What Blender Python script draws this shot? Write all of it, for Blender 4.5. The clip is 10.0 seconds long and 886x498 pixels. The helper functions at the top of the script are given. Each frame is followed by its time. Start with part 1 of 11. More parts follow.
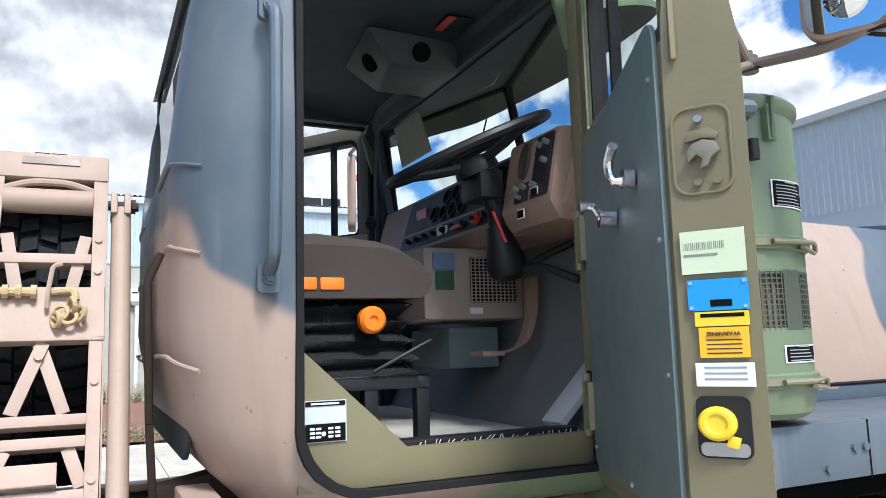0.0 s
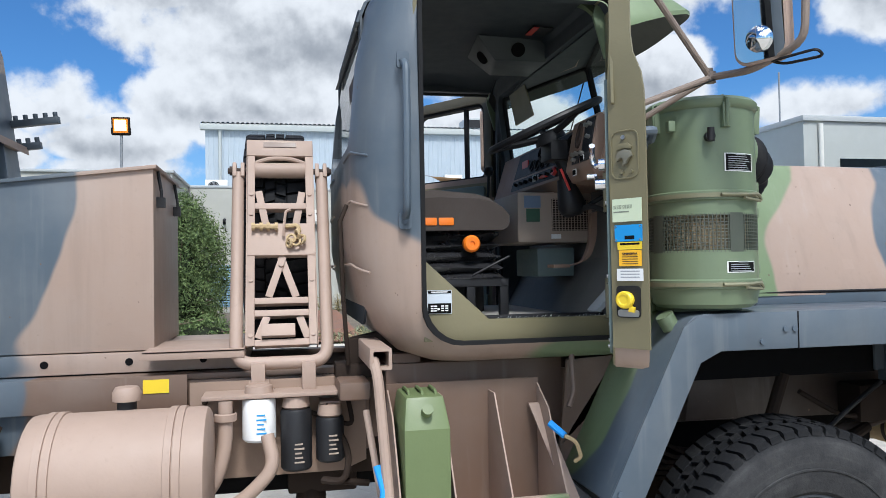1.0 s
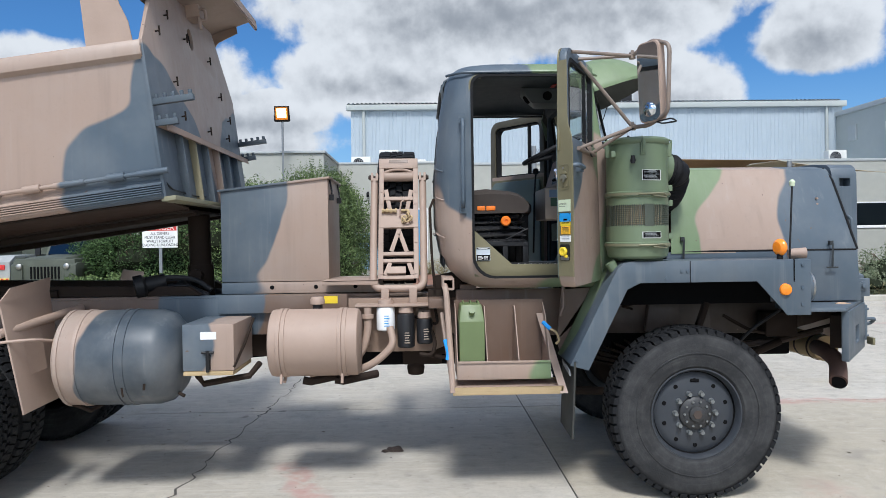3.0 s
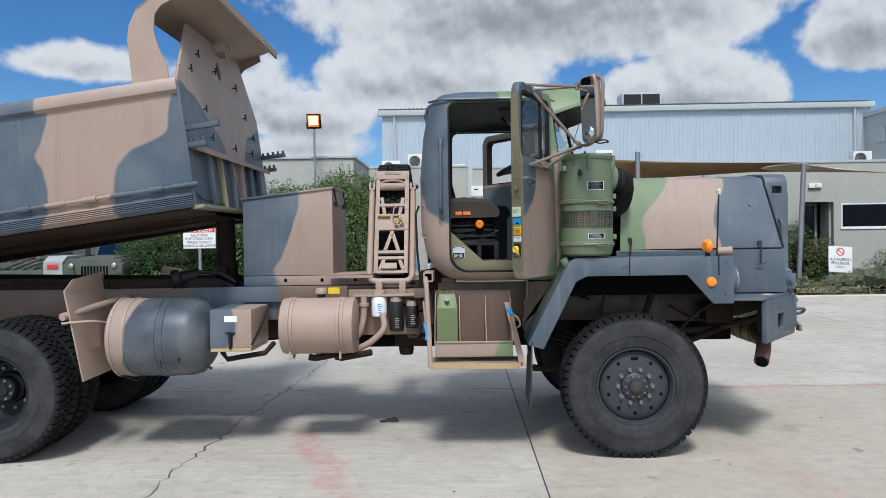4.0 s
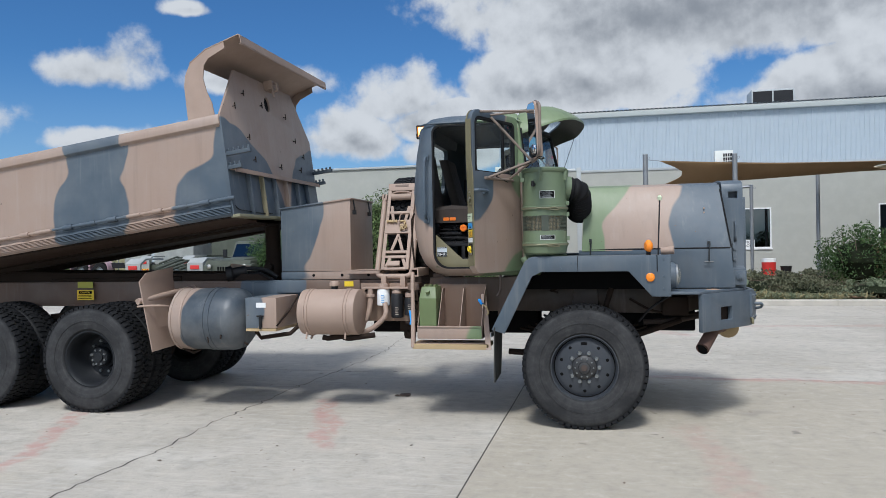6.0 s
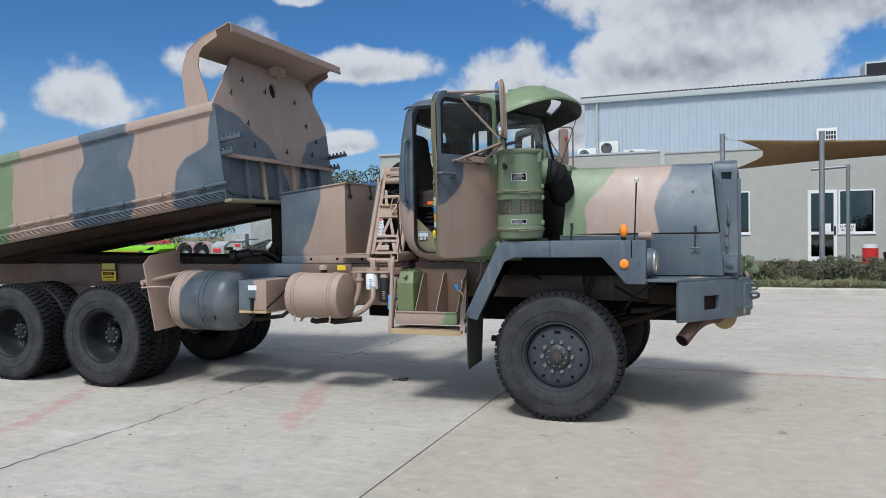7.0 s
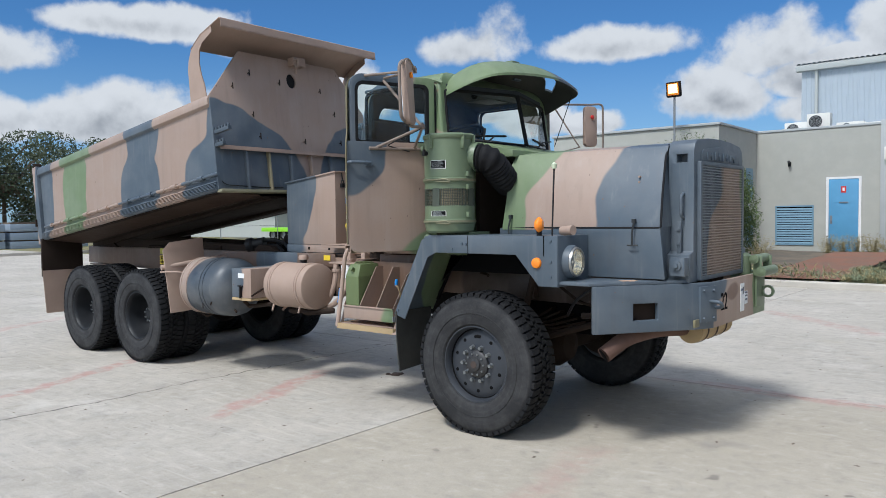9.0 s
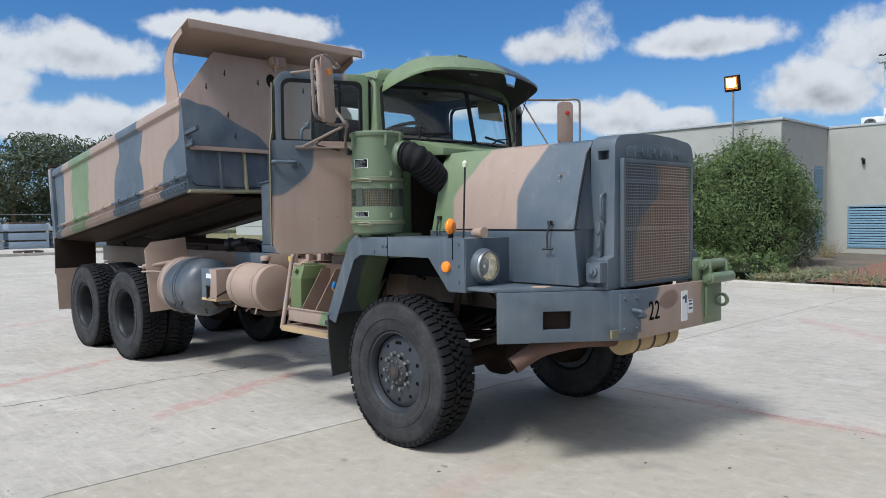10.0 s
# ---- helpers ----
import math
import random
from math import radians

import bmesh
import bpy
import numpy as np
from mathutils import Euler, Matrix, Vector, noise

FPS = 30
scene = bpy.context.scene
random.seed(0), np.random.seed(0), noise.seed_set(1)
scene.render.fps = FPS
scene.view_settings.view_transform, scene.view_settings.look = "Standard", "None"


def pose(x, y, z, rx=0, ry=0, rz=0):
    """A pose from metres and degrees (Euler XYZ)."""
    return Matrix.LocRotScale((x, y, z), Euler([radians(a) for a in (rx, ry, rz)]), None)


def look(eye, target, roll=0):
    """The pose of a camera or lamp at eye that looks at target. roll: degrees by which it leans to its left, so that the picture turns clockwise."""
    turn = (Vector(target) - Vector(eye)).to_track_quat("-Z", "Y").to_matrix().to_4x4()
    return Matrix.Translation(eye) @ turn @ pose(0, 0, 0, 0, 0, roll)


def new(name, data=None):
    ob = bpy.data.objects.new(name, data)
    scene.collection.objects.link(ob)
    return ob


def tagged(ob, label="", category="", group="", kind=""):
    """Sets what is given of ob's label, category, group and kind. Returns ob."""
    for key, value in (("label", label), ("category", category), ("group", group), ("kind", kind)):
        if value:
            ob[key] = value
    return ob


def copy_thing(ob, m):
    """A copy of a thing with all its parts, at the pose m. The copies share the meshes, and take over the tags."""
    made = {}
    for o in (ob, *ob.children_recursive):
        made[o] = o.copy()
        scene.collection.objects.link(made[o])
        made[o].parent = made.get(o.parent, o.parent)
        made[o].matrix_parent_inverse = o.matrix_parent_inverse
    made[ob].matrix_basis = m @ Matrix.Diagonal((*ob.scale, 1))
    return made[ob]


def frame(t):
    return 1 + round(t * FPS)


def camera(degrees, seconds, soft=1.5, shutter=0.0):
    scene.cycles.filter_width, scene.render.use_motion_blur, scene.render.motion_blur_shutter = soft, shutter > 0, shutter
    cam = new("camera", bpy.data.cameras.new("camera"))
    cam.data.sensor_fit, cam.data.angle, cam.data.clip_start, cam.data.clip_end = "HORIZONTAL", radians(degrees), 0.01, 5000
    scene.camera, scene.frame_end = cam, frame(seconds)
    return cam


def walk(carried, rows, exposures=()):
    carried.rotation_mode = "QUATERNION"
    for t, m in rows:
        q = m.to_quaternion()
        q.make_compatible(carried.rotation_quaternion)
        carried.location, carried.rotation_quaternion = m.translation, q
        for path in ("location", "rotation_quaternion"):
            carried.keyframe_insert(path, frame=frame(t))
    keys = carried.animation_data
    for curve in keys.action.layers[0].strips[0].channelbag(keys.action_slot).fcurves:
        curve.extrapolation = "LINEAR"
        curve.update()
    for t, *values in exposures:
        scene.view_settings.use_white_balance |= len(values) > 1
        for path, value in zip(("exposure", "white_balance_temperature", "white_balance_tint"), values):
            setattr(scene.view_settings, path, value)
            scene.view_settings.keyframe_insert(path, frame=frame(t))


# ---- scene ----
cam = camera(61.3, 10.0, 0.8)
ROWS = [  # t, eye, target, roll
    (0.0, (-1.843, -2.508, 1.780), (-1.001, -0.712, 2.038), -1.6),
    (0.5, (-1.902, -3.083, 1.761), (-1.280, -1.188, 1.908), -1.2),
    (1.0, (-1.965, -3.700, 1.756), (-1.543, -1.746, 1.805), -1.0),
    (1.5, (-1.987, -4.315, 1.736), (-1.677, -2.340, 1.723), -0.9),
    (2.0, (-1.960, -4.905, 1.749), (-1.716, -2.920, 1.718), -0.9),
    (2.5, (-1.945, -5.465, 1.746), (-1.786, -3.472, 1.715), -0.9),
    (3.0, (-1.784, -6.019, 1.739), (-1.730, -4.019, 1.709), -0.8),
    (4.5, (-1.118, -7.447, 1.719), (-1.221, -5.450, 1.702), -0.9),
    (5.0, (-0.821, -7.829, 1.707), (-1.024, -5.839, 1.702), -0.9),
    (5.5, (-0.325, -8.061, 1.694), (-0.643, -6.086, 1.692), -1.0),
    (7.0, (1.389, -7.552, 1.667), (0.678, -5.683, 1.619), -0.9),
    (7.5, (1.955, -7.174, 1.701), (1.080, -5.377, 1.629), -0.9),
    (8.0, (2.534, -6.773, 1.723), (1.514, -5.055, 1.638), -0.8),
    (8.5, (2.990, -6.292, 1.714), (1.838, -4.660, 1.627), -0.8),
    (9.0, (3.488, -5.800, 1.715), (2.221, -4.255, 1.628), -0.7),
    (9.5, (3.867, -5.279, 1.699), (2.511, -3.811, 1.613), -0.6),
    (10.0, (4.239, -4.779, 1.711), (2.807, -3.386, 1.626), -0.6),
]
walk(cam, [(t, look(eye, target, roll)) for t, eye, target, roll in ROWS],
     exposures=[(t, stops, 6020, 9) for t, stops in ((0.0, 0.66), (0.5, 0.40), (1.0, 0.25), (1.5, 0.2), (2.5, 0.14), (4.5, -0.14), (7.0, -0.20), (8.5, -0.12), (10.0, -0.04))])

# ---------------------------------------------------------------- world and sun
SUN_ELEVATION = radians(55)


def math_node(tree, op, a, b=None, c=None, clamp=False):
    n = tree.nodes.new("ShaderNodeMath")
    n.operation, n.use_clamp = op, clamp
    for i, v in enumerate((a, b, c)):
        if v is None:
            continue
        if isinstance(v, (int, float)):
            n.inputs[i].default_value = v
        else:
            tree.links.new(v, n.inputs[i])
    return n.outputs[0]


def vec_node(tree, op, a, b=None):
    n = tree.nodes.new("ShaderNodeVectorMath")
    n.operation = op
    for i, v in enumerate((a, b)):
        if v is None:
            continue
        if isinstance(v, (tuple, list)):
            n.inputs[i].default_value = v
        else:
            tree.links.new(v, n.inputs[i])
    return n.outputs["Value"] if op in ("LENGTH", "DOT_PRODUCT") else n.outputs[0]


def mix_color(tree, factor, a, b, blend="MIX"):
    n = tree.nodes.new("ShaderNodeMix")
    n.data_type, n.blend_type = "RGBA", blend
    for i, v in ((0, factor), (6, a), (7, b)):
        if isinstance(v, (int, float)):
            n.inputs[i].default_value = v
        elif isinstance(v, (tuple, list)):
            n.inputs[i].default_value = (*v[:3], 1)
        else:
            tree.links.new(v, n.inputs[i])
    return n.outputs[2]


def smooth(tree, value, lo, hi):
    n = tree.nodes.new("ShaderNodeMapRange")
    n.interpolation_type = "SMOOTHSTEP"
    n.inputs[1].default_value, n.inputs[2].default_value = lo, hi
    tree.links.new(value, n.inputs[0])
    return n.outputs[0]


def noise_node(tree, vector, scale, detail=4.0, rough=0.55):
    n = tree.nodes.new("ShaderNodeTexNoise")
    n.inputs["Scale"].default_value, n.inputs["Detail"].default_value, n.inputs["Roughness"].default_value = scale, detail, rough
    if vector is not None:
        tree.links.new(vector, n.inputs["Vector"])
    return n


# cumulus clouds by bearing and height in degrees: bearing (left of +y is positive), height, half width, half height
BIG_CLOUDS = [
    (-6, 17.5, 22, 8), (-4, 25, 27, 7.5), (3, 12, 9, 4), (-28, 13, 5, 4), (-36, 24, 14, 8), (-46, 17, 8, 5), (8, 21, 8, 6), (-60, 12, 14, 6),
    (-17, 10, 8, 3.4), (12, 9, 5.5, 2.6), (-15, 18, 13, 8), (-24, 20, 9, 8),
]
SMALL_CLOUDS = [
    (14.8, 11.0, 4.6, 4.4), (-39, 10.5, 5.5, 2.2), (-51, 17, 4, 2), (12, 7, 6, 1.9), (26.3, 12.2, 5.4, 1.7), (38, 12.4, 5.0, 2.7), (46.5, 9.3, 5.0, 2.9),
    (54, 7.6, 4.6, 2.6), (64, 6.7, 7.5, 2.6), (61.4, 13.6, 9, 1.6), (72, 11.2, 6.4, 2.6), (71, 6.5, 7, 2.4), (19, 8.0, 5.5, 2.6), (32.5, 7, 3.6, 2.1), (28, 6.6, 3.2, 1.2), (36, 7.6, 4.2, 1.2), (80, 9, 7, 3),
    (53, 12.0, 2.4, 1.0), (31, 17.0, 2.2, 0.9), (57, 17.5, 6, 1.2),
]


def make_world():
    world = bpy.data.worlds.new("sky")
    scene.world = world
    world.use_nodes = True
    tree = world.node_tree
    tree.nodes.clear()
    out = tree.nodes.new("ShaderNodeOutputWorld")
    back = tree.nodes.new("ShaderNodeBackground")
    sky = tree.nodes.new("ShaderNodeTexSky")
    sky.sky_type, sky.sun_disc = "NISHITA", False
    sky.sun_elevation, sky.sun_rotation = SUN_ELEVATION, math.pi
    sky.air_density, sky.dust_density, sky.ozone_density = 1.0, 0.4, 2.5
    coord = tree.nodes.new("ShaderNodeTexCoord")
    way = vec_node(tree, "NORMALIZE", coord.outputs["Generated"])
    split = tree.nodes.new("ShaderNodeSeparateXYZ")
    tree.links.new(way, split.inputs[0])
    x, y, z = split.outputs
    bearing = math_node(tree, "MULTIPLY", math_node(tree, "ARCTAN2", math_node(tree, "MULTIPLY", x, -1.0), y), 180 / math.pi)
    height = math_node(tree, "MULTIPLY", math_node(tree, "ARCSINE", z), 180 / math.pi)
    # billows: a coarse and a fine noise on the direction, and the same a little higher for the light from above
    above = vec_node(tree, "ADD", way, (0.006, -0.004, 0.016))
    coarse = noise_node(tree, way, 9.0, 9.0, 0.55).outputs[0]
    coarse_up = noise_node(tree, above, 9.0, 4.0, 0.50).outputs[0]
    coarse_low = noise_node(tree, way, 9.0, 4.0, 0.50).outputs[0]
    fine = noise_node(tree, way, 34.0, 6.0, 0.6).outputs[0]

    def heap(clouds):
        field, base = None, None
        for b, h, w, t in clouds:
            dx = math_node(tree, "DIVIDE", math_node(tree, "SUBTRACT", bearing, float(b)), float(w))
            dy0 = math_node(tree, "DIVIDE", math_node(tree, "SUBTRACT", height, float(h)), float(t))
            dy = math_node(tree, "MAXIMUM", dy0, math_node(tree, "MULTIPLY", dy0, -1.5))
            r = math_node(tree, "SQRT", math_node(tree, "ADD", math_node(tree, "MULTIPLY", dx, dx), math_node(tree, "MULTIPLY", dy, dy)))
            one = math_node(tree, "SUBTRACT", 1.0, r)
            low = math_node(tree, "MULTIPLY", math_node(tree, "MAXIMUM", one, 0.0), smooth(tree, dy0, 0.45, -0.35))
            field = one if field is None else math_node(tree, "MAXIMUM", field, one)
            base = low if base is None else math_node(tree, "MAXIMUM", base, low)
        return field, base

    big, big_base = heap(BIG_CLOUDS)
    small, small_base = heap(SMALL_CLOUDS)
    # everywhere else broken cumulus goes on
    far = math_node(tree, "ABSOLUTE", math_node(tree, "SUBTRACT", bearing, 16.0))
    away = math_node(tree, "MAXIMUM", smooth(tree, far, 78.0, 100.0), smooth(tree, height, 33.0, 45.0))
    wild = math_node(tree, "SUBTRACT", noise_node(tree, way, 2.6, 5.0, 0.55).outputs[0], 0.47)
    wild = math_node(tree, "MULTIPLY", math_node(tree, "MULTIPLY", wild, 6.0), away)
    wild = math_node(tree, "SUBTRACT", wild, math_node(tree, "MULTIPLY", math_node(tree, "SUBTRACT", 1.0, away), 9.0))
    ragged = math_node(tree, "ADD", math_node(tree, "MULTIPLY", math_node(tree, "SUBTRACT", coarse, 0.49), 2.7),
                       math_node(tree, "MULTIPLY", math_node(tree, "SUBTRACT", fine, 0.5), 0.5))
    big = math_node(tree, "ADD", big, math_node(tree, "MULTIPLY", smooth(tree, big, -0.1, 0.5), 0.4))
    field = math_node(tree, "MAXIMUM", math_node(tree, "MAXIMUM", big, small), wild)
    # the torn edge grows with the cloud: little ones keep their outline
    torn = math_node(tree, "ADD", 0.85, math_node(tree, "MULTIPLY", smooth(tree, big, -0.5, 0.4), 0.1))
    field = math_node(tree, "ADD", field, math_node(tree, "MULTIPLY", ragged, torn))
    cover = smooth(tree, field, 0.0, 0.42)
    cover = math_node(tree, "MULTIPLY", cover, smooth(tree, height, -1.0, 3.0))
    # bright tops, grey flat bases, and relief of the billows
    puff_up = noise_node(tree, above, 26.0, 6.0, 0.55).outputs[0]
    puff = noise_node(tree, vec_node(tree, "ADD", way, (0.001, 0.0, 0.005)), 26.0, 6.0, 0.55).outputs[0]
    relief = math_node(tree, "ADD", math_node(tree, "MULTIPLY", math_node(tree, "SUBTRACT", coarse_up, coarse_low), 2.6),
                       math_node(tree, "MULTIPLY", math_node(tree, "SUBTRACT", puff_up, puff), 1.3))
    # the thick of a cloud is greyer than its thin rim
    relief = math_node(tree, "ADD", relief, math_node(tree, "MULTIPLY", smooth(tree, field, 0.35, 1.3), 0.22))
    grey = math_node(tree, "ADD", math_node(tree, "MULTIPLY", big_base, 1.25), math_node(tree, "MULTIPLY", small_base, 0.75))
    grey = math_node(tree, "ADD", math_node(tree, "ADD", grey, relief), math_node(tree, "MULTIPLY", smooth(tree, wild, 0.2, 1.4), 0.6))
    grey = math_node(tree, "ADD", grey, math_node(tree, "MULTIPLY", math_node(tree, "SUBTRACT", fine, 0.5), 0.2))
    grey = smooth(tree, grey, -0.12, 1.5)
    cloud = mix_color(tree, grey, (7.1, 7.2, 7.3), (2.9, 3.1, 3.4))
    # clouds shine more towards the sun, where they scatter its light forward
    toward = vec_node(tree, "DOT_PRODUCT", way, (0.0, -math.cos(SUN_ELEVATION), math.sin(SUN_ELEVATION)))
    bright = math_node(tree, "ADD", 1.0, math_node(tree, "MULTIPLY", smooth(tree, toward, 0.1, 1.0), 1.6))
    cloud = mix_color(tree, 1.0, cloud, bright, "MULTIPLY")
    haze = smooth(tree, height, 14.0, 0.0)
    clear = mix_color(tree, math_node(tree, "MULTIPLY", haze, 0.42), vec_node(tree, "MULTIPLY", sky.outputs[0], (0.42, 0.72, 1.0)), (4.4, 5.8, 7.4))
    color = mix_color(tree, cover, clear, cloud)
    tree.links.new(color, back.inputs[0])
    back.inputs[1].default_value = 0.105
    tree.links.new(back.outputs[0], out.inputs[0])


make_world()
sun = new("sun", bpy.data.lights.new("sun", "SUN"))
sun.data.energy, sun.data.angle, sun.data.color = 3.4, radians(11.0), (1.0, 0.965, 0.91)
sun.matrix_world = look((0.0, -30 * math.cos(SUN_ELEVATION), 30 * math.sin(SUN_ELEVATION)), (0, 0, 0))

# ---------------------------------------------------------------- materials
TAN, BLUE, GREEN = (0.330, 0.239, 0.188), (0.070, 0.094, 0.120), (0.150, 0.208, 0.105)


def finish(tree, color, rough, metal=0.0, bump=0.12, bump_scale=60.0, coords=None, extra=None, spec=0.5):
    out = tree.nodes.new("ShaderNodeOutputMaterial")
    shader = tree.nodes.new("ShaderNodeBsdfPrincipled")
    shader.inputs["Metallic"].default_value = metal
    shader.inputs["Specular IOR Level"].default_value = spec
    if isinstance(color, (tuple, list)):
        shader.inputs["Base Color"].default_value = (*color[:3], 1)
    else:
        tree.links.new(color, shader.inputs["Base Color"])
    if isinstance(rough, (int, float)):
        shader.inputs["Roughness"].default_value = rough
    else:
        tree.links.new(rough, shader.inputs["Roughness"])
    if bump:
        b = tree.nodes.new("ShaderNodeBump")
        b.inputs["Strength"].default_value, b.inputs["Distance"].default_value = bump, 0.01
        h = noise_node(tree, coords, bump_scale, 4.0).outputs[0]
        if extra is not None:
            h = math_node(tree, "ADD", h, extra)
        tree.links.new(h, b.inputs["Height"])
        tree.links.new(b.outputs[0], shader.inputs["Normal"])
    tree.links.new(shader.outputs[0], out.inputs[0])
    return shader


def fresh(name):
    m = bpy.data.materials.new(name)
    m.use_nodes = True
    m.node_tree.nodes.clear()
    return m, m.node_tree


def worn(tree, coords, color, amount=0.25, grime=(0.16, 0.13, 0.10)):
    """Colour with cloudy fading, fine speckle and streaks of dust."""
    big = noise_node(tree, coords, 2.3, 5.0).outputs[0]
    small = noise_node(tree, coords, 38.0, 5.0, 0.7).outputs[0]
    chalk = (0.42, 0.41, 0.39) if not isinstance(color, (tuple, list)) else tuple(v * 1.35 + 0.02 for v in color[:3])
    faded = mix_color(tree, math_node(tree, "MULTIPLY", smooth(tree, big, 0.35, 0.75), amount * (0.8 if chalk[0] == 0.42 else 1.6)), color, chalk)
    dirt = math_node(tree, "MULTIPLY", smooth(tree, small, 0.56, 0.78), amount * 0.9)
    return mix_color(tree, dirt, faded, grime)


def plain(name, color, rough=0.6, metal=0.0, amount=0.18, bump=0.045, bump_scale=80.0, spec=0.5):
    m, tree = fresh(name)
    coords = tree.nodes.new("ShaderNodeTexCoord").outputs["Object"]
    c = worn(tree, coords, color, amount, tuple(v * 0.55 for v in color)) if amount else color
    r = math_node(tree, "ADD", math_node(tree, "MULTIPLY", noise_node(tree, coords, 14.0).outputs[0], 0.24), rough - 0.12)
    finish(tree, c, r, metal, bump, bump_scale, coords, spec=spec)
    return m


def camo(name, base, zones, amount=0.16, rough=0.46):
    """Camouflage paint: base colour and zones of (colour, [(x, y, z, rx, ry, rz), ...])."""
    m, tree = fresh(name)
    coords = tree.nodes.new("ShaderNodeNewGeometry").outputs["Position"]
    wob = noise_node(tree, coords, 1.7, 2.0)
    wob = vec_node(tree, "SUBTRACT", wob.outputs["Color"], (0.5, 0.5, 0.5))
    spot = vec_node(tree, "ADD", coords, vec_node(tree, "MULTIPLY", wob, (0.22, 0.22, 0.22)))
    color = base
    for paint, blobs in zones:
        field = None
        for x, y, z, rx, ry, rz in blobs:
            d = vec_node(tree, "DIVIDE", vec_node(tree, "SUBTRACT", spot, (x, y, z)), (rx, ry, rz))
            r = vec_node(tree, "LENGTH", d)
            # a scaled distance, so that the edge is equally sharp for any size
            v = math_node(tree, "MULTIPLY", math_node(tree, "SUBTRACT", 1.0, r), float(min(rx, ry, rz)))
            field = v if field is None else math_node(tree, "SMOOTH_MAX", field, v, 0.16)
        color = mix_color(tree, smooth(tree, field, -0.012, 0.012), color, paint)
    color = worn(tree, coords, color, amount, (0.10, 0.085, 0.07))
    # rain streaks that run down and a few small chips to the primer
    runs = tree.nodes.new("ShaderNodeMapping")
    runs.inputs["Scale"].default_value = (13.0, 13.0, 0.9)
    tree.links.new(coords, runs.inputs[0])
    streak = noise_node(tree, runs.outputs[0], 1.0, 4.0, 0.6).outputs[0]
    color = mix_color(tree, math_node(tree, "MULTIPLY", smooth(tree, streak, 0.50, 0.74), 0.13), color, (0.075, 0.066, 0.058))
    color = mix_color(tree, math_node(tree, "MULTIPLY", smooth(tree, streak, 0.44, 0.26), 0.10), color, (0.46, 0.44, 0.41))
    chip = noise_node(tree, coords, 21.0, 3.0, 0.5).outputs[0]
    color = mix_color(tree, math_node(tree, "MULTIPLY", smooth(tree, chip, 0.735, 0.75), 0.8), color, (0.13, 0.085, 0.06))
    r = math_node(tree, "ADD", math_node(tree, "MULTIPLY", noise_node(tree, coords, 11.0).outputs[0], 0.22), rough - 0.1)
    finish(tree, color, r, 0.0, 0.035, 40.0, coords)
    return m


B9 = 9.0
m_body = camo("body_paint", TAN, [
    (BLUE, [(-3.52, -1.1, 2.16, 0.62, B9, 0.46), (-3.45, -1.1, 2.70, 0.24, B9, 0.36), (-5.05, -1.1, 2.75, 0.40, B9, 0.42),
            (-5.10, -1.1, 2.1, 0.47, B9, 0.50), (-7.72, -1.1, 2.1, 0.26, B9, 0.75)]),
    (GREEN, [(-6.80, -1.1, 2.1, 0.33, B9, 0.95)])])
m_rail = camo("body_rail_paint", TAN, [
    (BLUE, [(-5.10, -1.1, 2.9, 0.37, B9, 0.5), (-3.38, -1.1, 3.1, 0.12, B9, 0.5), (-7.85, -1.1, 2.5, 0.4, B9, 0.4)]), (GREEN, [(-6.75, -1.1, 2.6, 0.42, B9, 0.5)])])
m_plate = camo("headboard_paint", TAN, [
    (BLUE, [(-3.5, -1.35, 2.0, B9, 1.5, 1.02), (-3.5, 1.45, 2.05, B9, 1.15, 0.95)])], amount=0.2)
m_cab = camo("cab_paint", TAN, [
    (BLUE, [(-1.49, 0.0, 2.12, 0.17, B9, 0.27), (-1.36, 0.0, 2.12, 0.20, B9, 0.28), (-1.60, 0.0, 2.75, 0.70, B9, 0.60)]),
    (GREEN, [(-0.40, 0.0, 2.95, 0.66, B9, 0.5), (-0.62, 0.0, 1.36, 0.34, B9, 0.09), (-0.35, 0.0, 1.75, 0.22, B9, 0.8)])])
m_door = camo("door_paint", TAN, [
    (BLUE, [(-1.0, -1.62, 2.25, 0.5, 0.36, 0.34), (-0.96, -1.62, 2.80, 0.4, 0.75, 0.50)]),
    (GREEN, [(-0.72, -0.85, 1.42, 0.4, 0.36, 0.22), (-0.62, -0.80, 2.6, 0.2, 0.3, 0.5)])])
m_hood = camo("hood_paint", TAN, [
    (BLUE, [(1.46, 0.0, 1.78, 0.68, B9, 0.6), (1.55, 0.0, 2.2, 0.64, B9, 0.5), (1.22, 0.0, 1.2, 0.86, B9, 0.42)]),
    (GREEN, [(-0.36, 0.0, 2.40, 0.84, B9, 0.70), (-0.27, 0.0, 1.75, 0.47, B9, 0.75)])])
m_fender = camo("fender_paint", BLUE, [(GREEN, [(-0.75, -0.62, 1.35, 0.38, 0.42, 0.5)])], amount=0.14)
m_grille = camo("grille_paint", (0.26, 0.23, 0.20), [
    ((0.145, 0.170, 0.195), [(1.5, -0.45, 1.9, B9, 0.47, 0.6), (1.5, -0.4, 1.4, B9, 0.30, 0.4)]), ((0.34, 0.255, 0.20), [(1.5, 0.1, 1.35, B9, 0.38, 0.5), (1.5, 0.27, 1.95, B9, 0.21, 0.5)]),
    ((0.16, 0.205, 0.115), [(1.5, 0.58, 1.8, B9, 0.12, 0.9)])])
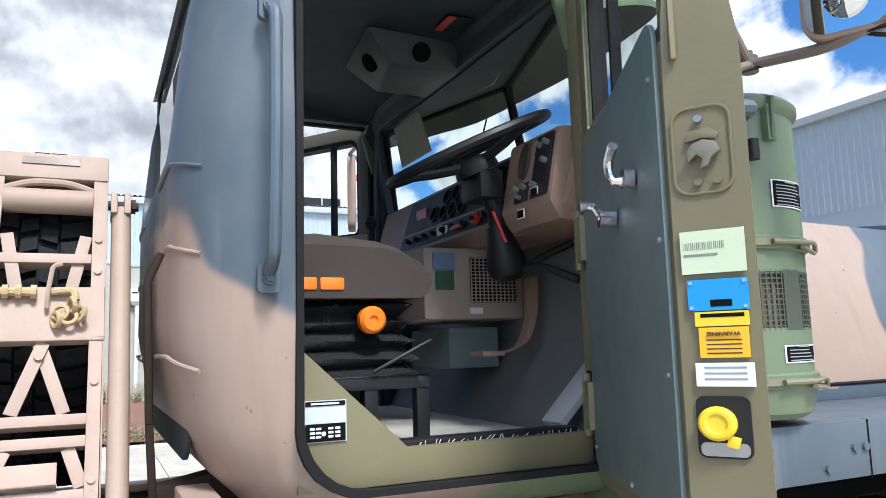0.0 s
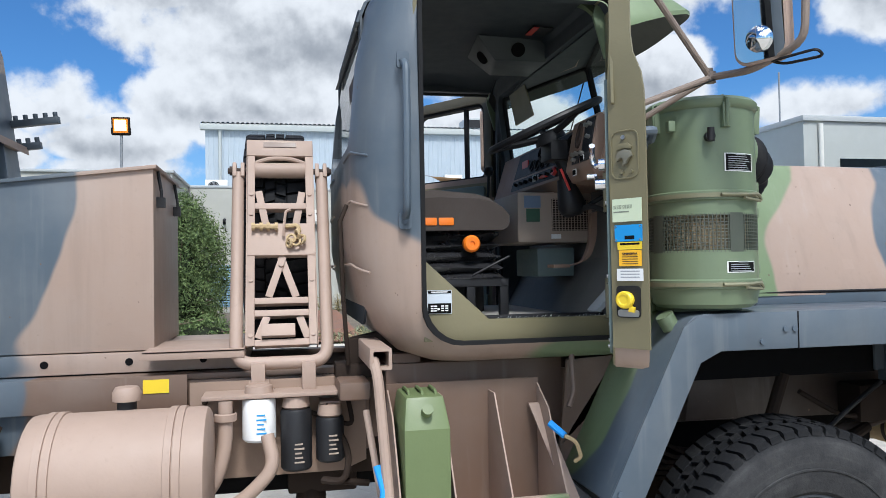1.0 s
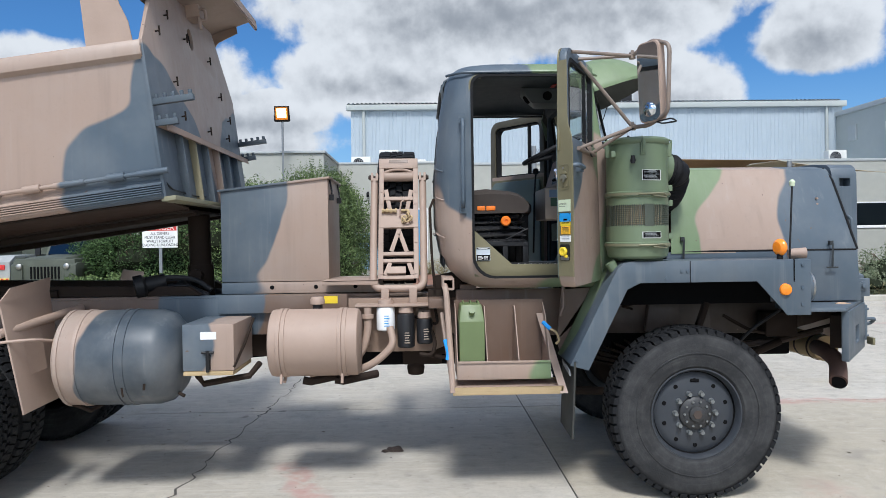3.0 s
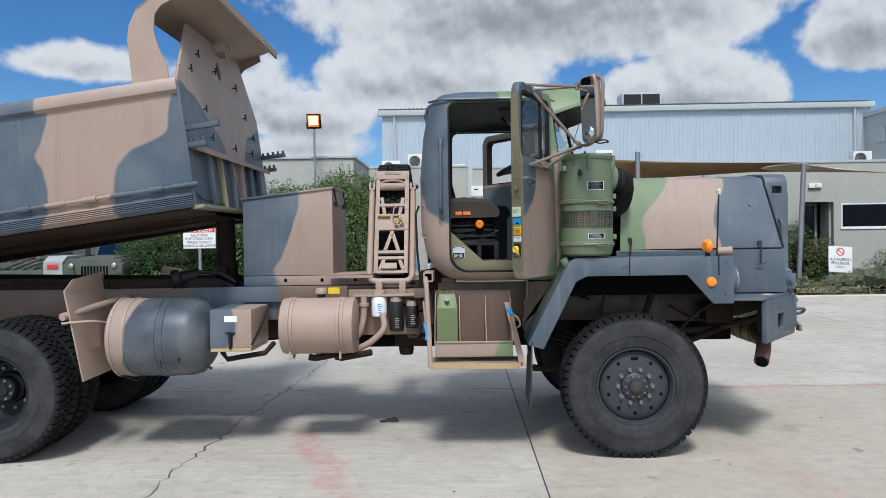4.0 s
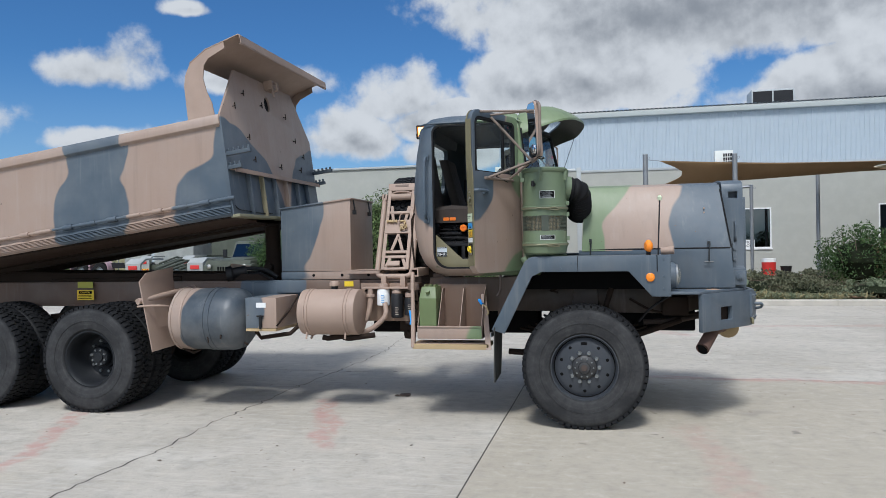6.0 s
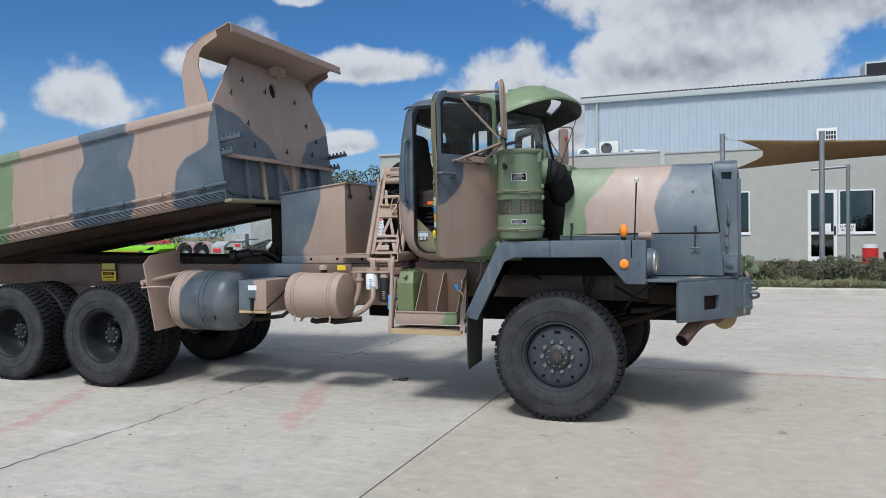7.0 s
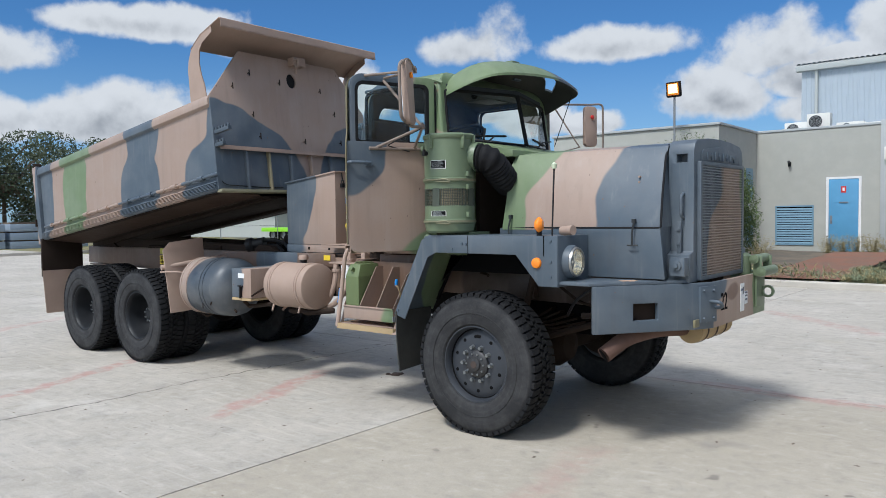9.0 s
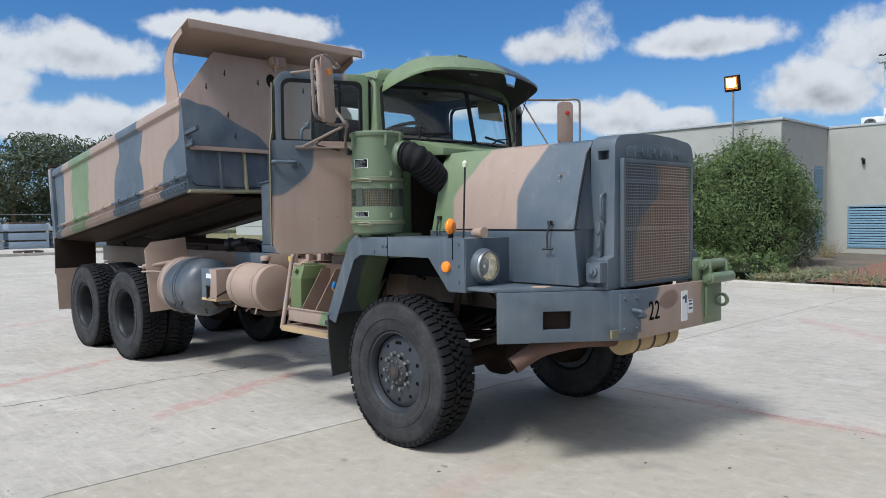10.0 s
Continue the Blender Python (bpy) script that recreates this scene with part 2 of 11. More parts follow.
m_bumper = camo("bumper_paint", TAN, [
    (BLUE, [(1.2, -0.85, 1.0, 0.7, 0.55, 0.5), (1.5, -0.35, 1.2, 0.3, 0.28, 0.12)]), (GREEN, [(1.5, 0.85, 1.0, 0.4, 0.34, 0.5)]),
    ((0.17, 0.10, 0.07), [(1.6, 0.06, 1.11, 0.3, 0.13, 0.06)])], amount=0.16)
m_toolbox = camo("toolbox_paint", TAN, [(BLUE, [(-3.82, 0.0, 2.35, 1.05, B9, 1.3), (-3.6, 0.0, 1.38, 0.60, B9, 0.07)])])
# the dark front zone is shade beneath hood and fenders, put into the paint
m_frame = camo("chassis_paint_and_shade", (0.140, 0.088, 0.062), [((0.046, 0.029, 0.021), [(0.45, 0.0, 1.1, 1.15, B9, 0.6)]), (BLUE, [(-3.35, 0.0, 1.3, 0.42, B9, 0.4)])], amount=0.14)
m_canister = camo("canister_paint", TAN, [((0.036, 0.050, 0.066), [(-3.36, 0.0, 0.84, 0.68, B9, 0.9)])], amount=0.3, rough=0.42)
m_sidebox = camo("sidebox_paint", TAN, [(BLUE, [(-3.62, 0.0, 1.05, 0.40, B9, 0.4)])], amount=0.25)
m_tan = plain("tan_paint", TAN, 0.6, amount=0.26)
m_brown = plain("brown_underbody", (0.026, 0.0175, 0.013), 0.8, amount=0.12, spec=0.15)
m_green = plain("green_paint", (0.130, 0.172, 0.102), 0.42, amount=0.2)
m_jerry = plain("jerry_green", (0.125, 0.165, 0.068), 0.5, amount=0.15)
m_olive = plain("olive_inner_paint", (0.165, 0.145, 0.08), 0.45, amount=0.16)
m_blue = plain("slate_paint", BLUE, 0.55, amount=0.22)
# slate darkened for the racks, their shadow put into the colour
m_tool_rack = plain("rack_slate_shaded", (0.050, 0.066, 0.082), 0.5, amount=0.3)
m_flap = plain("dusty_flap_rubber", (0.048, 0.048, 0.044), 0.8, amount=0.5, spec=0.2)
m_black = plain("black_plastic", (0.013, 0.013, 0.0145), 0.5, amount=0.12, spec=0.3)
m_seal = plain("rubber_seal", (0.010, 0.010, 0.011), 0.7, amount=0.1, spec=0.2)
m_vinyl = plain("grey_vinyl", (0.130, 0.174, 0.168), 0.45, amount=0.08, bump=0.2, bump_scale=260)
m_lining = plain("footwell_lining", (0.13, 0.132, 0.13), 0.6, amount=0.15, bump=0.2, bump_scale=200)
m_ceiling = plain("roof_lining", (0.032, 0.041, 0.050), 0.7, amount=0.1)
m_bellows = plain("bellows_rubber", (0.02, 0.02, 0.022), 0.28, amount=0.1)
m_seat = plain("seat_cloth", (0.048, 0.038, 0.033), 0.95, amount=0.1, bump=0.3, bump_scale=520)
m_dash = plain("dash_brown", (0.25, 0.165, 0.12), 0.5, amount=0.15)
m_heater = plain("heater_grey", (0.36, 0.29, 0.235), 0.5, amount=0.12)
m_floor = plain("cab_floor_rubber", (0.43, 0.41, 0.385), 0.85, amount=0.5)
m_steel = plain("dull_steel", (0.42, 0.41, 0.39), 0.38, 0.9, amount=0.15)
m_chrome = plain("chrome", (0.8, 0.8, 0.82), 0.12, 1.0, amount=0.0, bump=0)
m_rust = plain("rusty_steel", (0.055, 0.038, 0.030), 0.85, 0.2, amount=0.35)
m_orange = plain("orange_plastic", (0.85, 0.20, 0.015), 0.32, amount=0.0, bump=0.05)
m_amber = plain("amber_lens", (0.90, 0.26, 0.02), 0.18, amount=0.0, bump=0.1, bump_scale=120)
m_yellow = plain("yellow_plastic", (0.78, 0.56, 0.03), 0.4, amount=0.05)
m_white = plain("white_paint", (0.74, 0.74, 0.73), 0.5, amount=0.1)
m_blue_sign = plain("blue_sticker", (0.02, 0.27, 0.62), 0.4, amount=0.05)
m_lime = plain("pale_sticker", (0.55, 0.62, 0.44), 0.5, amount=0.06)
m_red = plain("red_paint", (0.55, 0.03, 0.025), 0.4, amount=0.08)
# wheel slate again for the rear, darkened to carry shade under the tipper body
m_wheel_rear = plain("wheel_slate_shaded", (0.013, 0.0145, 0.017), 0.5, amount=0.25, spec=0.25)
m_dark_hub = plain("greasy_hub", (0.016, 0.016, 0.017), 0.5, amount=0.4)
m_wheel = plain("wheel_slate", (0.027, 0.031, 0.038), 0.5, amount=0.3)
m_pipe = plain("exhaust_rust", (0.115, 0.064, 0.047), 0.8, 0.25, amount=0.4)
m_wrap = plain("exhaust_wrap", (0.42, 0.31, 0.17), 0.9, amount=0.3, bump=0.5, bump_scale=140)
m_perf = plain("filter_element", (0.52, 0.43, 0.30), 0.9, amount=0.25)
m_faded = plain("faded_print", (0.20, 0.22, 0.17), 0.6, amount=0.1)
m_bar_grey = plain("grey_print", (0.28, 0.30, 0.31), 0.6, amount=0.1)
m_strap = plain("blue_strap", (0.02, 0.28, 0.75), 0.6, amount=0.05)


def rubber(name, color=(0.0105, 0.011, 0.0125)):
    """Weathered tyre rubber: grey chalky sidewalls with scuffed rings, darker tread."""
    m, tree = fresh(name)
    coords = tree.nodes.new("ShaderNodeTexCoord").outputs["Object"]
    split = tree.nodes.new("ShaderNodeSeparateXYZ")
    tree.links.new(coords, split.inputs[0])
    x, y, z = split.outputs
    radius = math_node(tree, "SQRT", math_node(tree, "ADD", math_node(tree, "MULTIPLY", x, x), math_node(tree, "MULTIPLY", z, z)))
    cloudy = noise_node(tree, coords, 5.0, 6.0, 0.7).outputs[0]
    side = math_node(tree, "MULTIPLY", smooth(tree, radius, 0.545, 0.50), smooth(tree, math_node(tree, "ABSOLUTE", y), 0.12, 0.15))
    chalk = math_node(tree, "MULTIPLY", side, math_node(tree, "ADD", 0.35, math_node(tree, "MULTIPLY", smooth(tree, cloudy, 0.35, 0.7), 0.65)))
    c = mix_color(tree, chalk, color, (0.050, 0.050, 0.051))
    # rings rubbed by kerbs and dust thrown up near the shoulder
    ring = noise_node(tree, None, 42.0, 3.0, 0.6)
    ring.noise_dimensions = "1D"
    tree.links.new(radius, ring.inputs["W"])
    rub = math_node(tree, "MULTIPLY", math_node(tree, "MULTIPLY", smooth(tree, ring.outputs[0], 0.52, 0.66), side), smooth(tree, cloudy, 0.40, 0.62))
    c = mix_color(tree, math_node(tree, "MULTIPLY", rub, 0.28), c, (0.075, 0.074, 0.072))
    dusty = smooth(tree, noise_node(tree, coords, 17.0, 5.0, 0.7).outputs[0], 0.5, 0.8)
    c = mix_color(tree, math_node(tree, "MULTIPLY", dusty, 0.30), c, (0.066, 0.064, 0.060))
    finish(tree, c, 0.75, 0.0, 0.25, 120.0, coords, spec=0.2)
    return m


m_tyre = rubber("tyre_rubber")


def glass(name, tint=(0.93, 0.97, 0.96), rough=0.0, dust=0.0):
    m, tree = fresh(name)
    out = tree.nodes.new("ShaderNodeOutputMaterial")
    clear = tree.nodes.new("ShaderNodeBsdfTransparent")
    gloss = tree.nodes.new("ShaderNodeBsdfGlossy")
    both = tree.nodes.new("ShaderNodeMixShader")
    edge = tree.nodes.new("ShaderNodeLayerWeight")
    edge.inputs[0].default_value = 0.5
    clear.inputs[0].default_value = (*tint, 1)
    gloss.inputs["Roughness"].default_value = 0.02 + rough
    gloss_share = math_node(tree, "ADD", math_node(tree, "MULTIPLY", math_node(tree, "POWER", edge.outputs["Facing"], 5.0), 0.9), 0.05)
    tree.links.new(gloss_share, both.inputs[0])
    tree.links.new(clear.outputs[0], both.inputs[1])
    tree.links.new(gloss.outputs[0], both.inputs[2])
    # a thin even film of dust on the pane
    film = tree.nodes.new("ShaderNodeBsdfDiffuse")
    film.inputs[0].default_value = (0.60, 0.60, 0.57, 1)
    dusty = tree.nodes.new("ShaderNodeMixShader")
    spots = noise_node(tree, tree.nodes.new("ShaderNodeNewGeometry").outputs["Position"], 7.0, 4.0, 0.6).outputs[0]
    tree.links.new(math_node(tree, "MULTIPLY", smooth(tree, spots, 0.2, 0.8), dust), dusty.inputs[0])
    tree.links.new(both.outputs[0], dusty.inputs[1])
    tree.links.new(film.outputs[0], dusty.inputs[2])
    tree.links.new(dusty.outputs[0], out.inputs[0])
    return m


m_glass = glass("cab_glass", (0.82, 0.90, 0.88), dust=0.05)
m_lens = glass("headlight_lens", (0.96, 0.93, 0.84), 0.06, dust=0.22)
m_reflector = plain("silvered_bowl", (0.92, 0.86, 0.72), 0.24, 1.0, amount=0.0, bump=0.3, bump_scale=50)


def mirror_material(name, tint=(0.82, 0.84, 0.85)):
    m, tree = fresh(name)
    finish(tree, tint, 0.02, 1.0, 0)
    return m


m_mirror = mirror_material("mirror_glass")
m_window = mirror_material("dark_window_glass", (0.10, 0.11, 0.11))


def glow(name, color, strength):
    m, tree = fresh(name)
    out = tree.nodes.new("ShaderNodeOutputMaterial")
    e = tree.nodes.new("ShaderNodeEmission")
    e.inputs[0].default_value, e.inputs[1].default_value = (*color, 1), strength
    tree.links.new(e.outputs[0], out.inputs[0])
    return m


m_lamp = glow("flood_lamp_light", (1.0, 0.72, 0.26), 4.5)


def concrete():
    m, tree = fresh("concrete_slab")
    coords = tree.nodes.new("ShaderNodeNewGeometry").outputs["Position"]
    split = tree.nodes.new("ShaderNodeSeparateXYZ")
    tree.links.new(coords, split.inputs[0])
    big = noise_node(tree, coords, 0.45, 6.0, 0.6).outputs[0]
    mid = noise_node(tree, coords, 3.2, 6.0, 0.65).outputs[0]
    fine = noise_node(tree, coords, 60.0, 5.0, 0.7).outputs[0]
    c = mix_color(tree, smooth(tree, big, 0.3, 0.7), (0.40, 0.365, 0.31), (0.49, 0.45, 0.39))
    c = mix_color(tree, math_node(tree, "MULTIPLY", smooth(tree, mid, 0.5, 0.75), 0.45), c, (0.52, 0.465, 0.385))
    c = mix_color(tree, math_node(tree, "MULTIPLY", smooth(tree, mid, 0.48, 0.28), 0.5), c, (0.28, 0.262, 0.235))
    c = mix_color(tree, math_node(tree, "MULTIPLY", smooth(tree, fine, 0.52, 0.72), 0.6), c, (0.22, 0.21, 0.19))
    # brushed drag marks along the yard
    stretch = tree.nodes.new("ShaderNodeMapping")
    stretch.inputs["Scale"].default_value = (1.2, 16.0, 1.0)
    tree.links.new(coords, stretch.inputs[0])
    drag = noise_node(tree, stretch.outputs[0], 1.0, 5.0, 0.7).outputs[0]
    c = mix_color(tree, math_node(tree, "MULTIPLY", smooth(tree, drag, 0.5, 0.68), 0.42), c, (0.58, 0.54, 0.475))
    # pale cement smears and yellowish blotches
    smear = noise_node(tree, vec_node(tree, "ADD", coords, (7.3, 2.1, 0.0)), 0.8, 8.0, 0.72).outputs[0]
    c = mix_color(tree, math_node(tree, "MULTIPLY", smooth(tree, smear, 0.53, 0.66), 0.38), c, (0.62, 0.59, 0.53))
    blot = noise_node(tree, vec_node(tree, "ADD", coords, (1.7, 9.4, 0.0)), 0.6, 5.0, 0.6).outputs[0]
    c = mix_color(tree, math_node(tree, "MULTIPLY", smooth(tree, blot, 0.56, 0.74), 0.4), c, (0.45, 0.385, 0.27))
    pit = noise_node(tree, coords, 17.0, 3.0, 0.5).outputs[0]
    c = mix_color(tree, math_node(tree, "MULTIPLY", smooth(tree, pit, 0.67, 0.75), 0.6), c, (0.15, 0.14, 0.125))
    # the slab by the truck's nose was poured of a yellower mix
    mix2 = math_node(tree, "MULTIPLY", smooth(tree, split.outputs[0], -0.79, -0.77), smooth(tree, split.outputs[1], 1.61, 1.59))
    c = mix_color(tree, math_node(tree, "MULTIPLY", mix2, 0.5), c, (0.385, 0.335, 0.25))
    mott = noise_node(tree, coords, 8.0, 6.0, 0.7).outputs[0]
    c = mix_color(tree, math_node(tree, "MULTIPLY", smooth(tree, mott, 0.50, 0.70), 0.44), c, (0.27, 0.25, 0.22))
    c = mix_color(tree, math_node(tree, "MULTIPLY", smooth(tree, mott, 0.48, 0.30), 0.30), c, (0.62, 0.58, 0.51))
    grit = noise_node(tree, coords, 150.0, 2.0, 0.6).outputs[0]
    c = mix_color(tree, math_node(tree, "MULTIPLY", smooth(tree, grit, 0.58, 0.70), 0.55), c, (0.20, 0.19, 0.17))
    c = mix_color(tree, math_node(tree, "MULTIPLY", smooth(tree, grit, 0.40, 0.28), 0.45), c, (0.68, 0.64, 0.57))
    # dark drips where machines stood
    drip = noise_node(tree, vec_node(tree, "ADD", coords, (3.1, 4.7, 0.0)), 5.0, 2.0, 0.4).outputs[0]
    where = smooth(tree, noise_node(tree, coords, 0.5, 2.0).outputs[0], 0.45, 0.62)
    c = mix_color(tree, math_node(tree, "MULTIPLY", math_node(tree, "MULTIPLY", smooth(tree, drip, 0.70, 0.76), where), 0.65), c, (0.11, 0.10, 0.09))
    # faded red paint lines and dust left on the slab
    red = noise_node(tree, coords, 5.5, 5.0, 0.75).outputs[0]
    wob = math_node(tree, "MULTIPLY", math_node(tree, "SUBTRACT", noise_node(tree, coords, 1.4, 3.0).outputs[0], 0.5), 0.5)
    for (x0, y0, x1, y1, w, power) in RED_MARKS:
        dx, dy = x1 - x0, y1 - y0
        ln = math.hypot(dx, dy)
        px, py = math_node(tree, "SUBTRACT", split.outputs[0], x0), math_node(tree, "SUBTRACT", split.outputs[1], y0)
        along = math_node(tree, "DIVIDE", math_node(tree, "ADD", math_node(tree, "MULTIPLY", px, dx / ln), math_node(tree, "MULTIPLY", py, dy / ln)), ln)
        across = math_node(tree, "ABSOLUTE", math_node(tree, "ADD", math_node(tree, "SUBTRACT", math_node(tree, "MULTIPLY", px, dy / ln), math_node(tree, "MULTIPLY", py, dx / ln)), wob))
        inside = math_node(tree, "MULTIPLY", smooth(tree, across, w, w * 0.3), math_node(tree, "MULTIPLY", smooth(tree, along, -0.08, 0.08), smooth(tree, along, 1.08, 0.92)))
        c = mix_color(tree, math_node(tree, "MULTIPLY", math_node(tree, "MULTIPLY", inside, smooth(tree, red, 0.32, 0.62)), power), c, (0.44, 0.22, 0.19))
    # oil and tyre stains
    stain = noise_node(tree, coords, 0.9, 3.0, 0.5).outputs[0]
    c = mix_color(tree, math_node(tree, "MULTIPLY", smooth(tree, stain, 0.66, 0.78), 0.5), c, (0.20, 0.19, 0.175))
    finish(tree, c, 0.85, 0.0, 0.25, 45.0, coords, spec=0.3)
    return m


RED_MARKS = [
    (-4.4, -3.1, -5.3, -1.0, 0.13, 0.6), (-2.1, -2.1, -2.85, -0.2, 0.16, 0.6), (0.6, 1.62, 12.0, 1.4, 0.16, 0.55),
    (0.9, -0.9, 1.2, -3.6, 0.22, 0.28), (1.7, 6.0, -0.4, 7.8, 0.25, 0.4), (-9.0, -2.2, -12.0, 4.0, 0.2, 0.4), (2.5, 7.5, 9.0, 8.2, 0.25, 0.35),
]
m_concrete = concrete()
m_slab_joint = plain("joint_filler", (0.06, 0.055, 0.05), 0.9, amount=0.2)
m_kerb = plain("kerb_concrete", (0.42, 0.39, 0.34), 0.9, amount=0.35, bump=0.4, bump_scale=40)


def soil(name, a, b):
    m, tree = fresh(name)
    coords = tree.nodes.new("ShaderNodeNewGeometry").outputs["Position"]
    n1, n2 = noise_node(tree, coords, 1.3, 6.0, 0.65).outputs[0], noise_node(tree, coords, 30.0, 6.0, 0.75).outputs[0]
    c = mix_color(tree, smooth(tree, n1, 0.35, 0.65), a, b)
    c = mix_color(tree, math_node(tree, "MULTIPLY", smooth(tree, n2, 0.45, 0.7), 0.6), c, tuple(v * 0.45 for v in a))
    finish(tree, c, 0.95, 0.0, 0.8, 25.0, coords, spec=0.1)
    return m


m_mulch = soil("grey_mulch", (0.135, 0.118, 0.10), (0.20, 0.165, 0.125))
m_redpath = soil("red_gravel", (0.25, 0.125, 0.088), (0.20, 0.13, 0.10))
m_far_ground = soil("dry_ground", (0.26, 0.21, 0.13), (0.15, 0.17, 0.07))


def leafy(name, dark, light, shade=0.0):
    m, tree = fresh(name)
    info = tree.nodes.new("ShaderNodeNewGeometry")
    c = mix_color(tree, info.outputs["Random Per Island"], dark, light)
    s = finish(tree, c, 0.6, 0.0, 0, spec=0.3)
    s.inputs["Transmission Weight"].default_value = 0.0
    return m


m_leaf = leafy("shrub_leaves", (0.028, 0.055, 0.015), (0.175, 0.24, 0.085))
# near-black for the filler inside crowns, shade put into its colour
m_leaf_core = plain("crown_shade_fill", (0.014, 0.018, 0.009), 0.95, amount=0.3, spec=0.05)
m_weed = leafy("bed_weeds", (0.05, 0.06, 0.03), (0.17, 0.165, 0.10))
m_leaf_dark = leafy("dark_leaves", (0.022, 0.05, 0.014), (0.07, 0.125, 0.035))
m_leaf_red = leafy("red_tinged_leaves", (0.05, 0.055, 0.02), (0.17, 0.09, 0.045))
m_leaf_grey = leafy("grey_green_leaves", (0.10, 0.13, 0.07), (0.24, 0.27, 0.17))
m_straw = leafy("straw_grass", (0.20, 0.17, 0.08), (0.38, 0.32, 0.17))
m_gum = leafy("gum_leaves", (0.055, 0.072, 0.04), (0.125, 0.15, 0.09))
m_bark = plain("bark", (0.12, 0.085, 0.06), 0.9, amount=0.4, bump=0.8, bump_scale=30)
m_render = plain("cream_render", (0.39, 0.39, 0.35), 0.85, amount=0.12, bump=0.3, bump_scale=90)
m_clad = plain("pale_steel_cladding", (0.37, 0.42, 0.46), 0.5, amount=0.06, bump=0.03)
m_clad2 = plain("cream_cladding", (0.40, 0.42, 0.40), 0.55, amount=0.06, bump=0.03)
m_trimgrey = plain("grey_flashing", (0.40, 0.42, 0.42), 0.5, amount=0.08)
m_doorblue = plain("blue_door_paint", (0.10, 0.30, 0.50), 0.45, amount=0.14)
m_crate = plain("grey_blue_crate", (0.27, 0.33, 0.40), 0.6, amount=0.15)
m_rack = camo("rack_paint", TAN, [(GREEN, [(-0.97, -1.10, 0.80, 0.10, 0.06, 0.12)])], amount=0.2)
m_louvre = plain("blue_louvre", (0.15, 0.27, 0.36), 0.5, amount=0.1)
m_arm = plain("mirror_arm_paint", (0.20, 0.155, 0.125), 0.5, amount=0.25)
m_pink = plain("faded_pink_guard", (0.40, 0.27, 0.30), 0.4, amount=0.1)
m_galv = plain("galvanised_steel", (0.25, 0.26, 0.27), 0.5, 0.5, amount=0.15)
m_sail = plain("brown_shade_cloth", (0.22, 0.135, 0.065), 0.9, amount=0.12, bump=0.3, bump_scale=300)
m_sail2 = plain("cream_shade_cloth", (0.58, 0.50, 0.36), 0.9, amount=0.1, bump=0.3, bump_scale=300)
m_pvc = plain("white_unit_casing", (0.66, 0.65, 0.60), 0.5, amount=0.12)
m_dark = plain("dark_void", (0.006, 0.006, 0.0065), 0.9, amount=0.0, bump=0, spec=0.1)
m_lorry_green = plain("lime_trailer_paint", (0.26, 0.62, 0.03), 0.4, amount=0.1)
m_drab = plain("drab_vehicle_paint", (0.066, 0.074, 0.055), 0.6, amount=0.25)
m_solar = plain("dark_roof_panels", (0.03, 0.06, 0.13), 0.2, amount=0.05)

# ---------------------------------------------------------------- mesh helpers
V = Vector


def G():
    return bmesh.new()


def hexa(bm, p):
    """A block from eight corners: bottom ring, then top ring."""
    v = [bm.verts.new(q) for q in p]
    for f in ((3, 2, 1, 0), (4, 5, 6, 7), (0, 1, 5, 4), (1, 2, 6, 5), (2, 3, 7, 6), (3, 0, 4, 7)):
        bm.faces.new([v[i] for i in f])
    return bm


def box(bm, a, b):
    x0, x1 = sorted((a[0], b[0]))
    y0, y1 = sorted((a[1], b[1]))
    z0, z1 = sorted((a[2], b[2]))
    return hexa(bm, [(x0, y0, z0), (x1, y0, z0), (x1, y1, z0), (x0, y1, z0), (x0, y0, z1), (x1, y0, z1), (x1, y1, z1), (x0, y1, z1)])


def prism(bm, pts, axis, lo, hi):
    """A flat outline drawn through from lo to hi. axis y: (x, z); x: (y, z); z: (x, y)."""
    def at(p, d):
        return {"y": (p[0], d, p[1]), "x": (d, p[0], p[1]), "z": (p[0], p[1], d)}[axis]
    a = [bm.verts.new(at(p, lo)) for p in pts]
    b = [bm.verts.new(at(p, hi)) for p in pts]
    n = len(pts)
    bm.faces.new(a[::-1])
    bm.faces.new(b)
    for i in range(n):
        bm.faces.new((a[i], a[(i + 1) % n], b[(i + 1) % n], b[i]))
    return bm


def frame_of(d):
    d = V(d).normalized()
    up = V((0, 0, 1)) if abs(d.z) < 0.9 else V((1, 0, 0))
    s = d.cross(up).normalized()
    return d, s, s.cross(d)


def cyl(bm, p, q, r, r2=None, seg=20):
    p, q = V(p), V(q)
    r2 = r if r2 is None else r2
    d, s, u = frame_of(q - p)
    a, b = [], []
    for i in range(seg):
        t = 2 * math.pi * i / seg
        w = s * math.cos(t) + u * math.sin(t)
        a.append(bm.verts.new(p + w * r))
        b.append(bm.verts.new(q + w * r2))
    bm.faces.new(a[::-1])
    bm.faces.new(b)
    for i in range(seg):
        bm.faces.new((a[i], a[(i + 1) % seg], b[(i + 1) % seg], b[i]))
    return bm


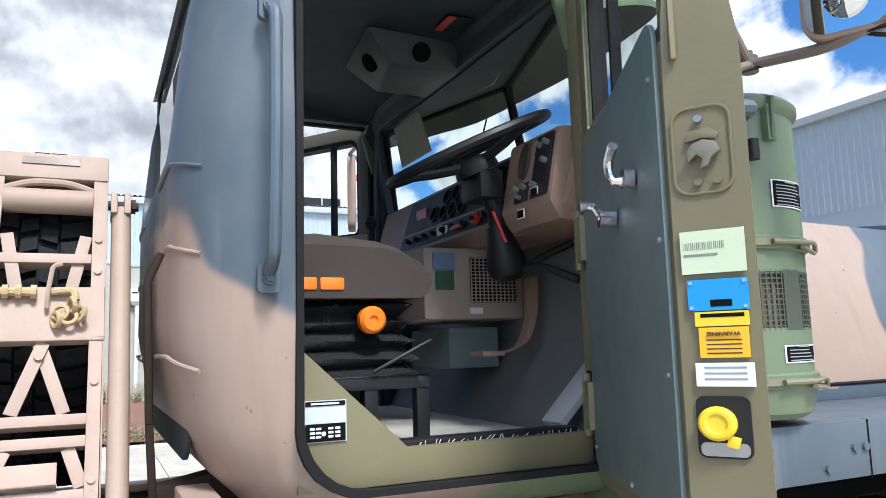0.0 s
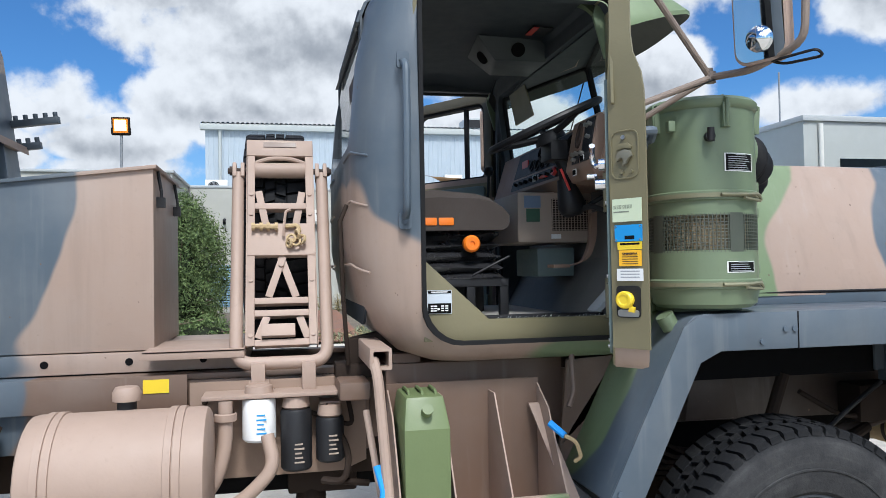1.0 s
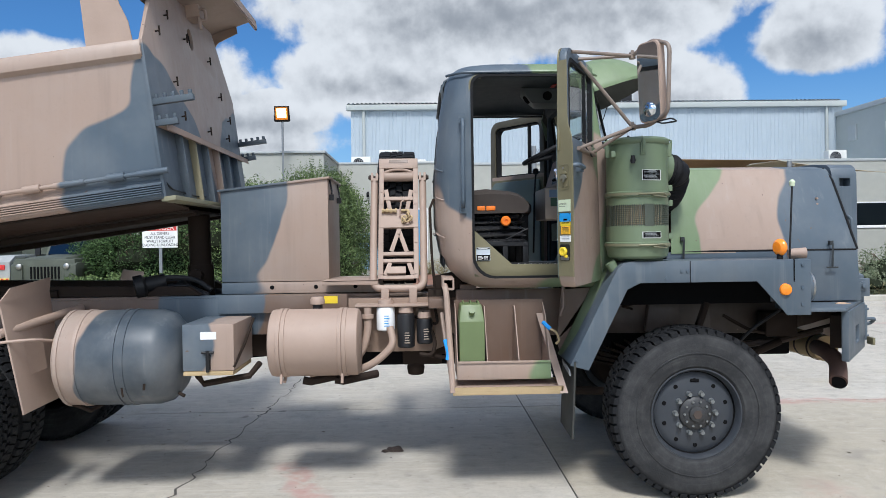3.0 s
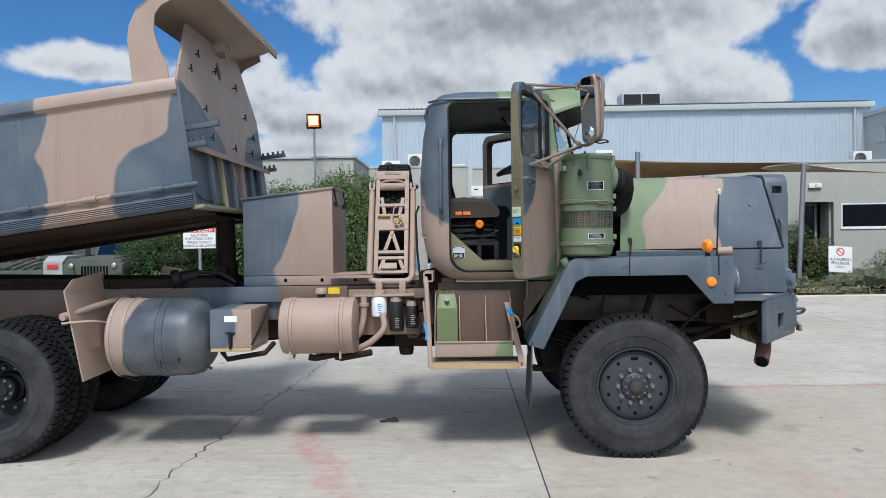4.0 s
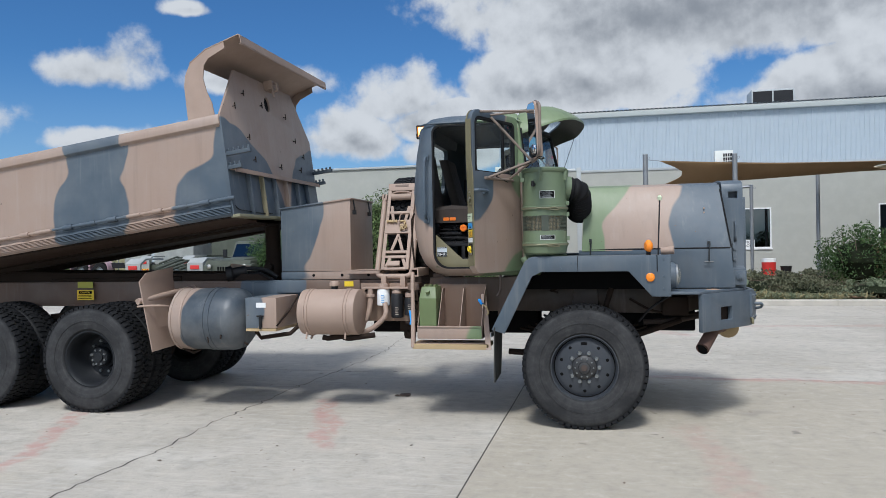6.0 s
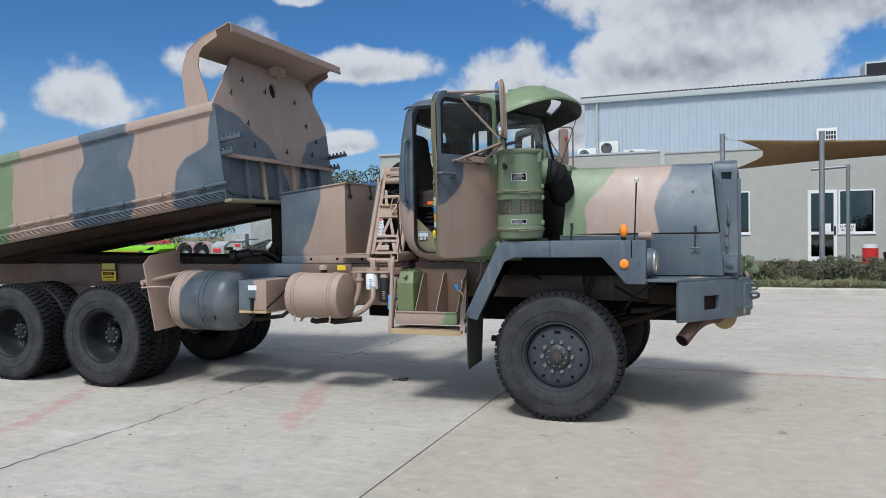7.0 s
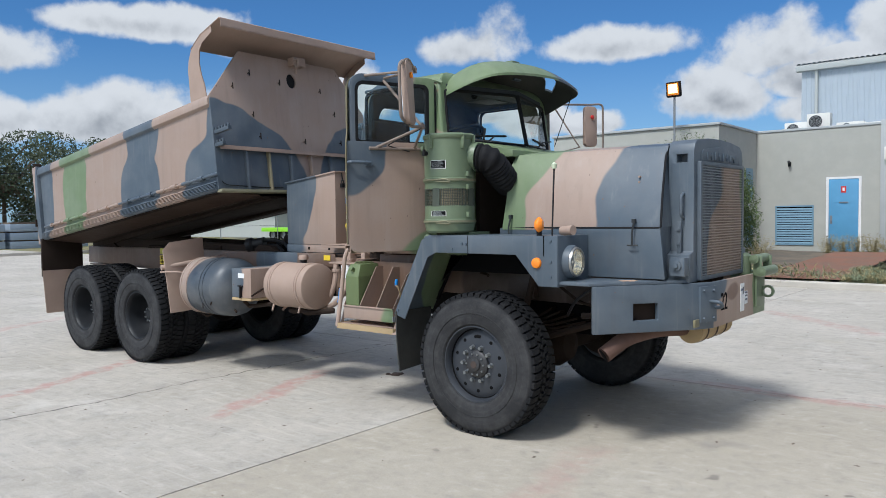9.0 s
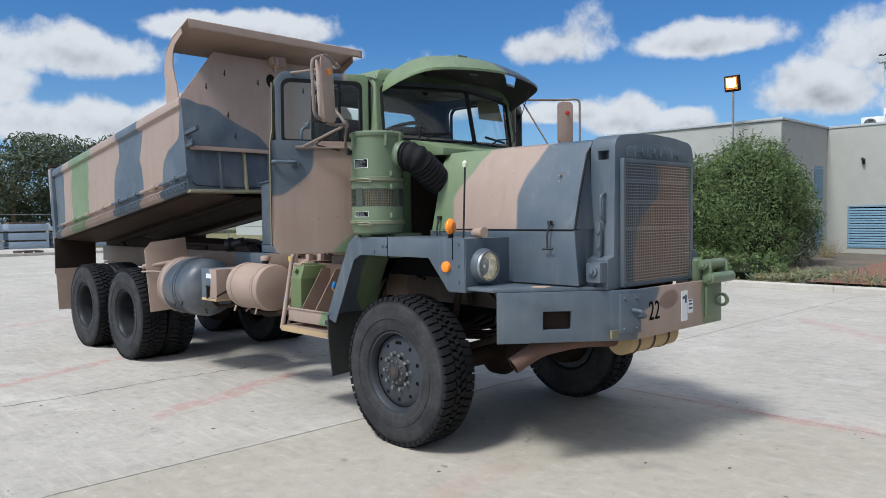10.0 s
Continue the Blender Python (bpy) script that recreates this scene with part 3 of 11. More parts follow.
def tube(bm, pts, r, seg=10):
    pts = [V(p) for p in pts]
    rings, s_old = [], None
    for i, p in enumerate(pts):
        d = (pts[min(i + 1, len(pts) - 1)] - pts[max(i - 1, 0)]).normalized()
        if s_old is None:
            _, s, u = frame_of(d)
        else:
            s = (s_old - d * s_old.dot(d)).normalized()
            u = s.cross(d)
        s_old = s
        rings.append([bm.verts.new(p + (s * math.cos(2 * math.pi * k / seg) + u * math.sin(2 * math.pi * k / seg)) * r) for k in range(seg)])
    for a, b in zip(rings, rings[1:]):
        for k in range(seg):
            bm.faces.new((a[k], a[(k + 1) % seg], b[(k + 1) % seg], b[k]))
    bm.faces.new(rings[0][::-1])
    bm.faces.new(rings[-1])
    return bm


def bend(pts, r=0.05, n=4):
    """Rounds the corners of a line."""
    pts = [V(p) for p in pts]
    out = [pts[0]]
    for a, b, c in zip(pts, pts[1:], pts[2:]):
        ra = min(r, (a - b).length * 0.45, (c - b).length * 0.45)
        p, q = b + (a - b).normalized() * ra, b + (c - b).normalized() * ra
        for k in range(n + 1):
            t = k / n
            out.append(p * (1 - t) ** 2 + b * 2 * t * (1 - t) + q * t * t)
    return out + [pts[-1]]


def loft(bm, rings):
    """A closed skin through rings of points."""
    made = [[bm.verts.new(p) for p in ring] for ring in rings]
    for a, b in zip(made, made[1:]):
        for k in range(len(a)):
            bm.faces.new((a[k], a[(k + 1) % len(a)], b[(k + 1) % len(a)], b[k]))
    bm.faces.new(made[0][::-1])
    bm.faces.new(made[-1])
    return bm


def lathe(bm, prof, origin=(0, 0, 0), axis=(0, 1, 0), seg=32, close=False):
    """Turns (radius, distance along axis) round the axis."""
    o = V(origin)
    d, s, u = frame_of(axis)
    rings = []
    for r, h in prof:
        rings.append([bm.verts.new(o + d * h + (s * math.cos(2 * math.pi * k / seg) + u * math.sin(2 * math.pi * k / seg)) * max(r, 1e-4)) for k in range(seg)])
    if close:
        rings.append(rings[0])
    for a, b in zip(rings, rings[1:]):
        for k in range(seg):
            bm.faces.new((a[k], a[(k + 1) % seg], b[(k + 1) % seg], b[k]))
    return bm


def sheet(bm, rows, thick=None):
    """A grid of points as a skin; thick (a vector or a distance down) makes it a closed shell."""
    top = [[bm.verts.new(p) for p in row] for row in rows]
    for a, b in zip(top, top[1:]):
        for i in range(len(a) - 1):
            bm.faces.new((a[i], a[i + 1], b[i + 1], b[i]))
    if thick is not None:
        off = V(thick)
        low = [[bm.verts.new(V(p) + off) for p in row] for row in rows]
        for a, b in zip(low, low[1:]):
            for i in range(len(a) - 1):
                bm.faces.new((b[i], b[i + 1], a[i + 1], a[i]))
        ring = lambda g: g[0] + [r[-1] for r in g[1:]] + g[-1][-2::-1] + [r[0] for r in g[-2:0:-1]]
        t, l = ring(top), ring(low)
        for i in range(len(t)):
            j = (i + 1) % len(t)
            bm.faces.new((t[j], t[i], l[i], l[j]))
    return bm


def rounded(x0, x1, y0, y1, r, n=4, corners=(1, 1, 1, 1)):
    """A rectangle's outline with rounded corners: (x1,y1), (x0,y1), (x0,y0), (x1,y0)."""
    pts = []
    for k, (cx, cy) in enumerate(((x1, y1), (x0, y1), (x0, y0), (x1, y0))):
        rr = r * corners[k]
        ox, oy = cx + (-rr if cx == x1 else rr), cy + (-rr if cy == y1 else rr)
        if rr == 0:
            pts.append((cx, cy))
            continue
        for i in range(n + 1):
            t = math.pi / 2 * (k + i / n)
            pts.append((ox + rr * math.cos(t), oy + rr * math.sin(t)))
    return pts


def ring_plate(bm, outer, inner, axis, lo, hi):
    """A plate with one opening; both outlines have the same number of points."""
    def at(p, d):
        return {"y": (p[0], d, p[1]), "x": (d, p[0], p[1]), "z": (p[0], p[1], d)}[axis]
    n = len(outer)
    g = [[bm.verts.new(at(p, d)) for p in line] for line in (outer, inner) for d in (lo, hi)]
    o0, o1, i0, i1 = g
    for k in range(n):
        j = (k + 1) % n
        bm.faces.new((o0[k], o0[j], o1[j], o1[k]))
        bm.faces.new((i0[j], i0[k], i1[k], i1[j]))
        bm.faces.new((o1[k], o1[j], i1[j], i1[k]))
        bm.faces.new((o0[j], o0[k], i0[k], i0[j]))
    return bm


def shape_mesh(name, bm, material, bevel=0.0, smooth_angle=0.62):
    bmesh.ops.remove_doubles(bm, verts=bm.verts, dist=1e-5)
    bmesh.ops.recalc_face_normals(bm, faces=bm.faces)
    if bevel:
        sharp = [e for e in bm.edges if len(e.link_faces) == 2 and e.calc_face_angle(0) > 0.5]
        bmesh.ops.bevel(bm, geom=sharp, offset=bevel, segments=2, profile=0.6, affect="EDGES", clamp_overlap=True)
    for f in bm.faces:
        f.smooth = True
    for e in bm.edges:
        e.smooth = len(e.link_faces) == 2 and e.calc_face_angle(0) < smooth_angle
    me = bpy.data.meshes.new(name)
    bm.to_mesh(me)
    bm.free()
    if material is not None:
        me.materials.append(material)
    return me


WHOLE = {"mesh_band", "grille_mesh", "vent_grid", "tread", "tyre", "crown", "plate_field", "wall", "mesh"}


def islands(bm):
    """Groups of pieces that touch or nearly touch, by their boxes."""
    left, found = set(bm.verts), []
    while left:
        todo, seen = [left.pop()], []
        while todo:
            v = todo.pop()
            seen.append(v)
            for e in v.link_edges:
                o = e.other_vert(v)
                if o in left:
                    left.discard(o)
                    todo.append(o)
        lo = [min(v.co[k] for v in seen) - 0.004 for k in range(3)]
        hi = [max(v.co[k] for v in seen) + 0.004 for k in range(3)]
        found.append([lo, hi, seen])
    merged = True
    while merged:
        merged = False
        for i in range(len(found)):
            for j in range(i + 1, len(found)):
                a, b = found[i], found[j]
                if all(a[0][k] <= b[1][k] and b[0][k] <= a[1][k] for k in range(3)):
                    a[0] = [min(p, q) for p, q in zip(a[0], b[0])]
                    a[1] = [max(p, q) for p, q in zip(a[1], b[1])]
                    a[2] += b[2]
                    del found[j]
                    merged = True
                    break
            if merged:
                break
    return [g[2] for g in found]


def part(name, bm, material, parent=None, label="", bevel=0.0, m=None, smooth_angle=0.62):
    """One mesh under a thing; pieces that lie apart become parts of their own."""
    if parent is not None and name not in WHOLE and 8 < len(bm.verts) < 6000:
        groups = islands(bm)
        if 1 < len(groups) <= 40:
            first = None
            for verts in groups:
                index = {v: i for i, v in enumerate(verts)}
                piece = G()
                made = [piece.verts.new(v.co) for v in verts]
                for f in {f for v in verts for f in v.link_faces}:
                    piece.faces.new([made[index[v]] for v in f.verts])
                ob = one_part(name, piece, material, parent, label, bevel, m, smooth_angle)
                first = first or ob
            bm.free()
            return first
    return one_part(name, bm, material, parent, label, bevel, m, smooth_angle)


def one_part(name, bm, material, parent=None, label="", bevel=0.0, m=None, smooth_angle=0.62):
    ob = new(name, shape_mesh(name, bm, material, bevel, smooth_angle))
    if parent is not None:
        ob.parent = parent
        ob.matrix_parent_inverse = parent.matrix_world.inverted() if parent.type == "EMPTY" and parent.parent is None else Matrix()
    if m is not None:
        ob.matrix_basis = m
    return tagged(ob, label)


def thing(name, label, category, at=(0, 0, 0), group="", kind=""):
    ob = new(name)
    ob.empty_display_size = 0.2
    ob.location = at
    ob.matrix_world = Matrix.Translation(at)
    return tagged(ob, label, category, group, kind)


def solid(name, bm, material, label, category="", group="", kind="", bevel=0.0, smooth_angle=0.62):
    return tagged(part(name, bm, material, None, "", bevel, None, smooth_angle), label, category, group, kind)


def carve(bm, cutters):
    """Cuts closed shapes out of a closed shape."""
    ob = new("blank", shape_mesh("blank", bm, None))
    made = []
    for c in cutters:
        other = new("cutter", shape_mesh("cutter", c, None))
        mod = ob.modifiers.new("cut", "BOOLEAN")
        mod.operation, mod.object, mod.solver = "DIFFERENCE", other, "EXACT"
        made.append(other)
    deps = bpy.context.evaluated_depsgraph_get()
    me = bpy.data.meshes.new_from_object(ob.evaluated_get(deps))
    out = bmesh.new()
    out.from_mesh(me)
    for o in (ob, *made):
        bpy.data.objects.remove(o)
    bpy.data.meshes.remove(me)
    return out


def words(name, text, size, material, parent, m, label="", stretch=1.0):
    """Raised lettering in the built-in font, centred, facing the +z of the pose m."""
    cu = bpy.data.curves.new(name, "FONT")
    cu.body, cu.size, cu.extrude, cu.align_x, cu.align_y = text, size, 0.0015, "CENTER", "CENTER"
    cu.space_line = 0.95
    ob = new(name, cu)
    deps = bpy.context.evaluated_depsgraph_get()
    me = bpy.data.meshes.new_from_object(ob.evaluated_get(deps))
    bpy.data.objects.remove(ob)
    me.materials.append(material)
    out = new(name, me)
    out.parent = parent
    if parent is not None and parent.type == "EMPTY" and parent.parent is None:
        out.matrix_parent_inverse = parent.matrix_world.inverted()
    out.matrix_basis = m @ Matrix.Diagonal((stretch, 1, 1, 1))
    return tagged(out, label)


FACE_SOUTH = pose(0, 0, 0, 90, 0, 0)      # lettering that faces -y
FACE_EAST = pose(0, 0, 0, 90, 0, 90)      # lettering that faces +x


def put(x, y, z):
    return Matrix.Translation((x, y, z))


# ---------------------------------------------------------------- yard
JOINTS_Y, JOINTS_X, CRACK_X = (-14.4, -6.4, 1.6, 9.6), (-21.3, -14.5, -0.78, 6.1, 12.9, 19.7), -3.5
bm = G()
steps_x = [-400, -60, 34, 400]
steps_y = [-400, -40, 12.4]
grid = [[bm.verts.new((x, y, -0.02)) for x in steps_x] for y in steps_y]
for a, b in zip(grid, grid[1:]):
    for i in range(len(a) - 1):
        bm.faces.new((a[i], a[i + 1], b[i + 1], b[i]))
far = [bm.verts.new((x, 400, -0.02)) for x in steps_x]
for i in range(3):
    bm.faces.new((grid[-1][i], grid[-1][i + 1], far[i + 1], far[i]))
solid("ground", bm, m_far_ground, "wide dry ground beyond the yard", kind="structure")
xs = [-60.0, *JOINTS_X, 34.0]
ys = [-40.0, *JOINTS_Y, 12.4]
yard = thing("yard_slab", "pale weathered concrete yard slabs with dark joints", "pavement", (0, 0, 0), kind="structure")
part("joint_bed", box(G(), (-60, -40, -0.015), (34, 12.4, -0.006)), m_slab_joint, yard, "dark joint filler")
for i in range(len(xs) - 1):
    for j in range(len(ys) - 1):
        g = 0.006
        part("slab", box(G(), (xs[i] + g, ys[j] + g, -0.012), (xs[i + 1] - g, ys[j + 1] - g, 0.0)), m_concrete, yard)


def crack(line, w):
    """A thin ragged strip lying on the slab."""
    b = G()
    rng = random.Random(5)
    pts = []
    for (x0, y0), (x1, y1) in zip(line, line[1:]):
        n = max(2, int(math.hypot(x1 - x0, y1 - y0) / 0.09))
        for k in range(n):
            t = k / n
            pts.append((x0 + (x1 - x0) * t + rng.uniform(-0.03, 0.03), y0 + (y1 - y0) * t + rng.uniform(-0.02, 0.02), rng.uniform(0.3, 1.3) * w))
    rows = []
    for i, (x, y, ww) in enumerate(pts):
        x2, y2, _ = pts[min(i + 1, len(pts) - 1)]
        x1, y1, _ = pts[max(i - 1, 0)]
        dx, dy = x2 - x1, y2 - y1
        ln = math.hypot(dx, dy) or 1
        rows.append([(x - dy / ln * ww, y + dx / ln * ww, 0.0015), (x + dy / ln * ww, y - dx / ln * ww, 0.0015)])
    return sheet(b, rows)


part("crack", crack([(-3.4, 1.6), (-3.48, 0.6), (-3.5, -0.3), (-3.55, -1.4), (-3.5, -2.4), (-3.55, -3.7), (-3.4, -6.4)], 0.008), m_slab_joint, yard, "ragged crack")
part("crack", crack([(-3.4, 1.6), (-3.3, 3.4), (-3.5, 5.2), (-3.35, 9.6)], 0.007), m_slab_joint, yard, "ragged crack")
# dead leaves, twigs and small clods scattered on the slabs
bm = G()
rng = random.Random(11)
for _ in range(1100):
    x, y = rng.uniform(-9, 8), rng.uniform(-7, 10)
    r = rng.choice((0.004, 0.005, 0.006, 0.008, 0.012, 0.018)) * rng.uniform(0.7, 1.4)
    a = rng.uniform(0, 6.28)
    dx, dy = math.cos(a) * r, math.sin(a) * r
    h = rng.uniform(0.002, 0.006)
    v = [bm.verts.new(p) for p in ((x - dx, y - dy, 0.001), (x + dy * 0.5, y - dx * 0.5, h), (x + dx, y + dy, 0.002), (x - dy * 0.5, y + dx * 0.5, h))]
    bm.faces.new(v)
solid("leaf_litter", bm, m_bark, "small dead leaves and crumbs on the concrete", "litter", kind="stuff")
bm = G()
for k in range(14):
    a, r = rng.uniform(0, 6.28), rng.uniform(0, 0.07)
    lathe(bm, [(0.0, 0.0), (0.035, 0.003), (0.02, 0.016), (0.0, 0.02)], (-2.06 + 1.3 * r * math.cos(a), 0.12 + r * math.sin(a), 0.0), (0, 0, 1), 6)
solid("mud_clod", bm, m_rust, "dry brown clod of mud on the concrete", "mud")

# ---------------------------------------------------------------- the dump truck
C = 0.04            # y of the truck's middle
truck = thing("dump_truck", "camouflaged six-wheel military tipper truck with raised body and open door", "truck")


def wheel(dual):
    """A wheel with its outer side to -y, hub at the origin."""
    y0 = 0.0
    bm = G()
    if dual:
        lathe(bm, [(0.235, 0.145), (0.262, 0.145), (0.266, 0.04), (0.268, -0.08), (0.278, -0.11), (0.30, -0.118), (0.302, -0.130), (0.285, -0.132), (0.272, -0.118), (0.262, -0.09), (0.252, 0.03), (0.240, 0.10),
                   (0.215, 0.128), (0.10, 0.135), (0.0, 0.135)], seg=40)
    else:
        lathe(bm, [(0.235, 0.13), (0.285, 0.13), (0.285, -0.08), (0.293, -0.11), (0.307, -0.124), (0.308, -0.136), (0.294, -0.138), (0.282, -0.120), (0.276, -0.082), (0.268, -0.076), (0.25, -0.086),
                   (0.222, -0.095), (0.13, -0.102), (0.0, -0.102)], seg=48)
    # rear wheels take the slate with shade in its colour
    m_wh = m_wheel_rear if dual else m_wheel
    rim = part("wheel", bm, m_wh, truck, "slate-painted steel wheel with worn rubber tyre")
    bm = G()
    prof = [(0.280, -0.100), (0.292, -0.120), (0.304, -0.138), (0.318, -0.150), (0.36, -0.158), (0.43, -0.163), (0.485, -0.157), (0.520, -0.150), (0.540, -0.135), (0.545, -0.10),
            (0.547, 0.0)]
    prof = prof + [(r, -h) for r, h in prof[-2::-1]]
    lathe(bm, prof, seg=64)
    lathe(bm, [(0.40, -0.1615), (0.402, -0.166), (0.408, -0.166), (0.41, -0.1625)], seg=64)
    n = 56
    for i in range(n):
        for side in (-1, 1):
            t0 = 2 * math.pi * (i + (0.5 if side > 0 else 0)) / n
            w = 2 * math.pi / n
            lug = []
            # shoulder block that wraps down on to the sidewall
            for (rr, yy, ta, tb) in ((0.530, 0.148, 0.06, 0.80), (0.556, 0.146, 0.06, 0.80), (0.563, 0.132, 0.04, 0.82), (0.564, 0.055, 0.24, 1.02), (0.545, 0.05, 0.24, 1.02)):
                lug.append([V((rr * math.cos(t0 + w * q), side * yy, rr * math.sin(t0 + w * q))) for q in (ta, tb)])
            vs = [[bm.verts.new(p) for p in pair] for pair in lug]
            for a, b in zip(vs, vs[1:]):
                bm.faces.new((a[0], a[1], b[1], b[0]))
            bm.faces.new([p[0] for p in vs])
            bm.faces.new([p[1] for p in vs][::-1])
            # centre block
            t1 = t0 + w * 0.45
            blk = []
            for rr in (0.545, 0.567):
                for yy, q in ((0.004, 0.0), (0.046, 0.2), (0.046, 0.85), (0.004, 0.65)):
                    blk.append((rr * math.cos(t1 + w * q), side * yy, rr * math.sin(t1 + w * q)))
            hexa(bm, blk)
    part("tyre", bm, m_tyre, rim, "black lugged tyre", smooth_angle=0.5)
    bm, nuts = G(), G()
    if dual:
        lathe(bm, [(0.135, 0.136), (0.13, 0.10), (0.106, 0.085), (0.102, 0.030), (0.094, 0.018), (0.05, 0.014), (0.045, 0.002), (0.0, 0.0)], seg=24)
        for k in range(8):
            a = 2 * math.pi * k / 8
            cyl(nuts, (0.078 * math.cos(a), 0.017, 0.078 * math.sin(a)), (0.078 * math.cos(a), -0.002, 0.078 * math.sin(a)), 0.011, seg=6)
        for k in range(10):
            a = 2 * math.pi * (k + 0.5) / 10
            p = V((0.168 * math.cos(a), 0.131, 0.168 * math.sin(a)))
            cyl(nuts, p, p + V((0, -0.030, 0)), 0.015, seg=6)
    else:
        lathe(bm, [(0.112, -0.099), (0.108, -0.118), (0.09, -0.132), (0.055, -0.136), (0.05, -0.150), (0.032, -0.155), (0.0, -0.155)], seg=24)
        for k in range(10):
            a = 2 * math.pi * k / 10
            cyl(nuts, (0.082 * math.cos(a), -0.128, 0.082 * math.sin(a)), (0.082 * math.cos(a), -0.143, 0.082 * math.sin(a)), 0.008, seg=6)
            p = V((0.133 * math.cos(a), -0.100, 0.133 * math.sin(a)))
            cyl(nuts, p, p + V((0, -0.012, 0)), 0.021, 0.016, seg=10)
            cyl(nuts, p + V((0, -0.010, 0)), p + V((0, -0.034, 0)), 0.0145, seg=6)
    part("hub", bm, m_wh if dual else m_dark_hub, rim, "slate wheel hub" if dual else "dark greasy wheel hub")
    part("wheel_nut", nuts, plain("worn_nut_steel", (0.19, 0.20, 0.20), 0.35, 0.6, amount=0.3) if "worn_nut_steel" not in bpy.data.materials else bpy.data.materials["worn_nut_steel"], rim)
    if not dual:
        bm = G()
        # raised black discs: the shade inside open holes put into their colour
        for k in range(10):
            a = 2 * math.pi * (k + 0.5) / 10
            big = k == 2
            p = V((0.214 * math.cos(a), -0.0925, 0.214 * math.sin(a)))
            lathe(bm, [(0.0, 0.0), (0.015, 0.0), (0.015, -0.004), (0.0, -0.004)], p, (0, 1, 0), 12)
            if big:
                tube(bm, [(0.214 * math.cos(a + q), -0.0935, 0.214 * math.sin(a + q)) for q in (-0.13, -0.06, 0.0, 0.06, 0.13)], 0.012, 8)
        part("hand_hole", bm, m_dark, rim, "round vent hole")
        # black ring laid in the groove in place of its shade
        groove = lathe(G(), [(0.2675, -0.0765), (0.2690, -0.0795), (0.2765, -0.0835), (0.2785, -0.0825)], seg=40)
        part("rim_groove", groove, m_dark, rim, "dark groove round the wheel disc")
        bm = G()
        lathe(bm, [(0.0, -0.150), (0.034, -0.152), (0.03, -0.157), (0.0, -0.158)], seg=6)
        part("hub_cap", bm, m_rust, rim, "rusty hub centre")
    return rim


HZ = 0.558
RX1, RX2 = -5.09, -6.49     # rear axles
front_wheel = wheel(False)
front_wheel.matrix_basis = put(0.0, -1.035, HZ)
copy_thing(front_wheel, put(0.0, 2 * C + 1.035, HZ) @ pose(0, 0, 0, 0, 37, 180))
rear_wheel = wheel(True)
rear_wheel.matrix_basis = put(RX1, -1.05, HZ) @ pose(0, 0, 0, 0, 20, 0)
for k, (x, y, turn) in enumerate(((RX1, -0.69, 180), (RX2, -1.05, 0), (RX2, -0.69, 180), (RX1, 2 * C + 1.05, 180), (RX1, 2 * C + 0.69, 0), (RX2, 2 * C + 1.05, 180), (RX2, 2 * C + 0.69, 0))):
    copy_thing(rear_wheel, put(x, y, HZ) @ pose(0, 0, 0, 0, 47 * k + 11, turn))

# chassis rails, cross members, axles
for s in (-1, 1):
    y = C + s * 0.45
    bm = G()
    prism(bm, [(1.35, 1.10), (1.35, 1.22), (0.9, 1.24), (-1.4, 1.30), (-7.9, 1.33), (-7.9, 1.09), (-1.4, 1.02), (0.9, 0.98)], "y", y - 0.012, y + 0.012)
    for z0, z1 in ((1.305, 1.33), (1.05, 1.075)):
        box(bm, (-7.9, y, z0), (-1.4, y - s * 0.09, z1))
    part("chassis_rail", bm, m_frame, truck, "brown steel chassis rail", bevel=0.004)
bm = G()
for x in (1.2, 0.5, -0.9, -1.75, -2.45, -4.6, -5.93, -7.6):
    box(bm, (x - 0.06, C - 0.44, 1.08), (x + 0.06, C + 0.44, 1.24))
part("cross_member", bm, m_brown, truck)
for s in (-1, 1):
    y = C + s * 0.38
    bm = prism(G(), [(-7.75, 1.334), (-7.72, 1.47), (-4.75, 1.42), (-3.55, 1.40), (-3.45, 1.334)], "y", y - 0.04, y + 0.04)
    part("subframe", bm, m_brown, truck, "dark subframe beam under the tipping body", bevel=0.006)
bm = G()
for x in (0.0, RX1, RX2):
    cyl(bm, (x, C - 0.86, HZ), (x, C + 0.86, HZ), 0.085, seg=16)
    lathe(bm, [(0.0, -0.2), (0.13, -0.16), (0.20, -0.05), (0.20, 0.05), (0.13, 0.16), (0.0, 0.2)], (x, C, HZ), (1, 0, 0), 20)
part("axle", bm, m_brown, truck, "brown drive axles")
for s in (-1, 1):
    bm = lathe(G(), [(0.0, 0.80), (0.20, 0.80), (0.225, 0.84), (0.225, 1.10), (0.0, 1.10)], (0.0, C, HZ), (0, s, 0), 24)
    part("brake_drum", bm, m_brown, truck, "grimy brown brake drum")
bm = G()
for s in (-1, 1):
    y = C + s * 0.45
    for k in range(6):
        L = 0.66 - 0.08 * k
        rows = [[(t * L, y - 0.045, 0.74 + 0.022 * k + 0.10 * t * t), (t * L, y + 0.045, 0.74 + 0.022 * k + 0.10 * t * t)] for t in (-1, -0.5, 0, 0.5, 1)]
        sheet(bm, rows, (0, 0, -0.018))
    for k in range(7):
        L = 0.92 - 0.09 * k
        rows = [[(-5.79 + t * L, y - 0.05, 0.78 + 0.03 * k + 0.02 * (1 - t * t)), (-5.79 + t * L, y + 0.05, 0.78 + 0.03 * k + 0.02 * (1 - t * t))] for t in (-1, 0, 1)]
        sheet(bm, rows, (0, 0, -0.025))
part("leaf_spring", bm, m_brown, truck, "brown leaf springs")
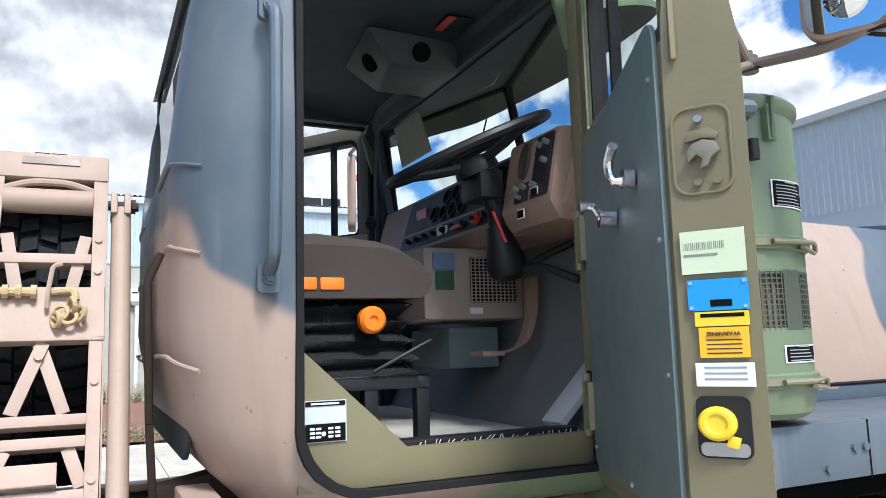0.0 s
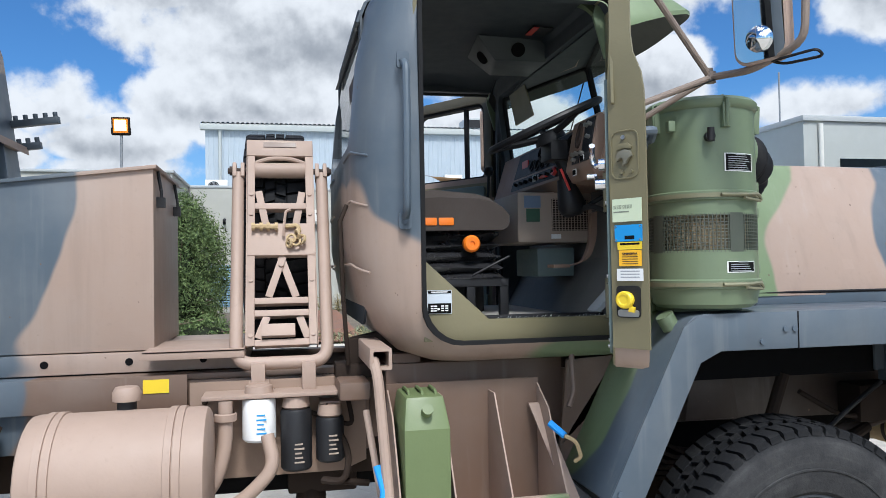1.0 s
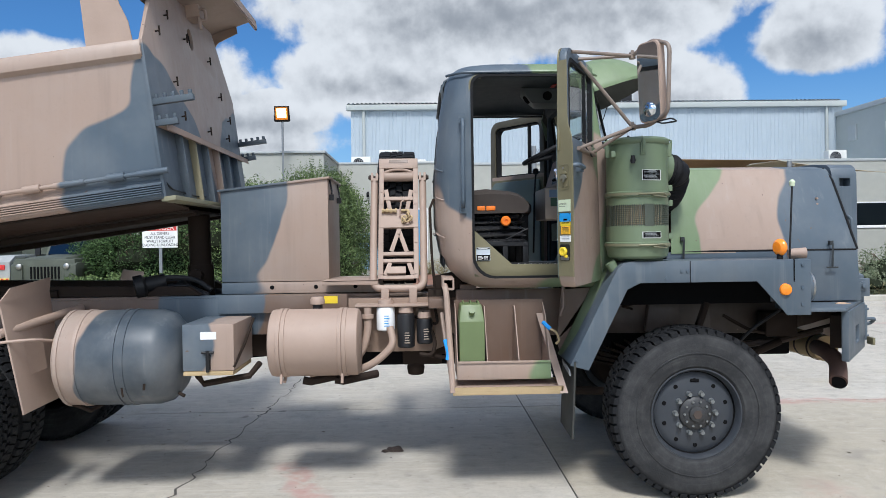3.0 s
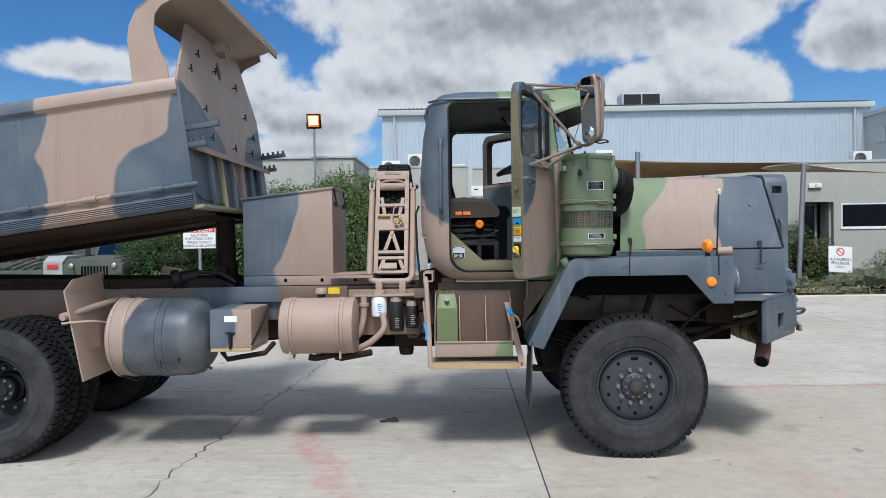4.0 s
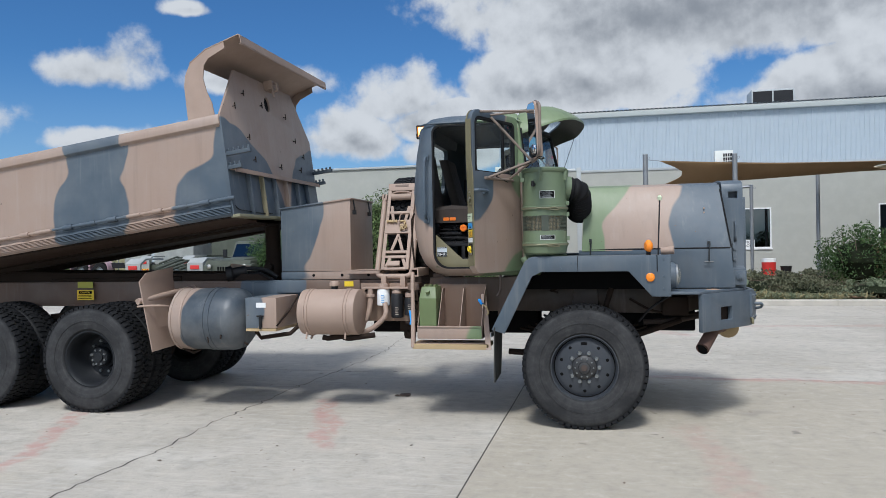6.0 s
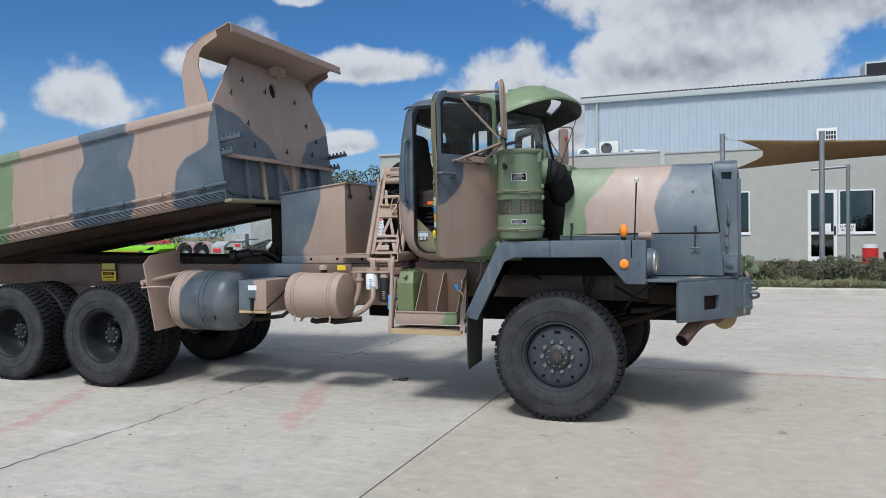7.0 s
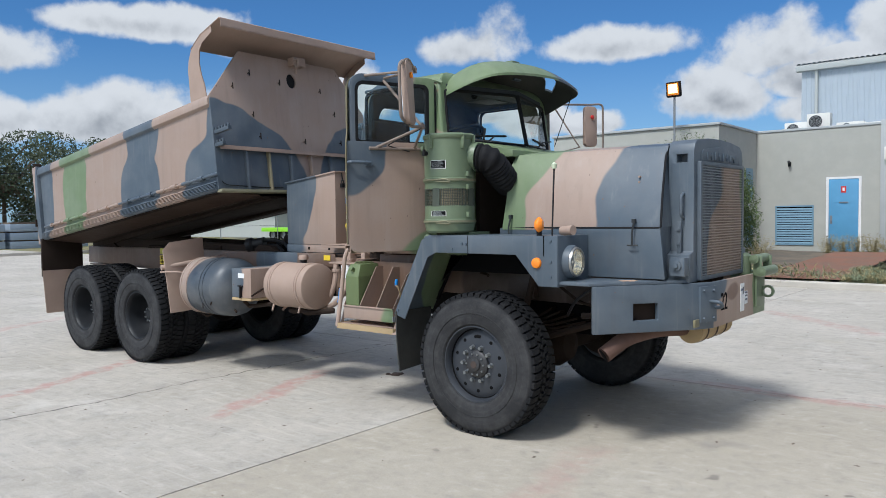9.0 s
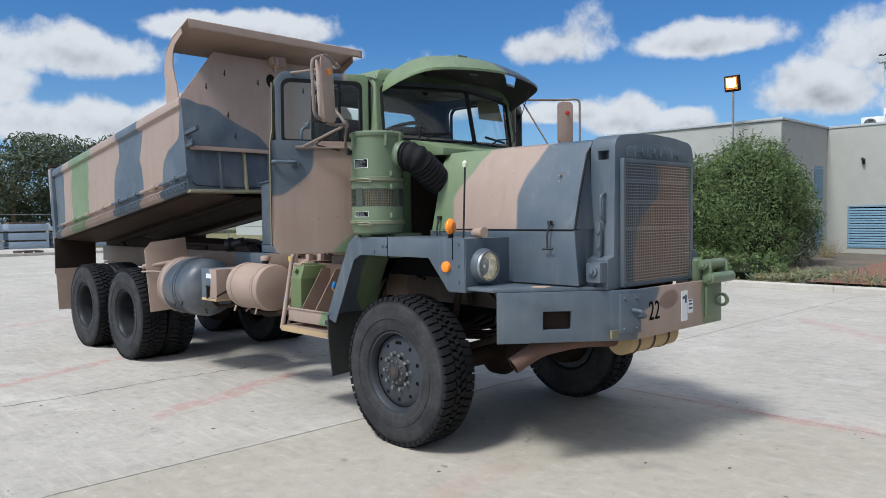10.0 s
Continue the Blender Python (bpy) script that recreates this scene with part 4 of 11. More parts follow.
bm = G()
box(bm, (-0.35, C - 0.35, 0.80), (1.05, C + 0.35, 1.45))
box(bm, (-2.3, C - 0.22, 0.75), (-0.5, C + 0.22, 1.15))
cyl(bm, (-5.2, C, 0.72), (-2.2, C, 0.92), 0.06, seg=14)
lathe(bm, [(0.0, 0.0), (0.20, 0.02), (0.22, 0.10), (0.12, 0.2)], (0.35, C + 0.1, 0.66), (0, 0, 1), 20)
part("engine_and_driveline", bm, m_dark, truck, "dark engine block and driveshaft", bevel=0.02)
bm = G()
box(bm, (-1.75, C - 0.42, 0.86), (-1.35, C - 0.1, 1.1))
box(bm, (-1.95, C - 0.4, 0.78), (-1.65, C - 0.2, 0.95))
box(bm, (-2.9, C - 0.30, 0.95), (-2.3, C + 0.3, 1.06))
# driveline bulk added here to close sunlit gaps in the truck's shadow
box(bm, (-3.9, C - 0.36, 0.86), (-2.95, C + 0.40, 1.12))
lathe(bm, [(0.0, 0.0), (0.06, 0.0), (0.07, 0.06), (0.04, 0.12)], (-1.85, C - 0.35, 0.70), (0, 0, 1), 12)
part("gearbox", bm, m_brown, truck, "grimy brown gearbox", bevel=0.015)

# steering link and shocks behind the front wheel
bm = G()
tube(bm, [(-0.75, -0.62, 0.62), (0.05, -0.72, 0.60)], 0.03)
tube(bm, [(0.25, -0.70, 1.25), (0.05, -0.66, 0.62)], 0.028)
tube(bm, [(0.9, -0.45, 0.92), (0.15, -0.66, 0.68)], 0.028)
part("steering_link", bm, m_brown, truck)

# springs, pipes and brackets that show under the fender
for s in (-1, 1):
    coil = [(-0.30 + 0.035 * math.cos(k * 0.8), C + s * 0.66 + 0.035 * math.sin(k * 0.8), 1.20 + 0.0055 * k) for k in range(48)]
    part("coil_spring", tube(G(), coil, 0.009, 6), m_brown, truck, "small coil spring")
    bm = prism(G(), [(-0.14, 1.02), (-0.10, 1.30), (0.10, 1.30), (0.14, 1.02)], "y", C + s * 0.50, C + s * 0.56)
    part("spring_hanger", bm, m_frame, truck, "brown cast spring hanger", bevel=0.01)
    for x in (0.32, 0.52):
        bm = box(G(), (x - 0.012, C + s * 0.715, 1.26), (x + 0.012, C + s * 0.738, 1.52))
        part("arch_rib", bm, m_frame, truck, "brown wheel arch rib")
for line, r, mat in (([(1.30, -0.52, 1.06), (0.95, -0.56, 0.98), (0.62, -0.60, 1.02), (0.42, -0.58, 1.14)], 0.012, m_brown), ([(1.25, -0.40, 1.00), (0.9, -0.42, 0.92), (0.55, -0.46, 0.90)], 0.026, m_rust),
                     ([(0.80, -0.66, 1.18), (0.60, -0.66, 1.05), (0.50, -0.60, 0.92)], 0.012, m_black)):
    part("hose", tube(G(), bend(line, 0.08), r, 10), mat, truck, "hose under the engine")
bm = box(G(), (0.72, -0.62, 0.98), (0.96, -0.46, 1.16))
part("steering_box", bm, m_brown, truck, "grimy steering box", bevel=0.02)

# ---- front bumper: front face, slanting corner and short side
plan = [(1.02, C - 1.21), (1.51, C - 0.57), (1.58, C - 0.42), (1.58, 0.84), (1.53, 0.91), (1.02, C + 1.21)]
plan_in = [(0.99, C - 1.17), (1.47, C - 0.545), (1.545, C - 0.40), (1.545, 0.82), (1.49, 0.885), (0.99, C + 1.17)]
ring = plan + plan_in[::-1]
d = (V((1.51, C - 0.57, 0)) - V((1.02, C - 1.21, 0))).normalized()
nrm = V((d.y, -d.x, 0))
a0, a1 = V((1.02, C - 1.21, 0)) + d * 0.31, V((1.02, C - 1.21, 0)) + d * 0.50
cut = G()
hexa(cut, [tuple(p + o * nrm + V((0, 0, z))) for z in (0.965, 1.085) for p, o in ((a0, -0.2), (a0, 0.2), (a1, 0.2), (a1, -0.2))])
bm = carve(prism(G(), ring, "z", 0.88, 1.215), [cut])
bumper = part("front_bumper", bm, m_bumper, truck, "heavy steel bumper, slate, tan and green, scratched", bevel=0.008)
bm = prism(G(), [(1.135, -0.925), (1.40, -0.585), (1.32, -0.53), (1.06, -0.86)], "z", 0.93, 1.16)
part("bumper_bracket", bm, m_brown, truck, "dark bracket behind the bumper corner", bevel=0.01)
bm = G()
prism(bm, [(0.74, -1.17), (1.0, -1.18), (1.47, C - 0.60), (1.47, C - 0.45), (1.30, C - 0.5), (1.30, -0.72), (0.74, -0.74)], "z", 1.216, 1.240)
part("bumper_ledge", bm, m_fender, truck, "slate tread plate behind the bumper", bevel=0.006)
bm = G()
prism(bm, [(0.74, 2 * C + 1.17), (1.0, 2 * C + 1.18), (1.47, C + 0.60), (1.30, C + 0.5), (1.30, C + 0.76), (0.74, C + 0.78)], "z", 1.216, 1.240)
part("bumper_ledge", bm, m_fender, truck, bevel=0.006)
bm = G()
prism(bm, [(1.085, -0.90), (1.10, -0.855), (1.135, -0.84), (1.15, -0.80), (1.19, -0.815), (1.185, -0.86), (1.20, -0.885), (1.155, -0.895), (1.13, -0.925)], "z", 1.2405, 1.2435)
part("bare_patch", bm, plain("bare_wood_patch", (0.55, 0.36, 0.24), 0.8), truck, "pale scraped patch")
# corner tow plate, marking, stickers
bm = G()
hexa(bm, [(1.50, C - 0.55, 0.93), (1.535, C - 0.56, 0.93), (1.597, C - 0.41, 0.93), (1.56, C - 0.40, 0.93), (1.50, C - 0.55, 1.19), (1.535, C - 0.56, 1.19), (1.597, C - 0.41, 1.19), (1.56, C - 0.40, 1.19)])
for z in (0.96, 1.16):
    for x, y in ((1.548, C - 0.53), (1.585, C - 0.44)):
        cyl(bm, (x - 0.01, y, z), (x + 0.012, y - 0.005, z), 0.011, seg=6)
tube(bm, bend([(1.57, C - 0.47, 1.08), (1.645, C - 0.48, 1.08), (1.645, C - 0.42, 1.04), (1.59, C - 0.42, 1.03)], 0.03), 0.014, 8)
part("tow_plate", bm, m_fender, bumper, "slate tow hook plate", bevel=0.003)
words("marking", "22", 0.185, m_dark, bumper, put(1.5835, C - 0.215, 1.05) @ FACE_EAST, "black stencilled number", 0.8)
bm = G()
box(bm, (1.58, 0.20, 0.94), (1.584, 0.29, 1.16))
part("label_sheet", bm, m_white, bumper, "white paper label")
bm = G()
box(bm, (1.58, 0.30, 0.99), (1.584, 0.37, 1.09))
part("label_sheet", bm, m_white, bumper, "small white label")
bm = G()
for z in (1.02, 1.05, 1.075):
    box(bm, (1.584, 0.31, z), (1.5855, 0.36, z + 0.012))
box(bm, (1.584, 0.215, 1.10), (1.5855, 0.245, 1.12))
box(bm, (1.584, 0.25, 1.07), (1.5855, 0.275, 1.13))
part("print", bm, m_solar, bumper, "dark unreadable print")
bm = G()
box(bm, (1.515, -0.62, 0.905), (1.535, -0.54, 0.96))
part("marker_lamp", bm, m_olive, bumper, "small amber-brown lamp", bevel=0.006, m=None)
# green recovery rollers and tow eye at the far corner
bm = G()
cyl(bm, (1.50, 0.56, 1.19), (1.50, 0.56, 1.36), 0.052, seg=18)
cyl(bm, (1.50, 0.56, 1.36), (1.50, 0.56, 1.385), 0.052, 0.03, seg=18)
box(bm, (1.581, 0.56, 0.94), (1.598, 0.78, 1.24))
box(bm, (1.575, 0.535, 1.20), (1.645, 0.55, 1.36))
box(bm, (1.575, 0.80, 1.20), (1.645, 0.815, 1.36))
tow = part("tow_bracket", bm, m_green, bumper, "green tow bracket", bevel=0.004)
bm = G()
for x, z, y0, y1, r in ((1.59, 1.335, 0.50, 0.84, 0.038), (1.645, 1.235, 0.50, 0.86, 0.040)):
    cyl(bm, (x, y0, z), (x, y1, z), r, seg=18)
    cyl(bm, (x, y0 - 0.008, z), (x, y0 - 0.001, z), r * 0.55, seg=12)
part("roller", bm, m_green, bumper, "green fairlead roller", bevel=0.004)
bm = G()
lathe(bm, [(0.032, -0.015), (0.052, -0.015), (0.052, 0.015), (0.032, 0.015), (0.032, -0.015)], (1.64, 0.72, 1.06), (0, 1, 0), 16)
box(bm, (1.597, 0.70, 1.02), (1.608, 0.74, 1.10))
part("tow_eye", bm, m_green, bumper, "green tow eye", bevel=0.003)

# wrapped exhaust under the bumper and the rusty tailpipe
bm = G()
cyl(bm, (1.36, C - 0.30, 0.83), (1.36, C + 0.35, 0.83), 0.10, seg=24)
part("exhaust_muffler", bm, m_wrap, truck, "heat-wrapped muffler under the bumper")
bm = G()
for y in (-0.2, 0.0, 0.2):
    lathe(bm, [(0.103, -0.012), (0.106, -0.012), (0.106, 0.012), (0.103, 0.012)], (1.36, C + y, 0.83), (0, 1, 0), 24)
part("muffler_band", bm, m_rust, truck)
bm = G()
tube(bm, bend([(1.30, C - 0.28, 0.84), (1.20, -0.55, 0.86), (1.12, -0.86, 0.83), (1.03, -1.02, 0.72)], 0.12), 0.058, 16)
pipe = part("exhaust_pipe", bm, m_pipe, truck, "rusty brown tailpipe bent downward")
# black disc on the closed end, the dark inside of the pipe painted on
bm = G()
lathe(bm, [(0.052, 0.0), (0.0, 0.0)], (1.0265, -1.0245, 0.7165), (-0.55, -0.65, -0.5), 16)
part("pipe_mouth", bm, m_dark, pipe)

# ---- fenders
def fender(s):
    y_out, y_in = C + s * 1.225, C + s * 0.74
    bm = G()
    # top sheet with the sloping rear part
    rows = [[(x, y_out, z), (x, y_in, z)] for x, z in [(-0.83, 0.90), (-0.52, 1.52), (-0.48, 1.555), (-0.44, 1.565), (0.70, 1.565), (0.75, 1.55)]]
    sheet(bm, rows, (0.012, 0, -0.012))
    # outer skirt
    outer = [(-0.835, 0.895), (-0.52, 1.522), (-0.44, 1.566), (0.755, 1.566), (0.755, 1.20), (0.60, 1.20), (0.40, 1.425), (-0.37, 1.425), (-0.455, 1.385), (-0.715, 0.86)]
    prism(bm, outer, "y", y_out - 0.006, y_out + 0.006)
    # front panel
    box(bm, (0.748, y_out, 1.20), (0.760, y_in, 1.566))
    f = part("front_fender", bm, m_fender, truck, "slate steel fender with a flat top and sloping rear", bevel=0.006)
    # arch panel in near-black, the shade beneath the fender put into its colour
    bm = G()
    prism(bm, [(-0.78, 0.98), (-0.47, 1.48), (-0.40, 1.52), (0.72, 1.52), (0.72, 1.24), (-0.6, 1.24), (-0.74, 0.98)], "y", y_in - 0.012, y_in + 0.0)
    part("inner_panel", bm, m_dark, f, "inner wheel arch, shade painted in as black")
    bm = G()
    for x, z in ((-0.10, 1.50), (-0.06, 1.50), (0.70, 1.53), (0.70, 1.27), (0.70, 1.38), (-0.79, 0.93), (-0.2, 1.455)):
        cyl(bm, (x, y_out + s * 0.004, z), (x, y_out + s * 0.014, z), 0.011, seg=8)
    part("rivet", bm, m_blue, f)
    bm = G()
    box(bm, (0.640, y_out - 0.008, 1.42), (0.648, y_out + 0.008, 1.566))
    box(bm, (-0.045, y_out - 0.0075, 1.42), (-0.040, y_out + 0.0075, 1.566))
    part("panel_joint", bm, m_dark, f)
    # round side lamp and headlight pod
    bm = G()
    lathe(bm, [(0.040, 0.0), (0.036, 0.020), (0.02, 0.028), (0.0, 0.028)], (0.585, y_out + s * 0.004, 1.37), (0, s, 0), 20)
    part("side_lamp", bm, m_amber, f, "round amber side lamp")
    hy = C + s * 1.06
    bm = G()
    lathe(bm, [(0.118, -0.06), (0.122, 0.02), (0.112, 0.045), (0.098, 0.05), (0.096, 0.03)], (0.765, hy, 1.375), (1, 0, 0), 28)
    hl = part("headlight", bm, m_fender, f, "round headlight in a slate bezel")
    bm = G()
    lathe(bm, [(0.097, 0.035), (0.094, 0.06), (0.06, 0.085), (0.0, 0.095)], (0.765, hy, 1.375), (1, 0, 0), 28)
    rim = lathe(G(), [(0.094, 0.05), (0.096, 0.062), (0.104, 0.062), (0.108, 0.046)], (0.765, hy, 1.375), (1, 0, 0), 28)
    part("lamp_rim", rim, m_steel, f, "dull bright lamp rim")
    lens = part("lens", bm, m_lens, f, "clear ribbed headlight lens")
    lens.visible_shadow = False
    bowl = lathe(G(), [(0.094, 0.045), (0.082, 0.012), (0.055, -0.022), (0.0, -0.04)], (0.765, hy, 1.375), (1, 0, 0), 28)
    part("reflector", bowl, m_reflector, f, "silvered headlight bowl")
    bulb = lathe(G(), [(0.0, -0.04), (0.012, -0.03), (0.014, 0.015), (0.0, 0.028)], (0.765, hy, 1.375), (1, 0, 0), 12)
    part("bulb", bulb, m_chrome, f, "headlight bulb")
    return f


fender(-1)
fender(1)
# mud flap behind the front wheel, strap and splash plate
bm = G()
rows = [[(-0.812 - 0.003 * k, -1.20 + 0.003 * k * k, 0.92 - 0.129 * k), (-0.802 - 0.006 * k, -0.76, 0.92 - 0.124 * k)] for k in range(5)]
sheet(bm, rows, (0.012, 0.0, 0.0))
part("mud_flap", bm, m_flap, truck, "black rubber mud flap")
bm = G()
sheet(bm, [[(-0.84, -1.205, 0.87), (-0.80, -0.75, 0.87)], [(-0.835, -1.205, 0.83), (-0.795, -0.75, 0.83)]], (-0.008, 0, 0))
part("flap_clamp", bm, m_galv, truck)

# lamps, aerial base and horn on the fender top
bm = G()
lathe(bm, [(0.0, -0.03), (0.035, -0.028), (0.055, -0.010), (0.058, 0.0), (0.055, 0.010), (0.035, 0.028), (0.0, 0.03)], (0.575, -1.14, 1.645), (1, 0.35, 0), 24)
ind = part("indicator_lamp", bm, m_amber, truck, "amber pancake indicator lamp")
bm = G()
cyl(bm, (0.575, -1.14, 1.566), (0.575, -1.14, 1.60), 0.02, seg=12)
part("foot", bm, m_seal, ind)
bm = G()
tube(bm, [(0.66, -1.10, 1.566), (0.665, -1.10, 1.70), (0.68, -1.10, 2.06)], 0.0065, 8)
mast = part("width_marker", bm, m_black, truck, "thin black bumper-guide rod")
bm = G()
lathe(bm, [(0.0, 0.0), (0.016, 0.0), (0.02, 0.03), (0.008, 0.045), (0.0, 0.045)], (0.68, -1.10, 2.05), (0, 0, 1), 12)
part("tip", bm, m_lime, mast, "pale rod tip")
bm = G()
cyl(bm, (0.69, -1.02, 1.60), (0.80, -1.04, 1.605), 0.03, 0.036, seg=16)
cyl(bm, (0.72, -1.02, 1.565), (0.72, -1.02, 1.60), 0.015, seg=8)
part("small_lamp", bm, m_tan, truck, "small tan lamp housing on the fender")

# ---- hood, lower side panels, radiator shell, grille
def hood_row(x, half_top, half_low, z_top, z_low):
    mid = half_low - 0.9 * (half_low - half_top - 0.03) * 0.25 / (z_top - 0.10 - z_low)
    return [(x, C - half_low, z_low), (x, C - mid, z_low + 0.25), (x, C - half_top - 0.03, z_top - 0.10), (x, C - half_top + 0.03, z_top - 0.022), (x, C - half_top * 0.6, z_top + 0.012),
            (x, C, z_top + 0.03), (x, C + half_top * 0.6, z_top + 0.012), (x, C + half_top - 0.03, z_top - 0.022), (x, C + half_top + 0.03, z_top - 0.10), (x, C + mid, z_low + 0.25), (x, C + half_low, z_low)]


bm = G()
rows = []
for t in (0.0, 0.12, 0.35, 0.6, 0.85, 1.0):
    x_t, x_b = 0.02 + t * 1.245, -0.02 + t * 1.34
    row = hood_row(0, 0.66 - 0.14 * t, 0.79 - 0.02 * t, 2.235 + 0.004 * t, 1.622)
    rows.append([(x_b + (x_t - x_b) * (z - 1.622) / 0.62, y, z) for _, y, z in row])
sheet(bm, rows, (0, 0, -0.02))
hood = part("hood", bm, m_hood, truck, "long camouflaged engine hood")
# front flange of the hood against the radiator shell
bm = G()
edge = rows[-1]
flange = [[tuple(V(p) - V((0.004, 0, 0))) for p in edge], [(p[0] - 0.004, C + (p[1] - C) * 0.62, 1.622 + (p[2] - 1.622) * 0.80) for p in edge]]
sheet(bm, flange, (-0.012, 0, 0))
part("hood_flange", bm, m_fender, truck, "slate flange of the hood's front edge")
bm = G()
for s in (-1, 1):
    hexa(bm, [(1.285, C + s * 0.545, 1.25), (1.305, C + s * 0.545, 1.25), (1.335, C + s * 0.775, 1.25), (1.315, C + s * 0.775, 1.25),
              (1.285, C + s * 0.545, 1.64), (1.305, C + s * 0.545, 1.64), (1.315, C + s * 0.775, 1.61), (1.295, C + s * 0.775, 1.61)])
part("shell_cheek", bm, m_fender, truck, "slate panel beside the radiator shell")
bm = G()
for s in (-1, 1):
    y = C + s * 0.775
    prism(bm, [(-0.05, 1.565), (-0.05, 1.612), (1.325, 1.612), (1.36, 1.25), (0.70, 1.25), (0.70, 1.565)], "y", y - 0.008, y + 0.008)
part("hood_side_panel", bm, m_fender, truck, "slate lower engine side panel", bevel=0.003)
bm = G()
for s in (-1, 1):
    y = C + s * 0.782
    tube(bm, [(-0.02, y, 1.617), (1.32, y, 1.617)], 0.007, 6)
    tube(bm, [(1.33, y, 1.62), (1.30, C + s * 0.675, 1.88), (1.275, C + s * 0.56, 2.13), (1.258, C + s * 0.46, 2.225)], 0.008, 6)
part("hood_seal", bm, m_seal, truck)
# latches, rivets, hood brackets
bm = G()
for x, z in ((1.13, 1.56), (0.06, 1.60)):
    tube(bm, [(x - 0.04, -0.775, z - 0.07), (x + 0.04, -0.775, z - 0.07)], 0.007, 6)
    tube(bm, [(x, -0.775, z - 0.07), (x, -0.78, z + 0.02), (x + 0.01, -0.765, z + 0.10)], 0.007, 6)
    box(bm, (x - 0.010, -0.765, z + 0.09), (x + 0.014, -0.735, z + 0.12))
part("hood_latch", bm, plain("dark_latch_metal", (0.035, 0.038, 0.040), 0.45, 0.4, amount=0.2), truck, "dark metal over-centre hood latches")
bm = G()
for x in (0.27, 0.33):
    for z in (1.70, 1.735, 1.80, 1.86):
        y = C - 0.783 + (z - 1.622) * 0.235
        cyl(bm, (x, y + 0.006, z), (x, y - 0.004, z), 0.0035, seg=6)
for z in (1.87, 1.91):
    cyl(bm, (1.11, C - 0.60, z + 0.08), (1.11, C - 0.655, z + 0.08), 0.008, seg=6)
part("rivet", bm, m_tan, truck)
shell_out = [(C - 0.62, 1.22), (C - 0.62, 1.42), (C - 0.545, 1.44), (C - 0.535, 2.08), (C - 0.532, 2.175), (C - 0.51, 2.222), (C - 0.46, 2.250), (C - 0.25, 2.272), (C, 2.280),
             (C + 0.25, 2.272), (C + 0.46, 2.250), (C + 0.51, 2.222), (C + 0.532, 2.175), (C + 0.535, 2.08), (C + 0.545, 1.44), (C + 0.62, 1.42), (C + 0.62, 1.22)]
win = G()
box(win, (1.40, C - 0.46, 1.235), (1.7, C + 0.46, 2.085))
slot = G()
box(slot, (1.345, -0.6, 2.085), (1.425, -0.40, 2.145))
slot2 = G()
box(slot2, (1.345, 0.5, 2.085), (1.425, 0.75, 2.145))
bm = carve(prism(G(), shell_out, "x", 1.285, 1.475), [win, slot, slot2])
shell = part("radiator_shell", bm, m_fender, truck, "slate radiator shell with arched top", bevel=0.008)
bm = G()
prism(bm, [(C - 0.40, 2.10), (C - 0.40, 2.16), (C - 0.36, 2.185), (C, 2.225), (C + 0.36, 2.185), (C + 0.40, 2.16), (C + 0.40, 2.10)], "x", 1.475, 1.484)
badge = part("badge_plate", bm, m_fender, shell, "arched raised badge plate", bevel=0.003)
bm = G()
# the maker's name stands as four plain raised blocks
for y in (-0.245, -0.085, 0.085, 0.245):
    for dy in (-0.05, 0.04):
        box(bm, (1.484, C + y + dy - 0.012, 2.112), (1.494, C + y + dy + 0.022, 2.178 - abs(y) * 0.05))
    box(bm, (1.484, C + y - 0.05, 2.138), (1.492, C + y + 0.05, 2.154))
part("badge_blocks", bm, m_blue, shell, "plain raised badge shapes", bevel=0.003)
bm = G()
ring_plate(bm, rounded(C - 0.475, C + 0.475, 1.225, 2.095, 0.012, 2), rounded(C - 0.445, C + 0.445, 1.255, 2.065, 0.006, 2), "x", 1.474, 1.505)
part("grille_frame", bm, m_fender, shell, "slate grille frame", bevel=0.003)
bm = G()
ny, nz = 38, 40
for i in range(ny):
    y = C - 0.445 + 0.89 * (i + 0.5) / ny
    box(bm, (1.491, y - 0.0030, 1.25), (1.4965, y + 0.0030, 2.07))
for i in range(nz):
    z = 1.255 + 0.81 * (i + 0.5) / nz
    box(bm, (1.4915, C - 0.45, z - 0.0034), (1.4985, C + 0.45, z + 0.0034))
for z in (1.62, 1.80, 1.95):
    box(bm, (1.470, C - 0.45, z - 0.012), (1.482, C + 0.45, z + 0.012))
part("grille_mesh", bm, m_grille, shell, "camouflaged wire mesh grille")
bm = G()
box(bm, (1.41, C - 0.46, 1.235), (1.425, C + 0.46, 2.085))
part("radiator_core", bm, m_dark, shell, "dark radiator core")
bm = G()
box(bm, (1.36, -0.66, 1.27), (1.47, -0.56, 1.40))
cyl(bm, (1.415, -0.662, 1.345), (1.415, -0.675, 1.345), 0.035, seg=16)
cyl(bm, (1.415, -0.675, 1.345), (1.415, -0.69, 1.345), 0.018, seg=6)
box(bm, (1.37, -0.555, 1.42), (1.40, -0.53, 1.66))
for z in (1.50, 1.60):
    cyl(bm, (1.385, -0.555, z), (1.385, -0.568, z), 0.014, seg=8)
tube(bm, bend([(1.40, -0.50, 1.68), (1.40, -0.55, 1.70), (1.40, -0.55, 1.84), (1.40, -0.50, 1.86)], 0.03), 0.012, 8)
part("shell_bracket", bm, m_fender, truck, "hood hinge bracket and pull handle", bevel=0.003)

